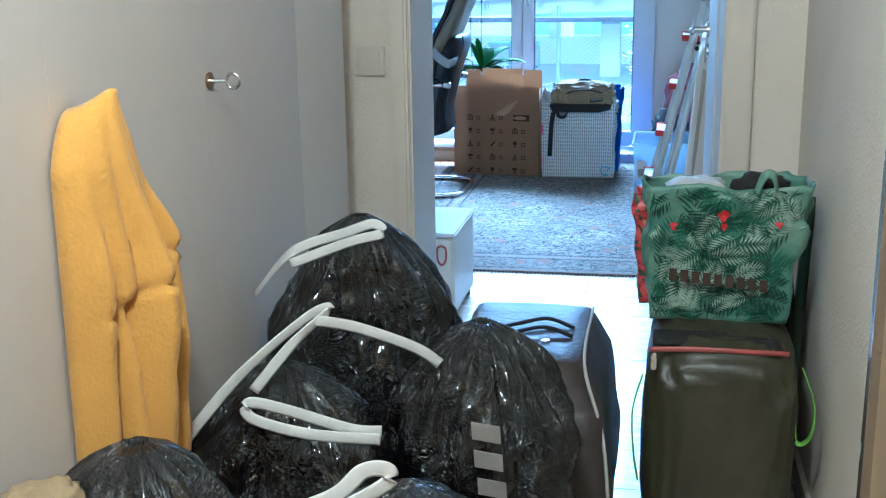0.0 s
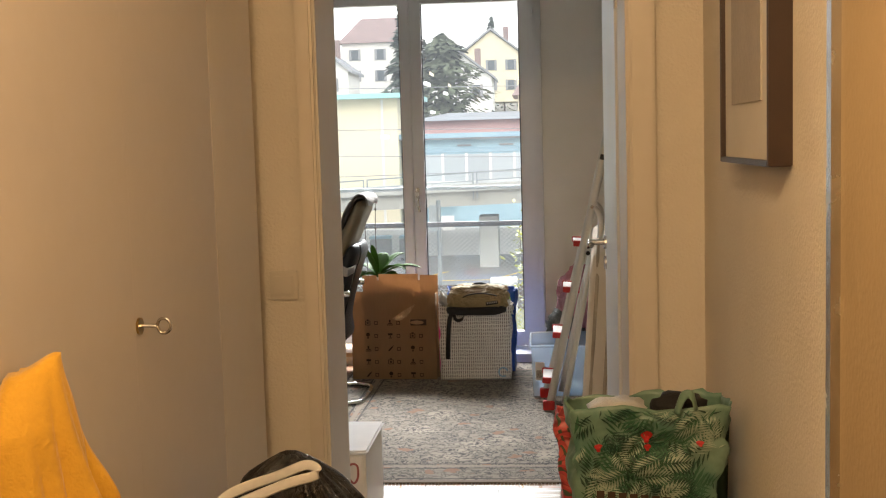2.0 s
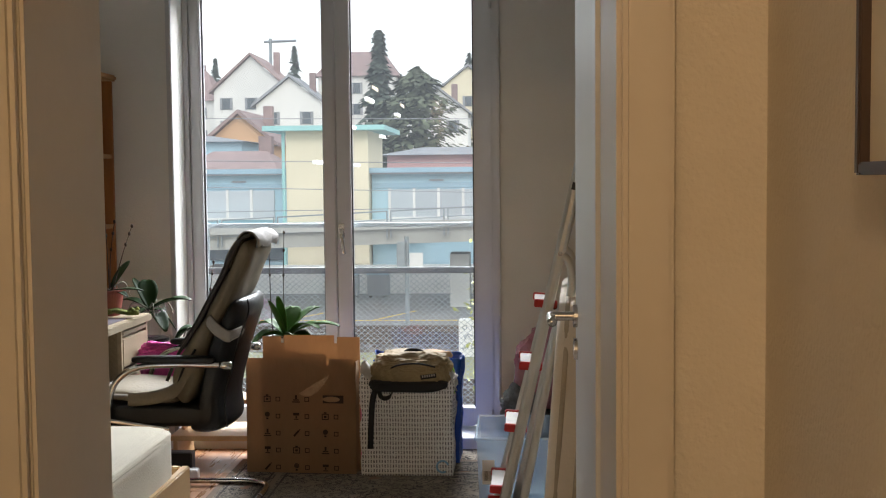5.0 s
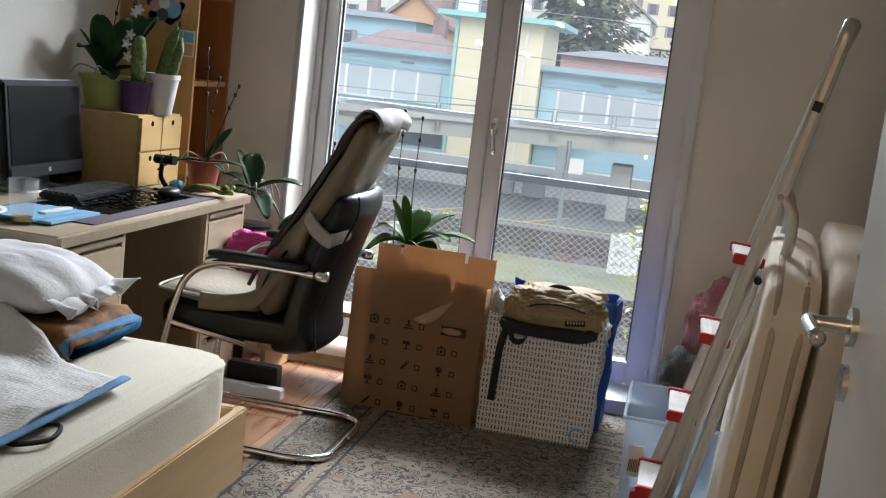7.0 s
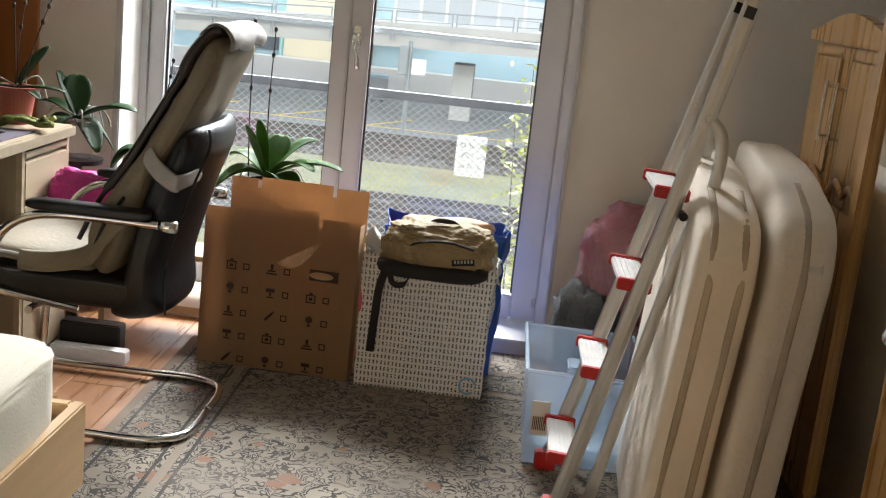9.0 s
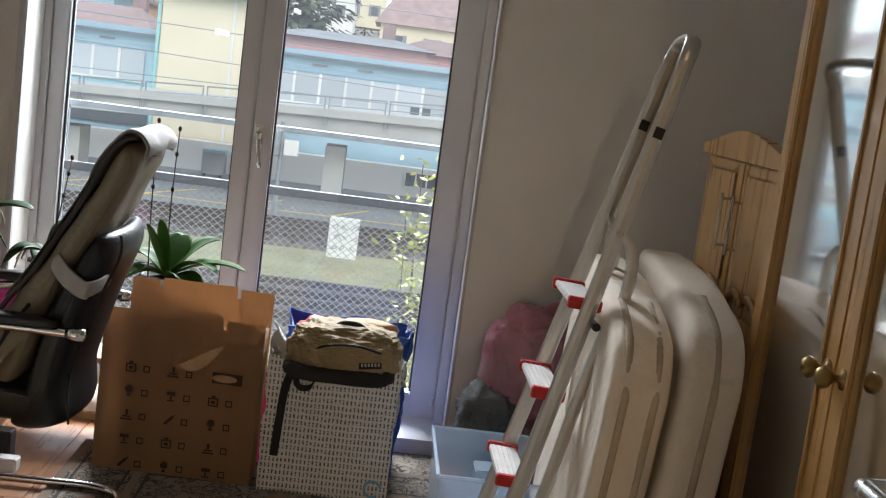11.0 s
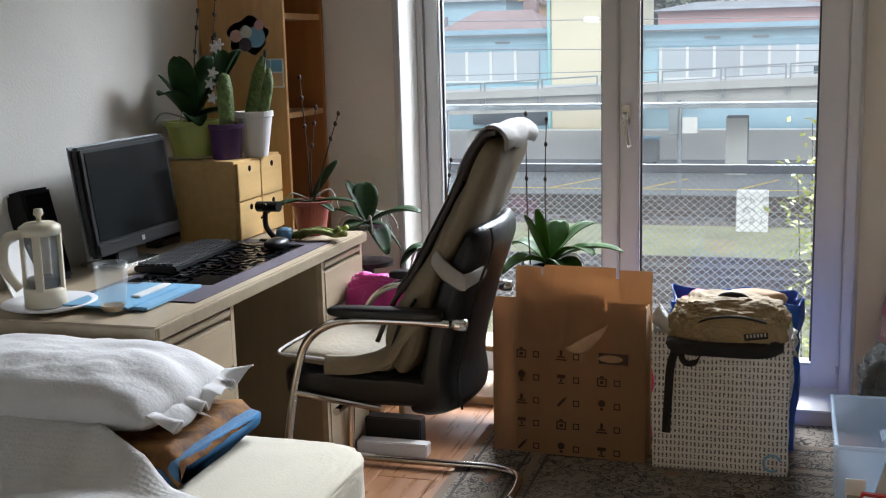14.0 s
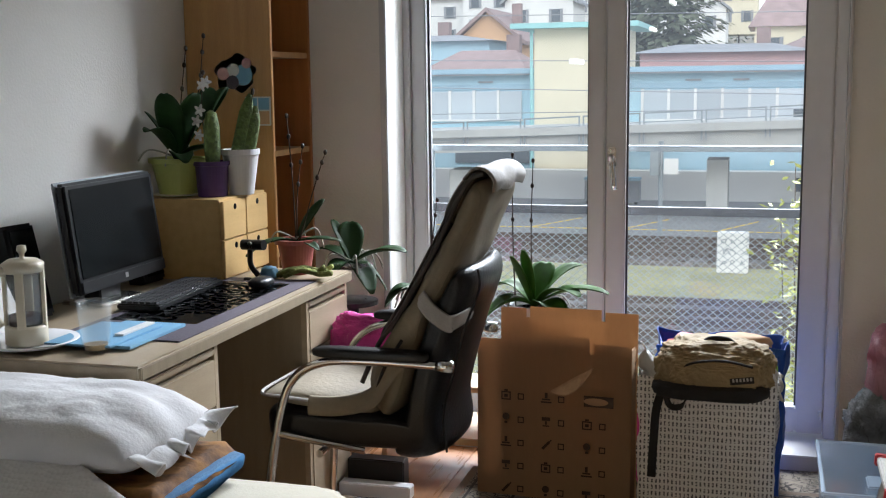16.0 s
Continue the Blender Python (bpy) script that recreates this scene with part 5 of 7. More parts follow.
def plant_leaf(base, az, length, width, rise, droop, mat, parent, twist=0.0, name="leaf"):
    d, s = Vector((math.cos(az), math.sin(az), 0)), Vector((-math.sin(az), math.cos(az), 0))

    def f(u, v):
        t = u
        w = width * max(0.06, math.sin(math.pi * min(1, 0.04 + 0.95 * t) ** 1.25)) ** 0.55
        q = (v - 0.5) * 2
        c = Vector(base) + d * (length * t) + Vector((0, 0, rise * t - droop * t * t))
        return c + s * q * w + Vector((0, 0, 0.32 * w * abs(q) ** 1.5 + twist * q * t * w))

    part(name, sheet(f, 12, 6, 0.0025), mat, parent, smooth=True)


def pot(parent, x, y, z, r, h, mat, r0=0.72, rim=0.008, soil="soil"):
    part("pot", lathe([(r * r0 * 0.96, 0), (r * r0, 0.004), (r * 0.96, h * 0.86), (r * 0.97, h * 0.87), (r + rim, h * 0.88), (r + rim, h), (r - 0.004, h), (r - 0.008, h * 0.9)], x, y, z, 32), mat, parent, smooth=False)
    part("soil", lathe([(r - 0.01, h * 0.84), (r - 0.012, h * 0.9)], x, y, z, 20), soil, parent)


def stalk(parent, pts, r=0.0028, buds=0, mat="stem"):
    part("stem", sweep(pts, r, n=6, taper=lambda t: 1 - 0.4 * t), mat, parent, smooth=True)
    c = curve_points(pts, 8)
    for i in range(buds):
        p = c[-1 - 3 * i]
        part("bud", blob(p.x, p.y, p.z, 0.006, 0.006, 0.009, 0.1, i, 2, 2, 0.9), mat, parent, smooth=True)


def orchid(x, y, z, r, h, pot_mat, leaves, label, group="house plants", mat="leaf", stalks=(), dish=False, roots=0, seed=1):
    t = thing("orchid", x, y, z, label, "potted plant", group)
    pot(t, x, y, z, r, h, pot_mat)
    for az, l, w, rise, droop in leaves:
        plant_leaf((x, y, z + h * 0.92), radians(az), l, w, rise, droop, mat, t)
    for s in stalks:
        stalk(t, [(x + a, y + b, z + c) for a, b, c in s], buds=3)
    rn = random.Random(seed)
    for i in range(roots):
        a = rn.uniform(0, 6.28)
        q = r * rn.uniform(1.1, 1.7)
        part("aerial_root", sweep([(x, y, z + h), (x + 0.7 * q * math.cos(a), y + 0.7 * q * math.sin(a), z + h + 0.03), (x + q * math.cos(a), y + q * math.sin(a), z + h - rn.uniform(0.0, 0.05))], 0.003, n=5), "root", t, smooth=True)
    return t


o1 = orchid(-1.815, 5.075, CZ, 0.088, 0.125, "lime_pot", ((-158, 0.10, 0.032, 0.20, 0.04), (-75, 0.14, 0.045, 0.26, 0.04), (-20, 0.10, 0.05, 0.25, 0.03), (60, 0.12, 0.05, 0.22, 0.05), (10, 0.12, 0.04, 0.10, 0.06), (-110, 0.13, 0.045, 0.24, 0.14), (-50, 0.13, 0.035, 0.10, 0.10)), "orchid with broad leaves in a pale green bowl",
            stalks=(((0, 0, 0.12), (0.02, 0.0, 0.3), (0.03, 0.03, 0.48)), ((0.02, 0.01, 0.12), (0.07, 0.03, 0.34), (0.08, 0.06, 0.52))), roots=5)
part("saucer", lathe([(0.05, 0), (0.085, 0.006), (0.083, 0.008)], -1.815, 5.075, CZ, 24), "cream", o1)
o2 = thing("orchid", -1.690, 5.07, CZ, "white flowering orchid in a purple pot", "potted plant", "house plants")
pot(o2, -1.690, 5.07, CZ, 0.056, 0.115, "purple_pot", 0.86, 0.003)
part("cactus_column", lathe([(0.022, 0), (0.027, 0.05), (0.026, 0.12), (0.018, 0.165), (0.004, 0.175)], -1.675, 5.05, CZ + 0.105, 14), "cactus", o2, "spiny green cactus column", True)
stalk(o2, [(-1.705, 5.075, CZ + 0.1), (-1.715, 5.065, CZ + 0.28), (-1.70, 5.055, CZ + 0.40)], 0.0026, 2)
for i, (dx, dz) in enumerate(((-0.012, 0.20), (-0.018, 0.245), (-0.006, 0.28), (0.005, 0.36), (0.02, 0.37))):
    fl = part("blossom", sheet(lambda u, v, dx=dx, dz=dz: Vector((-1.703 + dx + 0.016 * math.cos(6.28 * u) * v * (1 + 0.35 * math.cos(31.4 * u)), 5.045 - 0.006 * v, CZ + dz + 0.016 * math.sin(6.28 * u) * v * (1 + 0.35 * math.cos(31.4 * u)))), 30, 3, 0.001), "petal", o2, "white blossom", True)
for az, l in ((70, 0.13), (120, 0.12), (20, 0.1)):
    plant_leaf((-1.690, 5.07, CZ + 0.25), radians(az), l * 0.6, 0.03, 0.13, 0.03, "leaf", o2)
o3 = thing("cactus_plant", -1.625, 5.15, CZ, "tall spiny cactus in a white tapering pot", "potted plant", "house plants")
pot(o3, -1.625, 5.15, CZ, 0.062, 0.15, "white_pot", 0.66, 0.002)
for (dx, dy, hh, lean) in ((-0.012, 0.0, 0.20, 0.05), (0.02, 0.012, 0.16, 0.03)):
    part("cactus_column", sweep([(-1.625 + dx, 5.15 + dy, CZ + 0.13), (-1.62 + dx + lean * 0.4, 5.155 + dy, CZ + 0.13 + hh * 0.5), (-1.625 + dx + lean, 5.16 + dy, CZ + 0.13 + hh)], 0.024, 0.020, 12, taper=lambda t: 1 - 0.75 * max(0, t - 0.7) / 0.3), "cactus", o3, "spiny green cactus column", True)
stalk(o3, [(-1.60, 5.15, CZ + 0.13), (-1.58, 5.155, CZ + 0.30), (-1.575, 5.155, CZ + 0.34)], 0.0025, 2)
orchid(-1.44, 5.16, DZ, 0.064, 0.115, "terracotta", ((-140, 0.17, 0.028, 0.05, 0.09), (10, 0.15, 0.022, 0.03, 0.03), (60, 0.12, 0.025, 0.16, 0.03), (-30, 0.12, 0.02, 0.02, 0.04)), "orchid with bare stalks in a ribbed red pot",
       stalks=(((0, 0, 0.1), (-0.01, 0.01, 0.3), (-0.02, 0.0, 0.52)), ((0.01, 0, 0.1), (0.06, 0.02, 0.28), (0.10, 0.03, 0.40)), ((0, 0.01, 0.1), (0.0, 0.02, 0.25), (0.02, 0.03, 0.42))), roots=3)
wc = thing("webcam", -1.55, 5.03, DZ, "black webcam on a folding stand", "webcam")
part("stand", sweep([(-1.55, 4.99, DZ + 0.003), (-1.50, 5.0, DZ + 0.004), (-1.53, 5.0, DZ + 0.05), (-1.53, 5.0, DZ + 0.10)], 0.009, n=8), "black_plastic", wc, smooth=True)
part("barrel", rod((-1.555, 5.0, DZ + 0.115), (-1.475, 4.985, DZ + 0.118), 0.017, 16), "black_plastic", wc)
part("lens", rod((-1.52, 4.982, DZ + 0.118), (-1.522, 4.976, DZ + 0.118), 0.011, 16), "steel", wc)
yb = thing("yarn_skein", -1.40, 5.06, DZ, "tangled skein of green yarn beside the red pot", "yarn")
rn = random.Random(9)
for i in range(7):
    p0 = Vector((-1.47 + rn.uniform(0, 0.05), 5.02 + rn.uniform(0, 0.05), DZ + 0.012))
    part("strand", sweep([p0, p0 + Vector((0.06, rn.uniform(-0.02, 0.03), 0.022)), p0 + Vector((0.12, rn.uniform(-0.02, 0.04), 0.01)), p0 + Vector((0.16, rn.uniform(0.0, 0.06), 0.006 + 0.03 * rn.random()))], 0.008, n=7), "yarn", yb, smooth=True)
part("blue_ball", blob(-1.475, 5.02, DZ + 0.022, 0.024, 0.024, 0.022, 0.3, 4, 3, 8), "blue_paper", yb, "ball of grey-blue yarn", True)

# tall bookshelf in the corner
bs = thing("bookshelf", -1.76, 5.52, 0, "tall beech bookshelf standing in the corner", "bookshelf")
SX0, SX1, SY0, SY1, SH = XL + 0.005, -1.60, 5.36, 5.715, 1.84
part("side_panel", box(SX0, SX1, SY0, SY0 + 0.018, 0, SH), "beech", bs, bevel=0.002)
part("side_panel", box(SX0, SX1, SY1 - 0.018, SY1, 0, SH), "beech_dark", bs, bevel=0.002)
part("back_panel", box(SX0, SX0 + 0.008, SY0 + 0.018, SY1 - 0.018, 0, SH), "beech_dark", bs)
part("cornice", box(SX0, SX1 + 0.02, SY0 - 0.012, SY1 + 0.01, SH, SH + 0.03), "beech", bs, bevel=0.008)
for z in (0.06, 0.38, 0.76, 1.115, 1.46):
    part("shelf", box(SX0 + 0.008, SX1 - 0.006, SY0 + 0.018, SY1 - 0.018, z, z + 0.02), "beech", bs, bevel=0.001)
st1 = thing("sticker", -1.72, SY0, 1.40, "cut-out paper sticker in blue and pink on the bookshelf", "sticker")
bm = bmesh.new()
vs = [bm.verts.new((-1.735 + (0.075 + 0.008 * math.sin(7 * a)) * math.cos(a), SY0 - 0.0015, 1.405 + (0.062 + 0.01 * math.sin(5 * a + 1)) * math.sin(a))) for a in (6.2832 * i / 48 for i in range(48))]
bm.faces.new(vs)
bmesh.ops.solidify(bm, geom=bm.faces[:], thickness=0.001)
part("paper", bm, "paper", st1)
for k, (dx, dz, r, mname) in enumerate(((0.03, -0.005, 0.036, "blue_paper"), (-0.045, 0.0, 0.022, "pink_wall"), (0.045, 0.035, 0.018, "pink_wall"), (-0.005, 0.012, 0.022, "paper"), (-0.01, -0.03, 0.024, "pad"))):
    part("colour_patch", rod((-1.735 + dx, SY0 - 0.0028, 1.405 + dz), (-1.735 + dx, SY0 - 0.0035 - 0.0003 * k, 1.405 + dz), r, 18), mname, st1)
pc = thing("postcard", -1.66, SY0, 1.22, "postcard of a beach pinned to the bookshelf", "postcard")
part("card", box(-1.70, -1.605, SY0 - 0.003, SY0 - 0.001, 1.225, 1.325), "paper", pc)
for b, mname in (((-1.695, -1.655, 1.28, 1.32), "blue_paper"), ((-1.695, -1.655, 1.23, 1.275), "leaf"), ((-1.65, -1.61, 1.28, 1.32), "blue_paper"), ((-1.65, -1.61, 1.23, 1.275), "orange_wall")):
    part("photo", box(b[0], b[1], SY0 - 0.0045, SY0 - 0.003, b[2], b[3]), mname, pc)

# plants at the window
orchid(-1.36, 5.47, 0.60, 0.07, 0.14, "tumbler", ((178, 0.13, 0.042, 0.11, 0.06), (-6, 0.21, 0.045, 0.14, 0.09), (115, 0.09, 0.048, 0.17, 0.03), (-38, 0.13, 0.042, 0.05, 0.14), (-115, 0.12, 0.040, 0.08, 0.12), (20, 0.12, 0.04, 0.02, 0.12), (150, 0.11, 0.025, 0.19, 0.04)), "orchid with big dark leaves in a glass pot", roots=9, seed=3)
orchid(-1.13, 5.58, 0.47, 0.075, 0.14, "tumbler", ((-150, 0.14, 0.05, 0.14, 0.16), (175, 0.15, 0.055, 0.13, 0.18), (60, 0.12, 0.05, 0.2, 0.08), (-80, 0.12, 0.05, 0.14, 0.16), (-15, 0.13, 0.045, 0.14, 0.14)), "orchid with drooping leaves and pale roots", roots=12, seed=5, stalks=(((0, 0, 0.12), (0.03, 0, 0.3), (0.05, 0.02, 0.48)), ((0.14, 0, 0.12), (0.16, 0, 0.3), (0.17, 0.01, 0.46))))
orchid(-0.72, 5.56, 0.455, 0.08, 0.14, "white_pot", ((-8, 0.27, 0.036, 0.20, 0.14), (25, 0.17, 0.050, 0.26, 0.12), (80, 0.12, 0.050, 0.20, 0.06), (165, 0.15, 0.046, 0.20, 0.14), (-50, 0.21, 0.048, 0.14, 0.16), (-130, 0.10, 0.026, 0.22, 0.03), (-110, 0.07, 0.024, 0.24, 0.03), (205, 0.18, 0.050, 0.12, 0.16), (-28, 0.20, 0.042, 0.22, 0.16), (-150, 0.17, 0.045, 0.14, 0.16)), "bright green orchid with two bare stalks", mat="leaf_bright", roots=8, seed=7,
       stalks=(((-0.06, -0.02, 0.12), (-0.07, -0.02, 0.36), (-0.075, 0.0, 0.66)), ((0.0, 0, 0.12), (-0.01, 0.0, 0.36), (-0.005, 0.01, 0.64))))
ps = thing("plant_bench", -0.9, 5.55, 0, "low pale wooden bench carrying the window plants", "bench")
part("bench_top", box(-1.25, -0.40, 5.38, 5.70, 0.12, 0.145), "bed_wood", ps, bevel=0.003)
part("upper_shelf", box(-1.25, -0.50, 5.50, 5.70, 0.275, 0.295), "bed_wood", ps, bevel=0.003)
for x in (-1.24, -0.42):
    part("bench_end", box(x, x + 0.02, 5.40, 5.69, 0.0, 0.12), "bed_wood", ps, bevel=0.003)
for x in (-1.23, -0.86, -0.52):
    part("upright", box(x, x + 0.018, 5.51, 5.69, 0.145, 0.275), "bed_wood", ps, bevel=0.003)
for x, zt in ((-1.13, 0.47), (-0.72, 0.455)):
    bk = part("pot_block", box(x - 0.09, x + 0.09, 5.52, 5.68, 0.295, zt), "pink_metal", None, "small white box raising a plant pot", bevel=0.004, category="box")

st_ = thing("plant_stand", -1.40, 5.5, 0, "slim dark stand under an orchid", "plant stand")
part("plate", lathe([(0.09, 0.585), (0.09, 0.60)], -1.36, 5.47, 0, 24), "black_plastic", st_)
part("column", rod((-1.36, 5.47, 0.0), (-1.36, 5.47, 0.585), 0.02, 12), "black_plastic", st_)
# pink bag hanging from the desk, power strip
part("pink_bag", blob(-1.17, 5.09, 0.555, 0.105, 0.045, 0.07, 0.30, 6, 5, 3, 0.6, False), "magenta", None, "bright pink plastic bag hanging at the desk", True, category="bag")
ps2 = thing("power_strip", -1.12, 5.16, 0, "white power strip with cables under the desk", "power strip")
part("case", box(-1.30, -1.05, 5.13, 5.18, 0.0, 0.045), "pillow", ps2, bevel=0.004)
part("black_box", box(-1.29, -1.09, 5.19, 5.25, 0.0, 0.11), "black_plastic", ps2, bevel=0.004)

# ---------------------------------------------------------------- cantilever chair with a padded massage cover
chair = thing("office_chair", -1.0, 4.78, 0, "black leather cantilever chair with a taupe padded cover", "chair")
YN, YF = 4.535, 5.045


def padded(front, back, y0, y1, bow=0.0, edge=5.0, pinch=0.25, n=16, creases=0.0, seed=0):
    """An upholstered slab: front and back lines (x, z) from bottom to top, spread over the width, with rounded edges."""
    mid = [(Vector((a[0], 0, a[1])) + Vector((b[0], 0, b[1]))) / 2 for a, b in zip(front, back)]
    half = [(Vector((b[0], 0, b[1])) - Vector((a[0], 0, a[1]))) / 2 for a, b in zip(front, back)]
    mid, half = curve_points(mid, 4), curve_points(half, 4)
    centre = mid[len(mid) // 2]
    bm, rings = bmesh.new(), []
    for i in range(n + 1):
        q = -math.cos(math.pi * i / n)
        f = max(pinch, (1 - abs(q) ** edge) ** (1 / edge)) if abs(q) < 1 else pinch
        y = (y0 + y1) / 2 + q * (y1 - y0) / 2
        ring = []
        for sgn in (-1, 1):
            line = list(zip(mid, half))
            for j, (m, h) in enumerate(line if sgn < 0 else line[::-1]):
                t = (j if sgn < 0 else len(line) - 1 - j) / (len(line) - 1)
                tip = math.sqrt(max(0.05, 1 - abs(2 * t - 1) ** 8))
                p = m + h * sgn * f * tip + (centre - m) * (1 - f) * 0.16
                wob = creases * noise.noise(Vector((y * 9, p.z * 14, seed)))
                ring.append(bm.verts.new((p.x + bow * (1 - q * q) + wob, y, p.z)))
        rings.append(ring)
    for a, b in zip(rings, rings[1:]):
        for j in range(len(a)):
            bm.faces.new((a[j], a[(j + 1) % len(a)], b[(j + 1) % len(b)], b[j]))
    bm.faces.new(rings[0][::-1])
    bm.faces.new(rings[-1])
    return bm


part("seat", blob(-1.055, 4.785, 0.41, 0.255, 0.225, 0.05, 0.015, 3, 5, 3, 0.32, False), "leather", chair, smooth=True)
SHELL_F = [(-0.95, 0.36), (-0.915, 0.42), (-0.885, 0.52), (-0.865, 0.62), (-0.825, 0.74), (-0.775, 0.83), (-0.745, 0.885)]
SHELL_B = [(-0.87, 0.315), (-0.795, 0.36), (-0.800, 0.47), (-0.770, 0.60), (-0.735, 0.72), (-0.700, 0.82), (-0.700, 0.875)]
part("backrest", padded(SHELL_F, SHELL_B, 4.565, 5.0, 0.03, 4.0, 0.3, 20), "leather", chair, "black leather back shell", True)
part("shell_seam", sweep([(x + 0.002 + 0.022, 4.605 - 0.012 * (k % 2), z) for k, (x, z) in enumerate(SHELL_B[1:])], 0.0035, n=6), "black_cloth", chair, "stitched seam", True)
PAD_F = [(-0.985, 0.455), (-1.0, 0.55), (-0.95, 0.66), (-0.89, 0.745), (-0.83, 0.85), (-0.762, 0.975), (-0.722, 1.06), (-0.685, 1.118)]
PAD_B = [(-0.905, 0.445), (-0.862, 0.56), (-0.838, 0.66), (-0.80, 0.755), (-0.735, 0.86), (-0.678, 0.98), (-0.645, 1.06), (-0.638, 1.105)]
part("padded_cover", padded(PAD_F, PAD_B, 4.572, 4.965, 0.0, 5.0, 0.6, 20, 0.010, 4), "taupe", chair, "taupe massage pad strapped to the backrest", True)
part("piping", sweep([(x - 0.004, 4.578, z) for x, z in PAD_F[1:]] + [(-0.655, 4.578, 1.13)], 0.007, n=8), "taupe_dark", chair, "dark brown piping", True)
part("front_roll", padded([(x - 0.026, z + 0.012) for x, z in PAD_F[2:]], [(x - 0.004, z) for x, z in PAD_F[2:]], 4.60, 4.94, 0.0, 4.0, 0.4, 12), "taupe_dark", chair, "dark quilted front of the pad", True)
part("head_pad", padded([(-0.79, 1.00), (-0.772, 1.05), (-0.735, 1.105), (-0.695, 1.138)], [(-0.75, 0.98), (-0.73, 1.03), (-0.698, 1.09), (-0.675, 1.118)], 4.61, 4.93, 0.0, 4.0, 0.4, 14, 0.004, 2), "taupe", chair, "soft head pad", True)
part("head_piping", sweep([(-0.757, 4.612, 0.99), (-0.760, 4.610, 1.025), (-0.732, 4.608, 1.08), (-0.697, 4.608, 1.12), (-0.67, 4.612, 1.128)], 0.006, n=8), "taupe_dark", chair, "dark brown piping", True)


def head_flap(u, v):
    c = curve_points([(-0.715, 0, 1.115), (-0.685, 0, 1.145), (-0.648, 0, 1.14), (-0.622, 0, 1.11), (-0.627, 0, 1.08)], 6)
    p = c[min(len(c) - 1, int(round(v * (len(c) - 1))))]
    return Vector((p.x + 0.005 * math.sin(u * 17 + v * 6) * v, 4.585 + 0.365 * u, p.z + 0.006 * math.sin(u * 11) * v))


part("head_flap", sheet(head_flap, 20, 24, 0.007), "flap_cloth", chair, "pale grey head flap", True)
part("strap", sweep([(-0.835, 4.575, 0.80), (-0.80, 4.558, 0.765), (-0.755, 4.552, 0.735), (-0.735, 4.558, 0.735), (-0.716, 4.62, 0.742), (-0.700, 4.78, 0.75), (-0.712, 4.95, 0.752), (-0.74, 5.005, 0.765)], 0.024, 0.003, 8, side=(0.3, 0, 1)), "grey_strap", chair, "light grey webbing strap", True)
part("seat_cover", padded([(-0.96, 0.50), (-1.08, 0.505), (-1.22, 0.515), (-1.315, 0.505)], [(-0.95, 0.452), (-1.08, 0.455), (-1.22, 0.465), (-1.305, 0.482)], 4.58, 4.98, 0.0, 5.0, 0.5, 16, 0.006, 9), "taupe", chair, "taupe seat pad", True)
part("seat_piping", sweep([(-0.98, 4.575, 0.485), (-1.10, 4.572, 0.487), (-1.24, 4.572, 0.496), (-1.318, 4.60, 0.497), (-1.322, 4.78, 0.497), (-1.315, 4.96, 0.497)], 0.005, n=6), "grey_strap", chair, "pale piping", True)
part("cover_flap", sweep([(-0.875, 4.560, 0.635), (-0.925, 4.555, 0.575), (-0.97, 4.553, 0.515), (-1.06, 4.553, 0.487), (-1.155, 4.558, 0.48)], 0.028, 0.012, 10, side=(0.3, 0.3, 1)), "taupe", chair, "loose side flap of the pad", True)
part("control_cable", sweep([(-0.99, 4.556, 0.50), (-0.955, 4.55, 0.535), (-0.93, 4.55, 0.60), (-0.88, 4.556, 0.68)], 0.005, n=6), "black_cloth", chair, "thin black cable of the pad", True)
for y in (YN, YF):
    s = 1 if y == YN else -1
    fr_ = part("frame_tube", sweep([(-0.76, y, 0.620), (-0.95, y, 0.622), (-1.10, y, 0.612), (-1.19, y, 0.56), (-1.232, y, 0.46), (-1.272, y, 0.25), (-1.285, y, 0.07), (-1.275, y, 0.03), (-1.22, y, 0.022), (-0.95, y, 0.022), (-0.80, y, 0.022), (-0.715, y + s * 0.045, 0.022), (-0.69, y + s * 0.13, 0.022), (-0.69, 4.79, 0.022)], 0.0125, n=12, steps=5), "chrome", chair, "chrome cantilever tube", True)
    part("armrest", blob(-0.965, y, 0.643, 0.165, 0.027, 0.016, 0.0, 2, 4, 2, 0.5, False), "leather", chair, "black padded armrest", True)
    part("tube_end", lathe([(0.004, 0), (0.016, 0.004), (0.018, 0.03), (0.014, 0.05)], 0, 0, 0, 14), "chrome", chair, "", True)
    te = chair.children[-1]
    te.data.transform(Matrix.Translation(origin(chair)))
    te.matrix_basis = Matrix.Translation(Vector((-0.728, y, 0.620)) - origin(chair)) @ Matrix.Rotation(radians(-90), 4, "Y")
part("cross_tube", rod((-1.12, YN, 0.35), (-1.12, YF, 0.35), 0.011, 12), "chrome", chair)
for y in (YN, YF):
    part("seat_bracket", rod((-1.245, y, 0.40), (-1.0, y + (0.04 if y == YN else -0.04), 0.355), 0.010, 10), "chrome", chair)

# ---------------------------------------------------------------- cardboard, bags
cb = thing("cardboard_box", -0.60, 5.30, 0.01, "flat-folded brown moving box with printed symbols", "cardboard box")
FY = 5.235


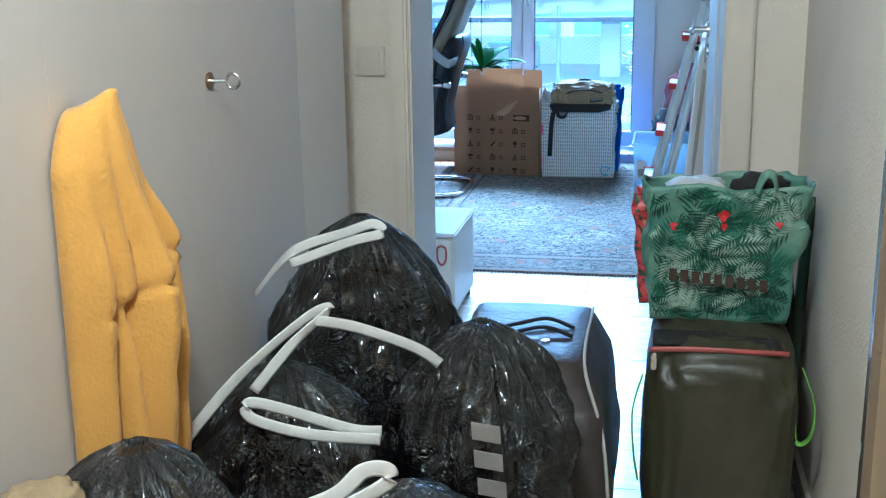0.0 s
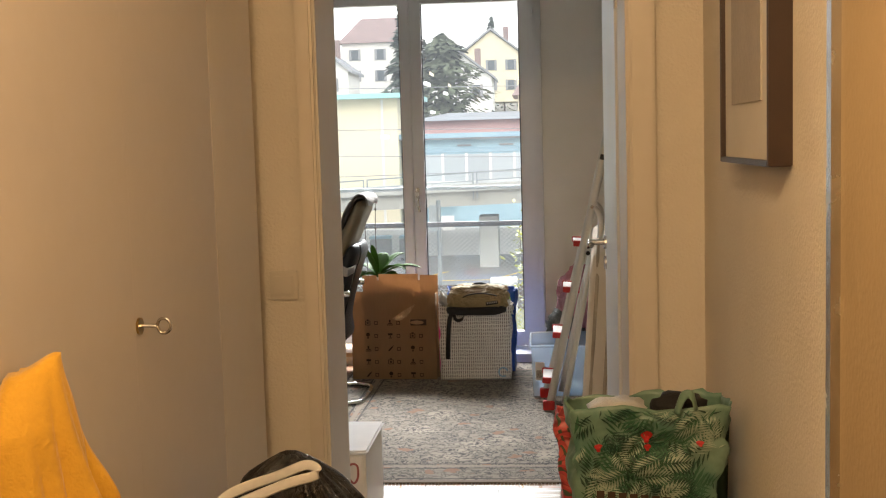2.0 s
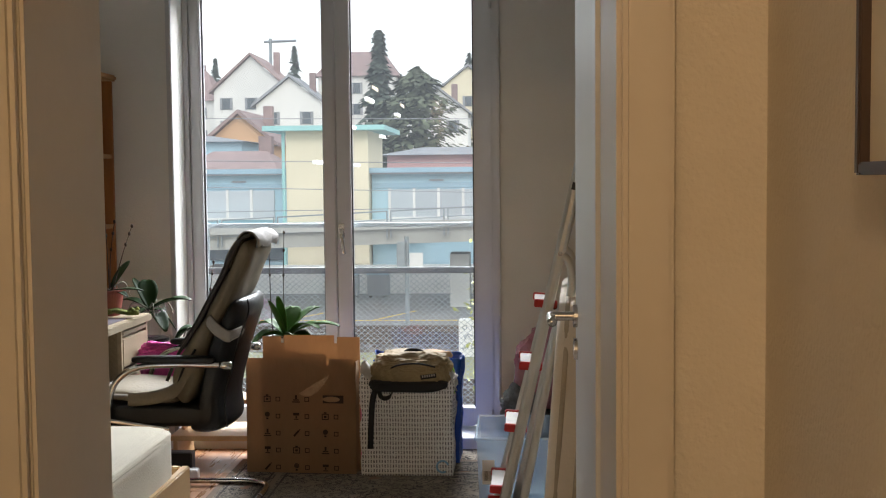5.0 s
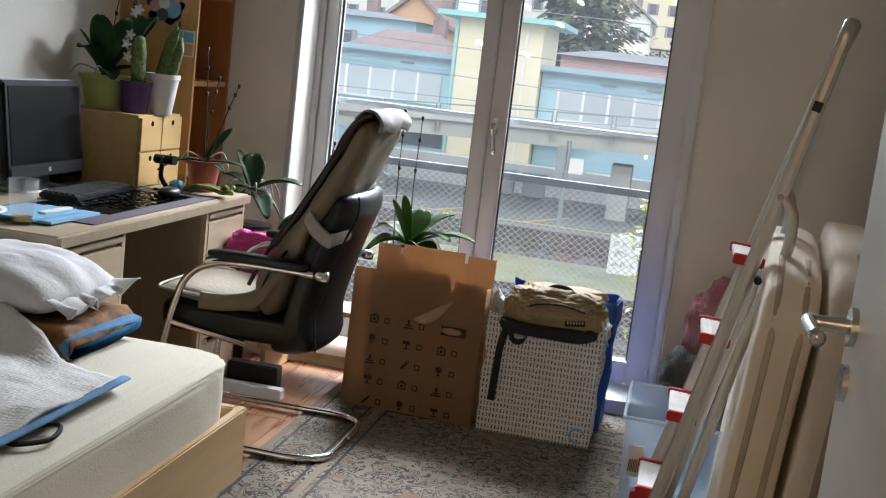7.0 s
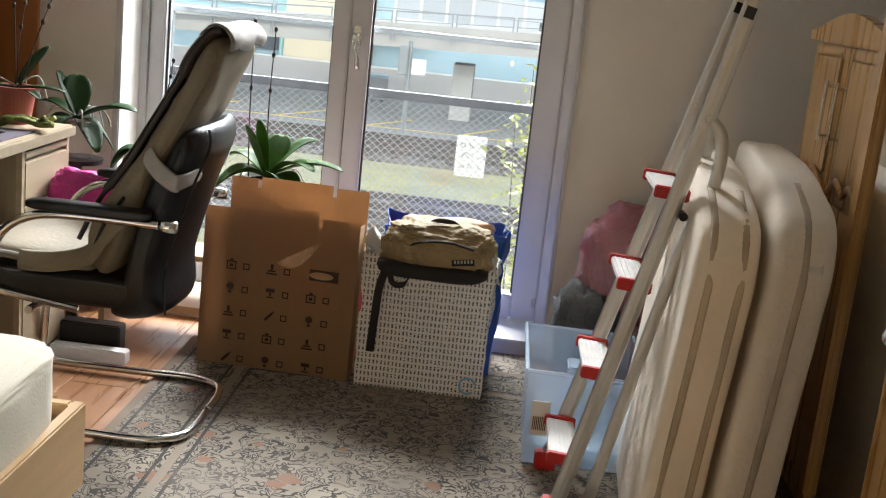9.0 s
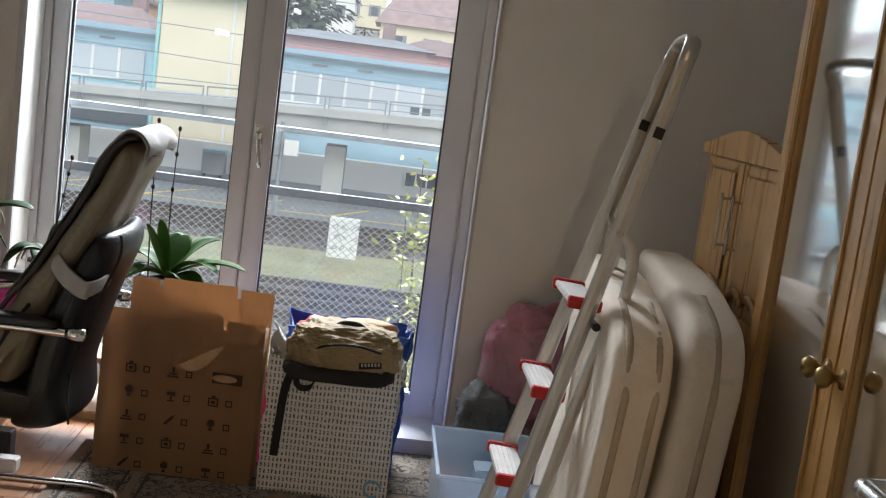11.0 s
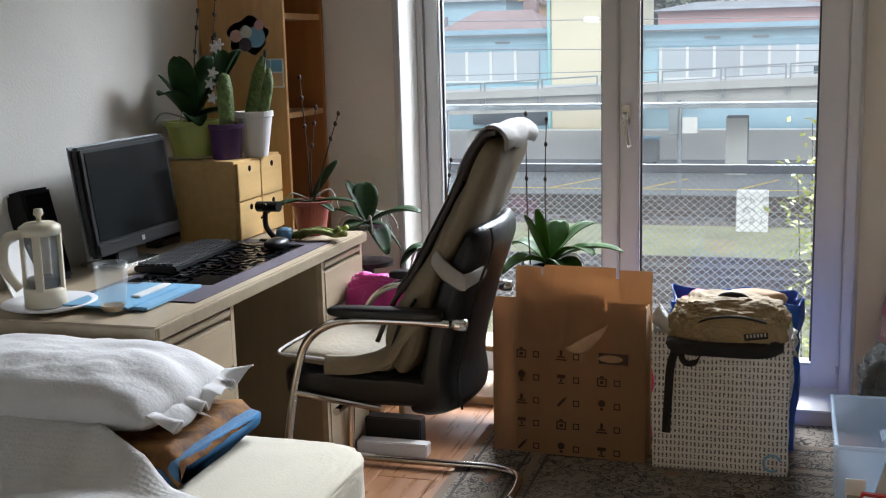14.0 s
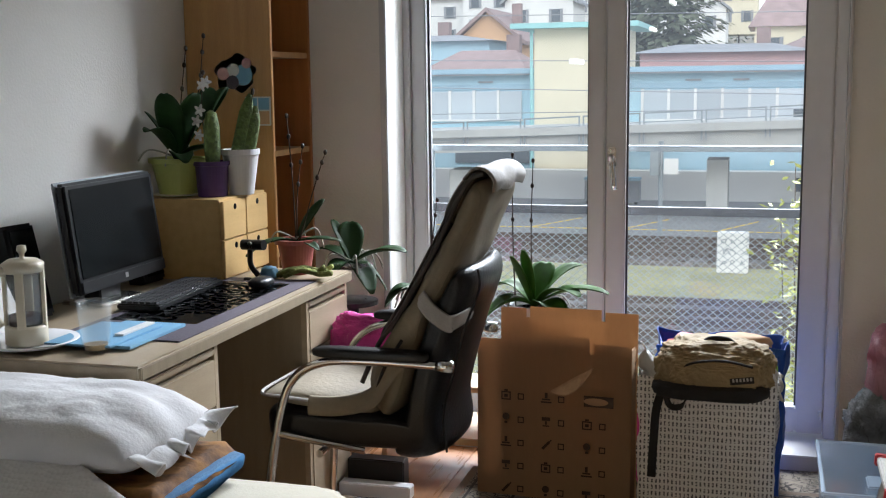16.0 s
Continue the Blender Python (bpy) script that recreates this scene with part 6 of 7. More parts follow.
def board(x0, x1, z0, ztop, zlow, y, n0, n1):
    """A board with a raised middle tongue and two notches."""
    bm = bmesh.new()
    outline = [(x0, z0), (x1, z0), (x1, zlow), (n1 + 0.012, zlow), (n1 + 0.012, zlow - 0.03), (n1, zlow - 0.03), (n1, ztop), (n0, ztop), (n0, zlow - 0.03), (n0 - 0.012, zlow - 0.03), (n0 - 0.012, zlow), (x0, zlow)]
    f = bm.faces.new([bm.verts.new((x, y, z)) for x, z in outline])
    bmesh.ops.solidify(bm, geom=[f], thickness=0.006)
    return bm


RB = Matrix.Translation((-0.60, FY, 0.01)) @ Matrix.Rotation(radians(-3.5), 4, "Z") @ Matrix.Rotation(radians(-1.5), 4, "X") @ Matrix.Translation((0.60, -FY, -0.01))
for nm, args in (("front_flap", (-0.85, -0.34, 0.01, 0.556, 0.535, FY, -0.735, -0.475)), ("back_flap", (-0.795, -0.335, 0.01, 0.632, 0.625, FY + 0.085, -0.695, -0.455))):
    bm = board(*args)
    bm.transform(RB)
    part(nm, bm, "card", cb)
part("side_wall", box(-0.346, -0.340, FY + 0.006, FY + 0.082, 0.012, 0.52, None, RB), "card", cb)
part("side_wall", box(-0.85, -0.844, FY + 0.006, FY + 0.082, 0.012, 0.52, None, RB), "card", cb)
YP = FY - 0.0108


def ink_part(name, bm, parent, label=""):
    bm.transform(RB)
    return part(name, bm, "ink", parent, label)


def bar(x, z, w, h, turn=0.0):
    return box(-w / 2, w / 2, YP - 0.001, YP, -h / 2, h / 2, None, Matrix.Translation((x, 0, z)) @ Matrix.Rotation(radians(turn), 4, "Y"))


def ring(x, z, w, h, t):
    bm = bmesh.new()
    loops = [[bm.verts.new((x + sx * (w / 2 - d), y, z + sz * (h / 2 - d))) for sx, sz in ((-1, -1), (1, -1), (1, 1), (-1, 1))] for d, y in ((0, YP), (0, YP - 0.001), (t, YP - 0.001), (t, YP))]
    for a, b in zip(loops, loops[1:] + loops[:1]):
        for k in range(4):
            bm.faces.new((a[k], a[(k + 1) % 4], b[(k + 1) % 4], b[k]))
    return bm


def disc(x, z, r):
    return rod((x, YP - 0.001, z), (x, YP, z), r, 14)


for r in range(5):
    for c in range(3):
        xx, zz = -0.749 + c * 0.135, 0.349 - r * 0.078
        if (r, c) == (0, 2):
            ink_part("logo_plate", bar(xx + 0.037, zz + 0.002, 0.096, 0.036), cb, "dark printed logo plate")
            continue
        icon = (r * 3 + c) % 5
        shapes = (
            [ring(xx, zz, 0.032, 0.028, 0.004), bar(xx, zz + 0.018, 0.012, 0.006), bar(xx, zz, 0.012, 0.010)],
            [bar(xx, zz - 0.012, 0.036, 0.005), bar(xx, zz - 0.003, 0.026, 0.005), bar(xx, zz + 0.010, 0.009, 0.018)],
            [bar(xx, zz, 0.009, 0.034, 42), bar(xx + 0.014, zz + 0.015, 0.004, 0.012, 42)],
            [disc(xx, zz + 0.008, 0.012), bar(xx, zz - 0.011, 0.010, 0.008)],
            [bar(xx, zz + 0.010, 0.028, 0.012), bar(xx, zz - 0.003, 0.006, 0.012), bar(xx, zz - 0.013, 0.022, 0.004)],
        )[icon]
        sym = ink_part("printed_symbol", shapes[0], cb, "dark printed moving-box symbol")
        for sh_ in shapes[1:]:
            ink_part("stroke", sh_, sym)
        ink_part("tick_box", ring(xx + 0.05, zz, 0.021, 0.021, 0.0035), cb, "small printed tick box")
part("torn_patch", sheet(lambda u, v: RB @ Vector((-0.60 + 0.14 * u, YP + 0.0030, 0.375 + 0.085 * u * u + (v - 0.5) * (0.045 * math.sin(math.pi * u) + 0.004))), 14, 3, 0.0006), "torn_card", cb, "pale torn patch where tape came off")
bm = lathe([(0.0, 0.0), (0.040, 0.0), (0.040, 0.0008)], 0, 0, 0, 32)
bm.transform(RB @ Matrix.Translation((-0.45, FY - 0.0130, 0.351)) @ Matrix.Rotation(radians(90), 4, "X") @ Matrix.Diagonal((1, 0.30, 1, 1)))
part("logo_oval", bm, "card", cb, "oval of the printed logo")

bag = tote("paper_carrier", -0.315, 0.10, 5.20, 5.42, 0.009, 0.455, "printed", "white carrier bag printed with rows of small letters", 0.0, 0.014, 4, 1.03)
for zz in (0.035,):
    part("round_badge", sweep([(0.055 + 0.026 * math.cos(a), 5.186, zz + 0.02 + 0.026 * math.sin(a)) for a in (0.3 + i * 0.62 for i in range(9))], 0.004, 0.002, 6), "blue_paper", bag, "small blue ring print", True)
part("cloth", blob(-0.10, 5.31, 0.42, 0.19, 0.10, 0.07, 0.3, 6, 4), "whitefilm", bag, "crumpled white plastic", True)
part("inner_film", sheet(lambda u, v: Vector((-0.31 + 0.09 * u + 0.015 * math.sin(v * 12), 5.21 + 0.16 * v, 0.40 + 0.13 * (1 - u) * (0.7 + 0.3 * math.sin(v * 9)))), 10, 20, 0.002), "whitefilm", bag, "white plastic lining", True)
part("side_film", sheet(lambda u, v: Vector((0.06 + 0.05 * u + 0.012 * math.sin(v * 14), 5.19 + 0.15 * v, 0.34 + 0.17 * (1 - u * 0.4) * (0.75 + 0.25 * math.sin(v * 11 + u * 3)))), 10, 24, 0.002), "whitefilm", bag, "crumpled white plastic lining", True)
bbg = tote("blue_carrier", -0.28, 0.12, 5.44, 5.66, 0.0, 0.50, "bluebag", "large blue woven carrier bag behind the white one", 0.0, 0.016, 9, 1.04)
part("cloth", blob(-0.18, 5.50, 0.47, 0.07, 0.06, 0.05, 0.3, 3, 3), "red", bbg, "red cloth", True)
part("cloth", blob(-0.03, 5.50, 0.47, 0.11, 0.06, 0.06, 0.3, 4, 3), "card", bbg, "brown paper bag", True)
part("green_pack", blob(0.075, 5.32, 0.40, 0.03, 0.07, 0.09, 0.2, 4, 3), "lime", None, "green packet in the carrier bag", True, category="packet")
part("pink_wrap", blob(-0.325, 5.50, 0.17, 0.035, 0.10, 0.16, 0.2, 4, 4), "magenta", None, "pink wrapped parcel between the bags", True, category="parcel")
bp = thing("backpack", -0.09, 5.24, 0.42, "khaki canvas backpack with black base lying on the bag", "backpack")
part("body", blob(-0.085, 5.25, 0.488, 0.172, 0.12, 0.082, 0.13, 2, 6, 4.5, 0.7), "khaki", bp, smooth=True)
part("base", blob(-0.095, 5.20, 0.428, 0.172, 0.092, 0.026, 0.08, 5, 4, 4, 0.5), "black_cloth", bp, "black base panel", True)
part("front_pocket", blob(-0.075, 5.165, 0.480, 0.135, 0.040, 0.052, 0.15, 8, 6, 4.5, 0.66), "khaki", bp, smooth=True)
part("zip", sweep([(-0.20, 5.155, 0.485), (-0.14, 5.125, 0.522), (-0.05, 5.12, 0.532), (0.03, 5.13, 0.515)], 0.004, n=6), "black_cloth", bp, "dark zip", True)
part("logo_patch", box(-0.035, 0.035, -0.002, 0.002, -0.010, 0.010, None, Matrix.Translation((0.0, 5.118, 0.475)) @ Matrix.Rotation(radians(-8), 4, "Y")), "black_cloth", bp, "black woven patch", bevel=0.001)
for i in range(6):
    part("patch_bar", box(-0.003, 0.003, -0.0035, -0.002, -0.005, 0.005, None, Matrix.Translation((-0.025 + i * 0.0102, 5.118, 0.4785 - 0.0 + (-0.0035 + 0.0014 * i) * 1)) @ Matrix.Rotation(radians(-8), 4, "Y")), "grey_strap", bp)
part("top_handle", sweep([(-0.13, 5.25, 0.545), (-0.10, 5.23, 0.572), (-0.05, 5.23, 0.572), (-0.02, 5.25, 0.548)], 0.010, 0.004, 8), "black_cloth", bp, "black carrying loop", True)
part("buckle", box(-0.11, -0.07, 5.185, 5.20, 0.548, 0.562), "steel", bp, bevel=0.003)
part("strap", sweep([(-0.235, 5.19, 0.43), (-0.255, 5.168, 0.36), (-0.262, 5.163, 0.26), (-0.268, 5.164, 0.14)], 0.013, 0.003, 8, side=(1, 0, 0)), "black_cloth", bp, "hanging black shoulder strap", True)
part("strap", sweep([(-0.235, 5.175, 0.43), (-0.215, 5.16, 0.375), (-0.18, 5.158, 0.375), (-0.16, 5.17, 0.41)], 0.010, 0.003, 8, side=(0.5, 0, 1)), "black_cloth", bp, "looped black strap", True)

# plastic crate with things in it
cr = thing("storage_crate", 0.40, 4.95, 0.009, "clear bluish plastic storage crate beside the ladder", "crate")
K0, K1, L0, L1 = 0.235, 0.545, 4.74, 5.16


def crate_wall(a, b):
    bm = bmesh.new()
    lo, hi = [Vector((*p, 0.012)) for p in (a, b)]
    k = 1.06
    c = Vector(((K0 + K1) / 2, (L0 + L1) / 2, 0))
    tops = [Vector((c.x + (p.x - c.x) * k, c.y + (p.y - c.y) * k, 0.285)) for p in (lo, hi)]
    f = bm.faces.new([bm.verts.new(p) for p in (lo, hi, tops[1], tops[0])])
    bmesh.ops.solidify(bm, geom=[f], thickness=0.003)
    return bm


for a, b in (((K0, L0), (K1, L0)), ((K1, L0), (K1, L1)), ((K1, L1), (K0, L1)), ((K0, L1), (K0, L0))):
    part("crate_wall", crate_wall(a, b), "crate", cr)
part("crate_base", box(K0, K1, L0, L1, 0.009, 0.013), "crate", cr)
kx, ky = (K1 - K0) * 0.03 + 0.004, (L1 - L0) * 0.03 + 0.004
part("rim", sweep([(K0 - kx, L0 - ky, 0.287), (K1 + kx, L0 - ky, 0.287), (K1 + kx, L1 + ky, 0.287), (K0 - kx, L1 + ky, 0.287), (K0 - kx, L0 - ky, 0.287)], 0.007, 0.007, 8, 0), "crate", cr, "rolled rim")
part("label_sticker", box(K0 + 0.012, K0 + 0.062, L0 - 0.012, L0 - 0.008, 0.10, 0.20), "paper", cr, "white bar-code label")
for i in range(8):
    part("label_bar", box(K0 + 0.018 + 0.005 * i, K0 + 0.0205 + 0.005 * i, L0 - 0.0135, L0 - 0.012, 0.115, 0.155), "ink", cr)
part("small_tray", box(K0 + 0.12, K0 + 0.25, 5.0, 5.10, 0.06, 0.22), "crate", None, "small grey plastic tray inside the crate", bevel=0.004, category="tray")
part("tape_roll", box(K0 + 0.13, K0 + 0.22, 4.985, 4.995, 0.12, 0.15), "yarn", None, "yellow-green packet inside the crate", bevel=0.002, category="packet")
part("dark_folder", box(K0 + 0.03, K1 - 0.03, 4.78, 5.1, 0.014, 0.05), "blue_dark", None, "blue-grey folder on the crate floor", bevel=0.003, category="folder")

# stuffed bags by the wall
pink_sack = part("pink_laundry_bag", blob(0.56, 5.52, 0.43, 0.17, 0.17, 0.20, 0.16, 3, 5, 4, 0.8), "pinkbag", None, "glossy pink stuffed plastic bag by the wall", True, category="bag")
part("tied_neck", sweep([(0.57, 5.50, 0.60), (0.585, 5.49, 0.645), (0.62, 5.48, 0.66), (0.66, 5.48, 0.645)], 0.022, 0.014, 10, taper=lambda t: 0.7 + 0.8 * t * t), "pinkbag", pink_sack, "gathered knot of the bag", True)
part("grey_bag", blob(0.43, 5.42, 0.23, 0.105, 0.12, 0.14, 0.28, 5, 5, 5, 0.8), "greybag", None, "crumpled dark grey plastic bag by the wall", True, category="bag")
part("pink_parcel", blob(0.62, 5.50, 0.13, 0.16, 0.18, 0.13, 0.1, 9, 4, 4, 0.7), "pinkbag", None, "pink stuffed bag under the others", True, category="bag")
part("low_box", box(0.36, 0.50, 5.36, 5.55, 0.0, 0.095), "card", None, "low cardboard box under the grey bag", bevel=0.004, category="box")

# ---------------------------------------------------------------- folding ladder leaning on the mattresses
lad = thing("step_ladder", 0.40, 4.5, 0.01, "aluminium folding step ladder with red caps leaning over", "ladder")
FAR, NEAR = 4.72, 4.42


def on_rail(y, t):
    """A point on a front rail, t from foot to top."""
    foot, top = ((0.30, 0.01), (0.685, 1.50)) if y == FAR else ((0.315, 0.01), (0.65, 1.49))
    return Vector((foot[0] + (top[0] - foot[0]) * t, y, foot[1] + (top[1] - foot[1]) * t))


for y in (FAR, NEAR):
    part("front_rail", sweep([on_rail(y, 0.0), on_rail(y, 1.0)], 0.021, 0.012, 10, 1, side=(1, 0, -0.25)), "alu", lad, "aluminium rail")
    part("rail_foot", box(-0.03, 0.03, -0.018, 0.018, 0.0, 0.05, None, Matrix.Translation((on_rail(y, 0).x, y, 0.009))), "red", lad, "red plastic foot", bevel=0.004)
    part("rear_rail", sweep([on_rail(y, 0.71) + Vector((0.0, 0, 0)), on_rail(y, 0.68) + Vector((0.05, 0, 0)), on_rail(y, 0.60) + Vector((0.075, 0, 0)), on_rail(y, 0.48) + Vector((0.058, 0, 0)), on_rail(y, 0.02) + Vector((0.075, 0, 0))], 0.016, 0.011, 10, 6, side=(1, 0, -0.25)), "alu", lad, "folded rear rail", True)
    part("hinge_bolt", rod(on_rail(y, 0.71) + Vector((0, -0.02, 0)), on_rail(y, 0.71) + Vector((0, 0.02, 0)), 0.009, 10), "steel", lad)
    part("stay_bolt", rod(on_rail(y, 0.55) + Vector((0.03, -0.02, 0)), on_rail(y, 0.55) + Vector((0.03, 0.02, 0)), 0.011, 10), "black_plastic", lad)
    part("mark", box(-0.012, 0.012, -0.0135, 0.0135, -0.014, 0.014, None, Matrix.Translation(on_rail(y, 0.88)) @ Matrix.Rotation(radians(14), 4, "Y")), "black_plastic", lad, "black label")
part("top_bow", sweep([on_rail(FAR, 0.99), on_rail(FAR, 1.03) + Vector((0.004, -0.02, 0)), on_rail(NEAR, 1.035) + Vector((0.006, 0.03, 0)), on_rail(NEAR, 0.99)], 0.021, 0.012, 10, 6, side=(1, 0, -0.25)), "alu", lad, "rounded top bow", True)
for t in (0.10, 0.26, 0.42, 0.58):
    c = (on_rail(FAR, t) + on_rail(NEAR, t)) / 2
    RT = Matrix.Translation(c) @ Matrix.Rotation(radians(4), 4, "Y")
    st = part("tread", box(-0.055, 0.02, -0.125, 0.125, -0.008, 0.008, None, RT), "tread", lad, "ribbed pale tread", bevel=0.002)
    for e in (-0.131, 0.131):
        part("tread_cap", box(-0.060, 0.026, e - 0.010, e + 0.010, -0.016, 0.014, None, RT), "red", st, "red plastic cap", bevel=0.003)
    if t < 0.5:
        bm = bmesh.new()
        for i in range(5):
            box(-0.050 + i * 0.013, -0.044 + i * 0.013, -0.115, 0.115, 0.008, 0.0105, bm, RT)
        part("rib", bm, "tread", st)

# ---------------------------------------------------------------- two mattresses on edge


def upright_mattress(x0, x1, y0, y1, ztop, label, seed):
    t = thing("upright_mattress", (x0 + x1) / 2, (y0 + y1) / 2, 0.009, label, "mattress", "mattresses on edge")
    w = x1 - x0
    bm = bmesh.new()
    n_, rows = 40, []
    for j in range(61):
        s = j / 60
        prof = []
        # outline in y-z: near lower corner, near upper corner rounded, rising back
        pts = curve_points([(0, y0, 0.012), (0, y0, 0.3), (0, y0, 0.66), (0, y0 + 0.012, ztop - 0.10), (0, y0 + 0.09, ztop - 0.01), (0, y0 + 0.28, ztop + 0.035), (0, y0 + 0.5, ztop + 0.06), (0, y1 - 0.08, ztop + 0.06), (0, y1, ztop + 0.0), (0, y1, 0.4), (0, y1, 0.012)], 6)
        q = (s - 0.5) * 2
        inset = 0.035 * (1 - math.sqrt(max(0, 1 - abs(q) ** 5)))
        c = Vector((0, (y0 + y1) / 2, ztop / 2))
        row = []
        for p in pts:
            d = (c - p)
            d.x = 0
            k = noise.noise(Vector((p.y * 6, p.z * 6, seed + s * 2))) * 0.006
            z = p.z + d.normalized().z * inset
            row.append(bm.verts.new((x0 + w * s + 0.075 * z + 0.05 * (p.y - y0) - 0.05, p.y + d.normalized().y * inset + k, max(0.011, z + k))))
        rows.append(row)
    for a, b in zip(rows, rows[1:]):
        for i in range(len(a)):
            bm.faces.new((a[i], a[(i + 1) % len(a)], b[(i + 1) % len(b)], b[i]))
    bm.faces.new(rows[0][::-1])
    bm.faces.new(rows[-1])
    part("cover", bm, "mattress", t, smooth=True)
    for s in (0.26, 0.74) if seed == 1 else (0.5,):
        x = x0 + w * s - 0.05
        part("seam", sweep([(x + 0.075 * z, y - 0.001, z) for y, z in ((y0, 0.03), (y0, 0.3), (y0, 0.66), (y0 + 0.012, ztop - 0.11), (y0 + 0.085, ztop - 0.015))] + [(x + 0.075 * ztop + 0.012, y0 + 0.28, ztop + 0.035)], 0.009, 0.003, 8, 6, (1, 0, 0)), "piping", t, "taupe seam", True)
    part("label_tag", sheet(lambda u, v: Vector((x0 + w * 0.5 + 0.03 * u + 0.075 * ztop - 0.05, y0 - 0.004 + 0.06 * v * v * 0.9 + 0.012, ztop - 0.13 + 0.085 * v)), 4, 4, 0.002), "mount", t, "beige label", True)
    return t


upright_mattress(0.52, 0.662, 4.13, 5.0, 0.865, "thick ivory mattress standing on its edge", 1)
upright_mattress(0.680, 0.815, 4.11, 5.0, 0.90, "second ivory mattress standing on its edge", 2)

# small pine cabinet behind them
pcab = thing("pine_cabinet", 1.2, 4.92, 0, "golden pine cabinet with arched top and bar handles", "cabinet")
part("body", box(1.005, 1.45, 4.50, 5.26, 0.0, 1.26), "pine", pcab, bevel=0.004)
bm = bmesh.new()
arch = [(4.48, 1.255)] + [(4.48 + 0.80 * i / 24, 1.285 + 0.055 * math.sin(math.pi * i / 24) ** 1.5) for i in range(25)] + [(5.28, 1.255)]
fr_a, fr_b = [[bm.verts.new((xx, y, z)) for y, z in arch] for xx in (0.968, 1.0)]
bm.faces.new(fr_a)
bm.faces.new(fr_b[::-1])
for k in range(len(arch)):
    bm.faces.new((fr_a[k], fr_b[k], fr_b[(k + 1) % len(arch)], fr_a[(k + 1) % len(arch)]))
part("arched_cornice", bm, "pine", pcab)
for a, b in ((4.51, 4.88), (4.885, 5.25)):
    d = part("cabinet_door", box(0.983, 1.005, a, b, 0.06, 1.25), "pine", pcab, bevel=0.004)
    part("door_panel", box(0.975, 0.984, a + 0.07, b - 0.07, 0.12, 0.84), "pine", d, bevel=0.006)
    part("upper_panel", box(0.975, 0.984, a + 0.05, b - 0.05, 0.90, 1.22), "pine", d, bevel=0.008)
    for yy in (a + 0.05, b - 0.05):
        part("groove", box(0.9745, 0.976, yy - 0.002, yy + 0.002, 0.08, 1.235), "piping", d)
    part("scroll", sweep([(0.975, a + 0.03, 0.86), (0.970, a + 0.12, 0.90), (0.970, (a + b) / 2, 0.875), (0.970, b - 0.12, 0.90), (0.975, b - 0.03, 0.86)], 0.012, 0.008, 8), "pine", d, "carved scroll", True)
    yy = b - 0.05 if a < 4.7 else a + 0.05
    h = part("bar_handle", rod((0.948, yy, 0.99), (0.948, yy, 1.155), 0.005, 10), "steel", d, "steel bar handle")
    for z in (1.005, 1.14):
        part("handle_post", rod((0.948, yy, z), (0.976, yy, z), 0.004, 8), "steel", h)

# wardrobe with mirror doors
wd = thing("mirror_wardrobe", 1.25, 3.6, 0, "pine wardrobe with mirrored doors and brass knobs", "wardrobe")
part("body", box(0.925, 1.60, 2.95, 4.38, 0.0, 2.02), "pine", wd, bevel=0.004)
part("cornice", box(0.885, 1.60, 2.92, 4.41, 2.02, 2.09), "pine", wd, bevel=0.01)
for a, b in ((3.845, 4.375), (3.31, 3.84), (2.96, 3.305)):
    d = part("wardrobe_door", box(0.90, 0.924, a, a + 0.075, 0.08, 2.0), "pine", wd, bevel=0.004)
    part("stile", box(0.90, 0.924, b - 0.075, b, 0.08, 2.0), "pine", d, bevel=0.004)
    part("bottom_rail", box(0.90, 0.924, a + 0.075, b - 0.075, 0.08, 0.20), "pine", d, bevel=0.004)
    part("top_rail", box(0.90, 0.924, a + 0.075, b - 0.075, 1.90, 2.0), "pine", d, bevel=0.004)
    for yy in (a + 0.068, b - 0.068):
        part("bead", box(0.894, 0.901, yy - 0.008, yy + 0.008, 0.20, 1.90), "pine", d, bevel=0.003)
    part("mirror", box(0.910, 0.915, a + 0.076, b - 0.076, 0.201, 1.899), "mirror", d, "mirror glass")
    yk = a + 0.037 if a > 3.7 else b - 0.037
    k = part("knob", lathe([(0.022, 0), (0.022, 0.004), (0.008, 0.007), (0.008, 0.02), (0.021, 0.032), (0.023, 0.042), (0.016, 0.053), (0.004, 0.056)], 0, 0, 0, 20), "brass", d, "round brass knob", True)
    k.data.transform(Matrix.Translation(origin(d)))
    k.matrix_basis = Matrix.Translation(Vector((0.90, yk, 0.90)) - origin(d)) @ Matrix.Rotation(radians(-90), 4, "Y")

# ---------------------------------------------------------------- outdoors
G = -3.3
structure("ground", box(-900, 900, 6.4, 1800, G - 0.3, G), "grass", "rough grass ground outside", "ground")
structure("road", box(-120, 120, 35, 47.5, G, G + 0.03), "asphalt", "grey asphalt yard beyond the tracks", "road")
tr = structure("track_bed", box(-120, 120, 30.5, 34.6, G, G + 0.10), "ballast", "gravel bed of the far railway track", "track bed")
structure("track_bed_near", box(-120, 120, 21.0, 25.6, G, G + 0.10), "ballast", "gravel bed of the near railway track", "track bed")
for yy in (31.5, 33.3, 22.2, 24.2):
    t = thing("railway_track", 0, yy, G + 0.1, "rusty railway track on gravel", "railway track", "railway tracks")
    for d in (-0.55, 0.55):
        part("rail", box(-70, 70, yy + d - 0.04, yy + d + 0.04, G + 0.16, G + 0.30), "rail", t)
    bm = bmesh.new()
    for i in range(120):
        box(-42 + i * 0.7, -41.78 + i * 0.7, yy - 0.9, yy + 0.9, G + 0.1, G + 0.17, bm)
    tagged(part("sleepers", bm, "rail", t, "row of dark sleepers"), kind="stuff")
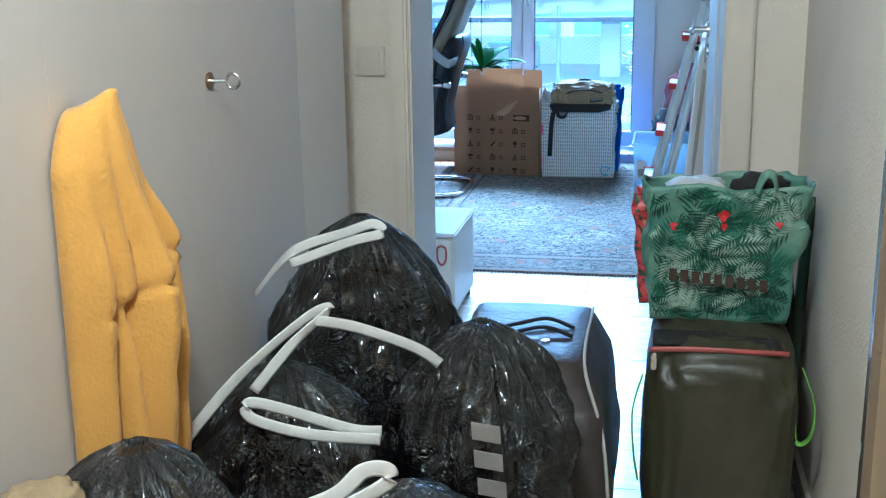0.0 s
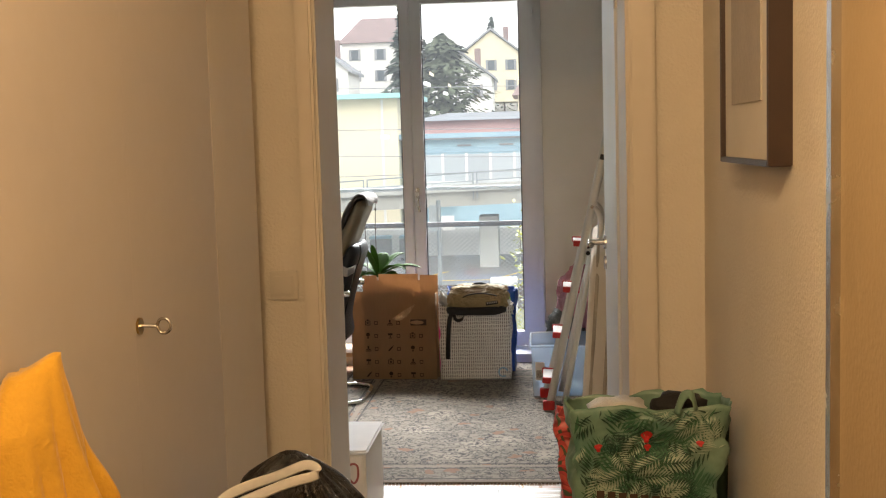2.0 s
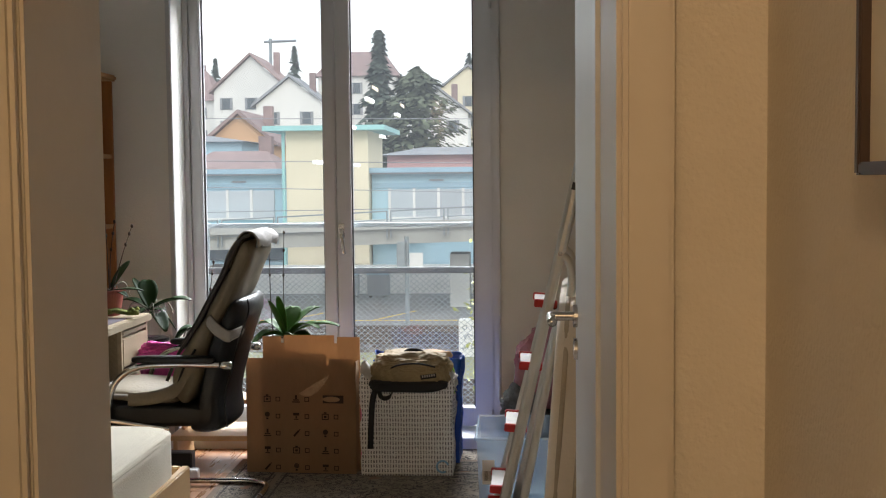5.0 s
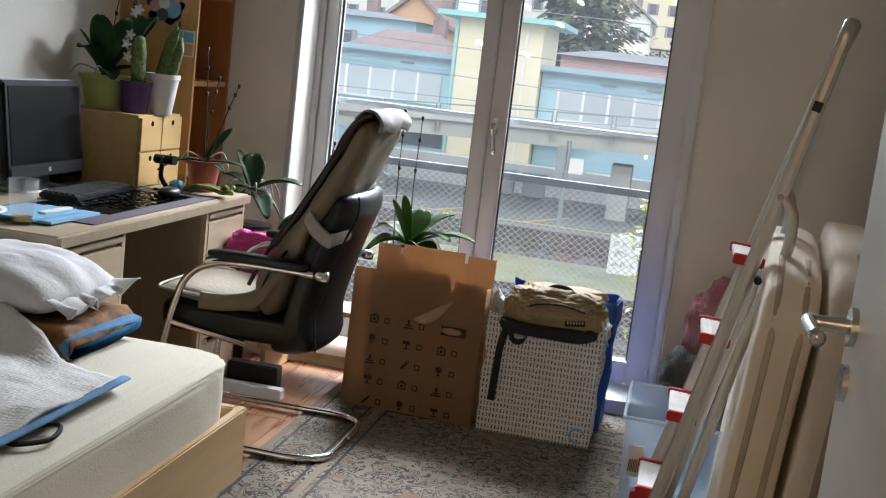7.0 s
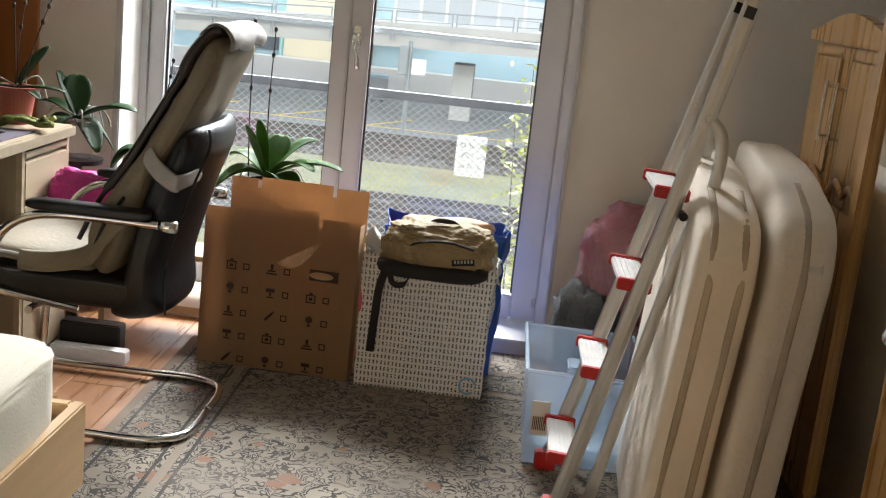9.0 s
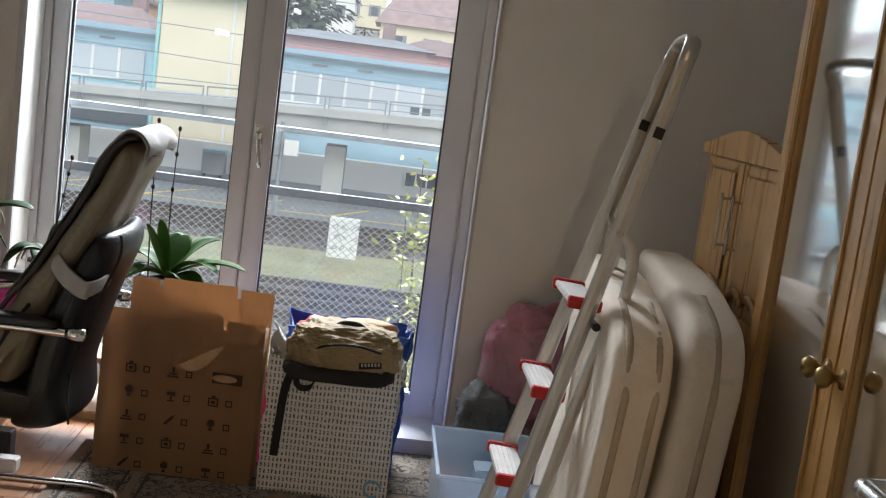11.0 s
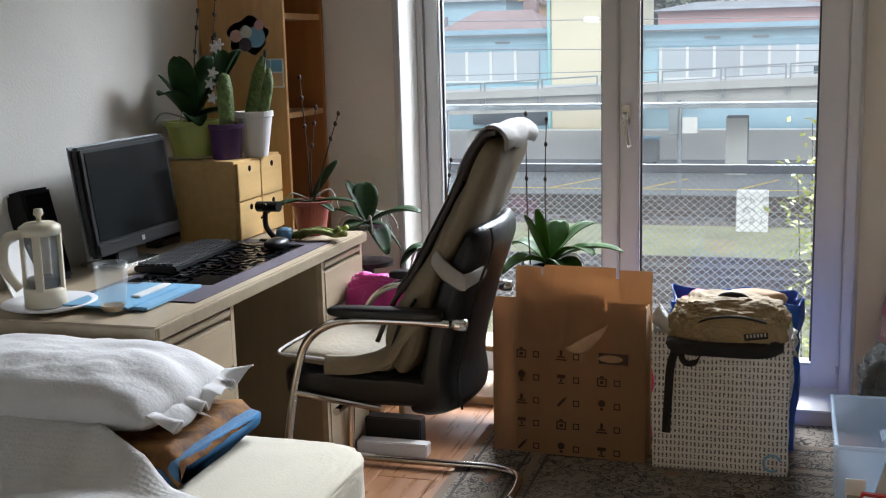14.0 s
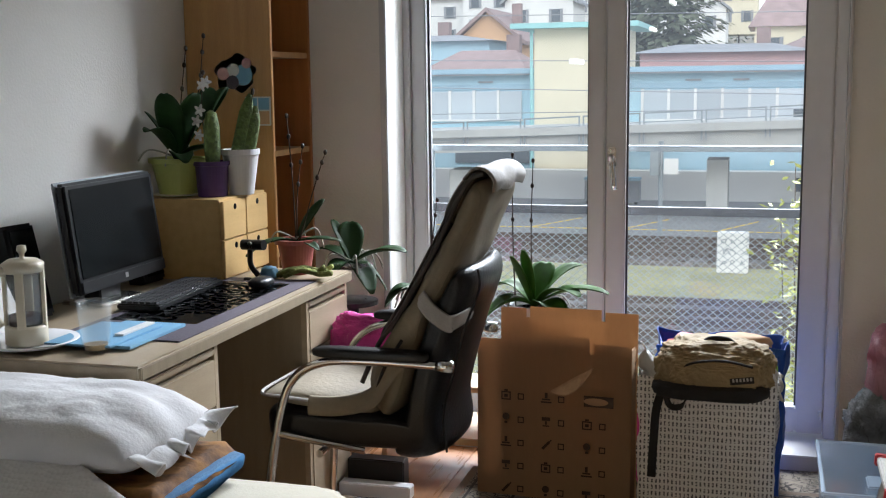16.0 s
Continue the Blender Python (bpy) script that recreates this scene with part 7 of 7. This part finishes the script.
bm = bmesh.new()
for i in range(14):
    x = -24 + i * 2.9
    box(-0.05, 0.05, -1.4, 1.4, 0, 0.01, bm, Matrix.Translation((x, 38.6, G + 0.031)) @ Matrix.Rotation(radians(-24), 4, "Z"))
box(-26, 18, 37.15, 37.25, G + 0.031, G + 0.041, bm)
structure("parking_lines", bm, "yellow_paint", "yellow parking lines painted on the asphalt", "road marking")


def boxed(name, label, category, body, mat, x, y, z):
    return part(name, body, mat, None, label, category=category)


low = thing("low_white_building", -2, 46.3, G, "low white wall with small windows under the ramp", "building")
part("wall", box(-16, 30, 46.0, 46.8, G, G + 1.15), "white_wall", low)
for x in (0.9, 9.0):
    w_ = part("window", box(x, x + 1.3, 45.93, 46.0, G + 0.45, G + 0.95), "far_glass", low, "small dark window")
    for k in range(3):
        part("frame", box(x + 0.43 * k, x + 0.43 * k + 0.06, 45.9, 45.93, G + 0.45, G + 0.95), "white_wall", w_)
for x in (-6.2, -5.0):
    db = thing("dumpster", x, 44.6, G + 0.03, "grey wheeled waste container", "waste container", "waste containers")
    part("body", box(x - 0.42, x + 0.42, 44.3, 44.9, G + 0.12, G + 0.92), "slate", db, bevel=0.04)
    part("lid", box(x - 0.45, x + 0.45, 44.27, 44.93, G + 0.92, G + 1.02), "blue_dark", db, bevel=0.03)
    for d in (-0.3, 0.3):
        part("wheel", rod((x + d, 44.35, G + 0.10), (x + d, 44.42, G + 0.10), 0.07, 12), "black_plastic", db)
sb = thing("signal_cabinet", -0.75, 30.0, G, "white painted trackside cabinet with black scrawls", "cabinet")
part("case", box(-1.12, -0.38, 29.7, 30.1, G, G + 0.98), "white_wall", sb, bevel=0.02)
rn = random.Random(3)
for i in range(9):
    p = Vector((-0.98 + 0.2 * (i % 3) + rn.uniform(-0.04, 0.04), 29.692, G + 0.2 + 0.26 * (i // 3)))
    part("scrawl", sweep([p, p + Vector((rn.uniform(-0.1, 0.16), 0, rn.uniform(0.05, 0.16))), p + Vector((rn.uniform(0.0, 0.2), 0, rn.uniform(-0.05, 0.12))), p + Vector((rn.uniform(-0.05, 0.12), 0, 0.02))], 0.012, 0.003, 6), "slate", sb)

rp = thing("road_ramp", -5, 38.5, G, "rising concrete road ramp with steel railings", "ramp")


def ramp_z(x):
    return -1.05 + 0.047 * (x + 11) if x > -14 else -1.19


def slab(x0, x1, dz0, dz1, y0, y1):
    bm = bmesh.new()
    lo = [bm.verts.new(p) for p in ((x0, y0, ramp_z(x0) + dz0), (x1, y0, ramp_z(x1) + dz0), (x1, y1, ramp_z(x1) + dz0), (x0, y1, ramp_z(x0) + dz0))]
    hi = [bm.verts.new(p) for p in ((x0, y0, ramp_z(x0) + dz1), (x1, y0, ramp_z(x1) + dz1), (x1, y1, ramp_z(x1) + dz1), (x0, y1, ramp_z(x0) + dz1))]
    bm.faces.new(lo[::-1])
    bm.faces.new(hi)
    for j in range(4):
        bm.faces.new((lo[j], lo[(j + 1) % 4], hi[(j + 1) % 4], hi[j]))
    return bm


part("deck", slab(-40, 25, -0.75, 0.0, 40.0, 44.0), "concrete", rp)
part("edge_beam", slab(-40, 25, -0.22, 0.04, 39.8, 40.0), "concrete", rp)
for x in range(-38, 25, 9):
    part("pier", box(x, x + 0.7, 41.2, 42.6, G, ramp_z(x) - 0.74), "concrete", rp)
for x0 in range(-26, 16, 2):
    pn = part("railing_panel", slab(x0, x0 + 1.9, 0.93, 0.98, 39.88, 39.93), "galv", rp)
    for dz in (0.35, 0.64):
        part("railing_bar", slab(x0, x0 + 1.9, dz, dz + 0.03, 39.89, 39.92), "galv", pn)
    for xx in (x0, x0 + 1.86):
        part("railing_post", box(xx, xx + 0.05, 39.88, 39.93, ramp_z(xx), ramp_z(xx) + 0.98), "galv", pn)
sg = thing("railway_signal", -2.95, 34.9, G, "grey railway signal post", "signal")
part("mast", rod((-2.95, 34.9, G), (-2.95, 34.9, G + 2.9), 0.07, 10), "galv", sg)
part("signal_head", box(-3.25, -2.98, 34.75, 34.85, G + 1.9, G + 2.75), "galv", sg, bevel=0.03)
part("number_board", box(-2.86, -2.45, 34.8, 34.83, G + 1.95, G + 2.4), "white_wall", sg)
mastp = thing("catenary_mast", -12.2, 35.3, G, "slim grey overhead line mast with wires", "mast")
part("pole", rod((-12.2, 35.3, G), (-12.2, 35.3, G + 9), 0.10, 10), "galv", mastp)
for i, (z, s) in enumerate(((2.0, -0.02), (1.2, -0.03), (0.35, 0.012), (3.3, -0.015))):
    part("wire", sweep([(-60, 35.3, z - 45 * s), (0, 35.3, z + 10 * s), (60, 35.3, z + 60 * s)], 0.012, n=4, steps=4), "slate", mastp, "overhead wire")

# long blue building with the cream tower
bb_ = thing("blue_building", -8, 49, G, "sky-blue two-storey works building with blinds", "building")
for x0, x1 in ((-45, -9.1), (-5.6, 45)):
    part("wall", box(x0, x1, 47.6, 58, G, 1.55), "blue_wall", bb_)
    part("roof", box(x0 - 0.3, x1 + 0.3, 47.2, 58.3, 1.55, 1.80), "slate", bb_)
    part("roof_edge", box(x0 - 0.32, x1 + 0.32, 47.15, 47.2, 1.62, 1.82), "blue_dark", bb_)
    part("band", box(x0, x1, 47.55, 47.6, 0.98, 1.20), "blue_dark", bb_)
    n_ = int((x1 - x0) // 1.02)
    for i in range(n_):
        x = (x1 - 0.55 - (i + 1) * 1.02) if x0 < -10 else (x0 + 0.75 + i * 1.02)
        if abs(x + 4) > 26:
            continue
        w_ = part("window", box(x + 0.05, x + 0.97, 47.52, 47.6, -0.22, 0.92), "blind", bb_, "window with lowered grey blind")
        part("window_post", box(x - 0.06, x + 0.05, 47.48, 47.6, -0.28, 0.96), "white_wall", w_)
        part("window_sill", box(x - 0.06, x + 1.0, 47.46, 47.6, -0.30, -0.22), "white_wall", w_)
    for x in ((-30, -24, -16, -11.5) if x0 < -10 else (-3.2, -1.4, 2.5, 6)):
        part("vent", box(x, x + 0.6, 47.53, 47.56, 1.25, 1.33), "slate", bb_)
part("open_blind", box(0.85, 1.65, 47.49, 47.52, -0.2, 0.15), "far_glass", bb_, "gap below a half-raised blind")
part("canopy", box(-14.5, -3.5, 46.6, 47.6, -0.85, -0.72), "cyan", bb_, "turquoise canopy")
part("entrance", box(-12.5, -9.4, 47.5, 47.6, -2.0, -0.95), "far_glass", bb_, "dark entrance under the canopy")
tw = thing("cream_tower", -7.3, 47.2, G, "cream stair tower with a turquoise flat roof", "tower")
part("wall", box(-9.05, -5.65, 46.9, 52, G, 3.35), "cream_wall", tw)
part("roof", box(-9.9, -4.9, 46.3, 52.5, 3.35, 3.55), "cyan", tw)
part("drainpipe", rod((-9.15, 46.85, G), (-9.15, 46.85, 3.3), 0.07, 8), "cyan", tw)
part("corner_strip", box(-6.35, -6.25, 46.85, 46.9, G, 3.3), "white_wall", tw)


def hill_z(x, y):
    return -3.0 + max(0, y - 62) * 0.085 + 1.2 * noise.noise(Vector((x * 0.03, y * 0.03, 1)))


bm = sheet(lambda u, v: Vector((-220 + 440 * u, 60 + 260 * v, hill_z(-220 + 440 * u, 60 + 260 * v))), 60, 40)
structure("hillside", bm, "hill", "hazy wooded hillside with houses", "ground")


def house(x, y, w, d, h, roof_h, wall, roof, label, gable_front=True, z=None):
    z0 = hill_z(x, y) - 1 if z is None else z
    t = thing("house", x, y, z0, label, "house", "houses on the hillside")
    part("wall", box(x - w / 2, x + w / 2, y - d / 2, y + d / 2, z0, z0 + h), wall, t)
    bm = bmesh.new()
    o = 0.5
    def prism(pts, y0, y1):
        q = bmesh.new()
        a = [q.verts.new((px, y0, pz)) for px, pz in pts]
        b = [q.verts.new((px, y1, pz)) for px, pz in pts]
        q.faces.new(a)
        q.faces.new(b[::-1])
        for k in range(len(a)):
            q.faces.new((a[k], b[k], b[(k + 1) % len(a)], a[(k + 1) % len(a)]))
        return q

    if gable_front:
        bm.free()
        e, r0 = w / 2 + o, z0 + h
        part("roof", prism(((x - e, r0 - 0.3), (x, r0 + roof_h), (x, r0 + roof_h + 0.3), (x - e, r0)), y - d / 2 - o, y + d / 2 + o), roof, t)
        part("roof", prism(((x, r0 + roof_h), (x + e, r0 - 0.3), (x + e, r0), (x, r0 + roof_h + 0.3)), y - d / 2 - o, y + d / 2 + o), roof, t)
        part("gable", prism(((x - w / 2, r0), (x + w / 2, r0), (x, r0 + roof_h * 0.97)), y - d / 2, y - d / 2 + 0.3), wall, t)
    else:
        lo = [bm.verts.new(p) for p in ((x - w / 2 - o, y - d / 2 - o, z0 + h), (x + w / 2 + o, y - d / 2 - o, z0 + h), (x + w / 2 + o, y + d / 2 + o, z0 + h), (x - w / 2 - o, y + d / 2 + o, z0 + h))]
        hi = [bm.verts.new(p) for p in ((x - w * 0.3, y, z0 + h + roof_h), (x + w * 0.3, y, z0 + h + roof_h))]
        for f in ((lo[0], lo[1], hi[1], hi[0]), (lo[2], lo[3], hi[0], hi[1]), (lo[1], lo[2], hi[1]), (lo[3], lo[0], hi[0]), lo[::-1]):
            bm.faces.new(f)
        part("roof", bm, roof, t)
    n_ = max(2, int(w // 2.6))
    for lvl in range(max(1, int(h // 2.7))):
        for i in range(n_):
            xx = x - w / 2 + (i + 0.5) * w / n_
            zz = z0 + h - 2.2 - 2.7 * lvl
            w_ = part("window", box(xx - 0.45, xx + 0.45, y - d / 2 - 0.08, y - d / 2, zz, zz + 1.35), "far_glass", t, "dark window")
            for sx in (-0.75, 0.47):
                part("shutter", box(xx + sx, xx + sx + 0.28, y - d / 2 - 0.1, y - d / 2 - 0.01, zz - 0.05, zz + 1.4), "slate", w_)
    part("chimney", box(x + w * 0.2, x + w * 0.2 + 0.7, y, y + 0.7, z0 + h, z0 + h + roof_h + 0.8), "tile_roof", t)
    return t


house(-31, 140, 9, 9, 6.5, 4.2, "white_wall", "tile_roof", "white gabled house with dark shutters", True, 5.5)
house(-41, 142, 10, 9, 6.0, 4.0, "white_wall", "tile_roof", "white house with a faded red roof", False, 5.0)
house(-24.5, 130, 7.5, 8, 5.5, 3.0, "white_wall", "slate", "white house with a grey gable roof", True, 4.2)
house(-20, 152, 10, 9, 8.0, 3.6, "white_wall", "tile_roof", "pale villa with a red hipped roof", False, 6.6)
house(-20.5, 90, 5.0, 8, 3.4, 2.2, "orange_wall", "tile_roof", "small orange gabled house", True, 0.8)
house(-6, 160, 8, 8, 6.5, 3.2, "cream_wall", "slate", "cream house on the hill", True, 6.8)
house(-8.5, 135, 7, 8, 5.0, 2.8, "white_wall", "slate", "white gabled house beside the trees", True, 3.8)
house(-14.6, 62, 5.0, 7, 2.9, 1.25, "white_wall", "tile_roof", "house with a broad brown roof", False, -1.2)
house(-22.5, 70, 14, 8, 4.2, 0.5, "blue_wall", "slate", "flat-roofed grey-blue house nearby", False, -0.6)
house(-2.4, 64, 8, 7, 4.6, 0.5, "pink_wall", "slate", "pale pink flat-roofed house", False, -2.0)
house(4.5, 75, 9, 8, 4.3, 1.0, "pink_wall", "tile_roof", "pink house with a tiled roof", False, -1.6)
rn = random.Random(21)
for i in range(16):
    x, y = -95 + 11 * i + rn.uniform(-3, 3), rn.choice((105, 120, 150, 175)) + rn.uniform(-6, 6)
    if any(abs(x - a) < 10 and abs(y - b) < 22 for a, b in ((-31, 140), (-41, 142), (-24, 130), (-20, 152), (-6, 160), (-8, 135))):
        continue
    house(x, y, rn.uniform(8, 12), 9, rn.uniform(5, 8), rn.uniform(2.5, 4), rn.choice(("white_wall", "white_wall", "cream_wall", "pink_wall")), rn.choice(("tile_roof", "slate", "tile_roof")), "house on the hillside", rn.random() < 0.5)


def conifer(x, y, z, h, r, mat, label, seed, n=1500, top=1.0):
    """Trunk, and a crown of many small drooping sprays, ragged in outline."""
    t = thing("tree", x, y, z, label, "tree", "trees beyond the tracks")
    part("trunk", rod((x, y, z), (x, y, z + h * 0.95), h * 0.022, 8, 0.03), "trunk", t)
    rg = random.Random(seed)
    vs, fs = [], []
    for i in range(n):
        s = rg.random() ** 0.75
        zz = z + h * (0.06 + 0.94 * s)
        rad = r * ((1 - s) ** top if top >= 1 else math.sin(math.pi * min(1, 0.18 + 0.82 * s)) ** 0.7) * rg.uniform(0.25, 1.12) * (1 + 0.25 * math.sin(s * 40 + seed))
        a = rg.uniform(0, 6.283)
        c = Vector((x + rad * math.cos(a), y + rad * math.sin(a), zz))
        l = h * rg.uniform(0.018, 0.045)
        d = Vector((math.cos(a) * l, math.sin(a) * l, -l * rg.uniform(0.1, 0.7)))
        sd = Vector((-math.sin(a), math.cos(a), rg.uniform(-0.4, 0.4))) * l * 0.55
        k = len(vs)
        vs += [c - d * 0.4, c + sd, c + d, c - sd]
        fs.append((k, k + 1, k + 2, k + 3))
    me = bpy.data.meshes.new("crown")
    me.from_pydata([v - Vector((x, y, z)) for v in vs], [], fs)
    me.materials.append(M[mat])
    ob = new("crown", me)
    ob.parent = t
    return t


conifer(-8.6, 76, -1.5, 12.6, 2.2, "conifer", "tall dark spruce behind the works building", 2, 2600)
conifer(-5.6, 70, -1.5, 9.6, 2.7, "hazy_tree", "broad dense evergreen tree", 3, 4200, 0.5)
conifer(-43, 165, 8, 11, 2.2, "conifer", "spruce on the hilltop", 5, 900)
conifer(-32, 168, 8, 13, 2.2, "conifer", "slim spruce on the hilltop", 6, 900)
conifer(-6.5, 172, 9, 11, 3.4, "conifer", "dark spruce above the houses", 8, 900)
conifer(-14.5, 150, 6, 9, 2.0, "conifer", "spruce between the houses", 9, 700)
for i in range(22):
    rx = -90 + i * 7.3
    conifer(rx + rn.uniform(-3, 3), rn.uniform(100, 185), hill_z(rx, 140) - 2, rn.uniform(5, 9), rn.uniform(2, 4), "hazy_tree", "round garden tree on the hillside", 30 + i, 500, 0.5)
cn = thing("tower_crane", -37, 175, 9, "thin distant tower crane", "crane")
part("mast", rod((-37, 175, 9), (-37, 175, 23), 0.25, 4), "galv", cn)
part("jib", rod((-38, 175, 22.5), (-33, 175, 22.6), 0.2, 4), "galv", cn)

# climbing shrub with yellowing leaves at the railing
sh = thing("shrub", 0.05, 7.9, G, "yellow-green leafy shrub outside the railing", "shrub")
rg = random.Random(12)
vs, fs = [], []
for b in range(7):
    x0, y0 = 0.20 + rg.uniform(-0.14, 0.24), 7.9 + rg.uniform(-0.25, 0.25)
    top = rg.uniform(-0.2, 0.98)
    pts = [(0.05, 7.9, G), (x0 * 0.6, 7.9, -1.8), (x0, y0, -0.6), (x0 + rg.uniform(-0.08, 0.1), y0, top)]
    part("branch", sweep(pts, 0.010, n=5, taper=lambda t: 1 - 0.7 * t), "trunk", sh)
    for p in curve_points(pts, 30)[40:]:
        for k in range(3):
            c = p + Vector((rg.gauss(0, 0.055), rg.gauss(0, 0.06), rg.gauss(0, 0.03)))
            a, l = rg.uniform(0, 6.28), rg.uniform(0.018, 0.034)
            u, w_ = Vector((math.cos(a), math.sin(a) * 0.6, rg.uniform(-0.8, 0.3))).normalized() * l, Vector((rg.uniform(-1, 1), rg.uniform(-1, 1), rg.uniform(-1, 1))).normalized() * l * 0.5
            q = len(vs)
            vs += [c - u, c + w_, c + u, c - w_]
            fs.append((q, q + 1, q + 2, q + 3))
me = bpy.data.meshes.new("leaves")
me.from_pydata([v - Vector((0.05, 7.9, G)) for v in vs], [], fs)
me.materials.append(M["yellow_leaf"])
lv = new("leaves", me)
lv.parent = sh
tagged(lv, "small yellow-green leaves", kind="stuff")

# ---------------------------------------------------------------- floor boards, piece by piece
meshes = {}


def plank(x0, x1, y0, y1, mat):
    key_ = (round(x1 - x0, 3), round(y1 - y0, 3), mat)
    if key_ not in meshes:
        bm = box(-(x1 - x0) / 2, (x1 - x0) / 2, -(y1 - y0) / 2, (y1 - y0) / 2, -0.012, 0.0)
        bmesh.ops.bevel(bm, geom=[e for e in bm.edges if e.verts[0].co.z > -0.001 and e.verts[1].co.z > -0.001], offset=0.0012, segments=1, affect="EDGES")
        me = bpy.data.meshes.new("floor_board")
        bm.to_mesh(me)
        bm.free()
        me.materials.append(M[mat])
        meshes[key_] = me
    ob = new("floor_board", meshes[key_])
    ob.parent = floor
    ob.location = Vector(((x0 + x1) / 2, (y0 + y1) / 2, 0)) - floor.location


W_, L_ = 0.192, 1.2
i, x = 0, XL
while x < XR - 0.01:
    y, off = 3.10, 0
    first = 0.35 + 0.3 * (i % 3)
    while y < YW - 0.01:
        y2 = min(YW, y + (first if off == 0 else L_))
        plank(x + 0.0008, min(XR, x + W_) - 0.0008, y + 0.0008, y2 - 0.0008, "plank")
        y, off = y2, 1
    x += W_
    i += 1
i, y = 0, -1.6
while y < 3.09:
    x0, x1 = (-0.95, 0.76) if y < 1.75 else (XL, XR)
    x, first = x0, 0.4 + 0.35 * (i % 3)
    while x < x1 - 0.01:
        x2 = min(x1, x + first)
        plank(x + 0.0008, x2 - 0.0008, y + 0.0008, min(3.10, y + 0.235) - 0.0008, "hall_plank")
        x, first = x2, 1.28
    y += 0.235
    i += 1
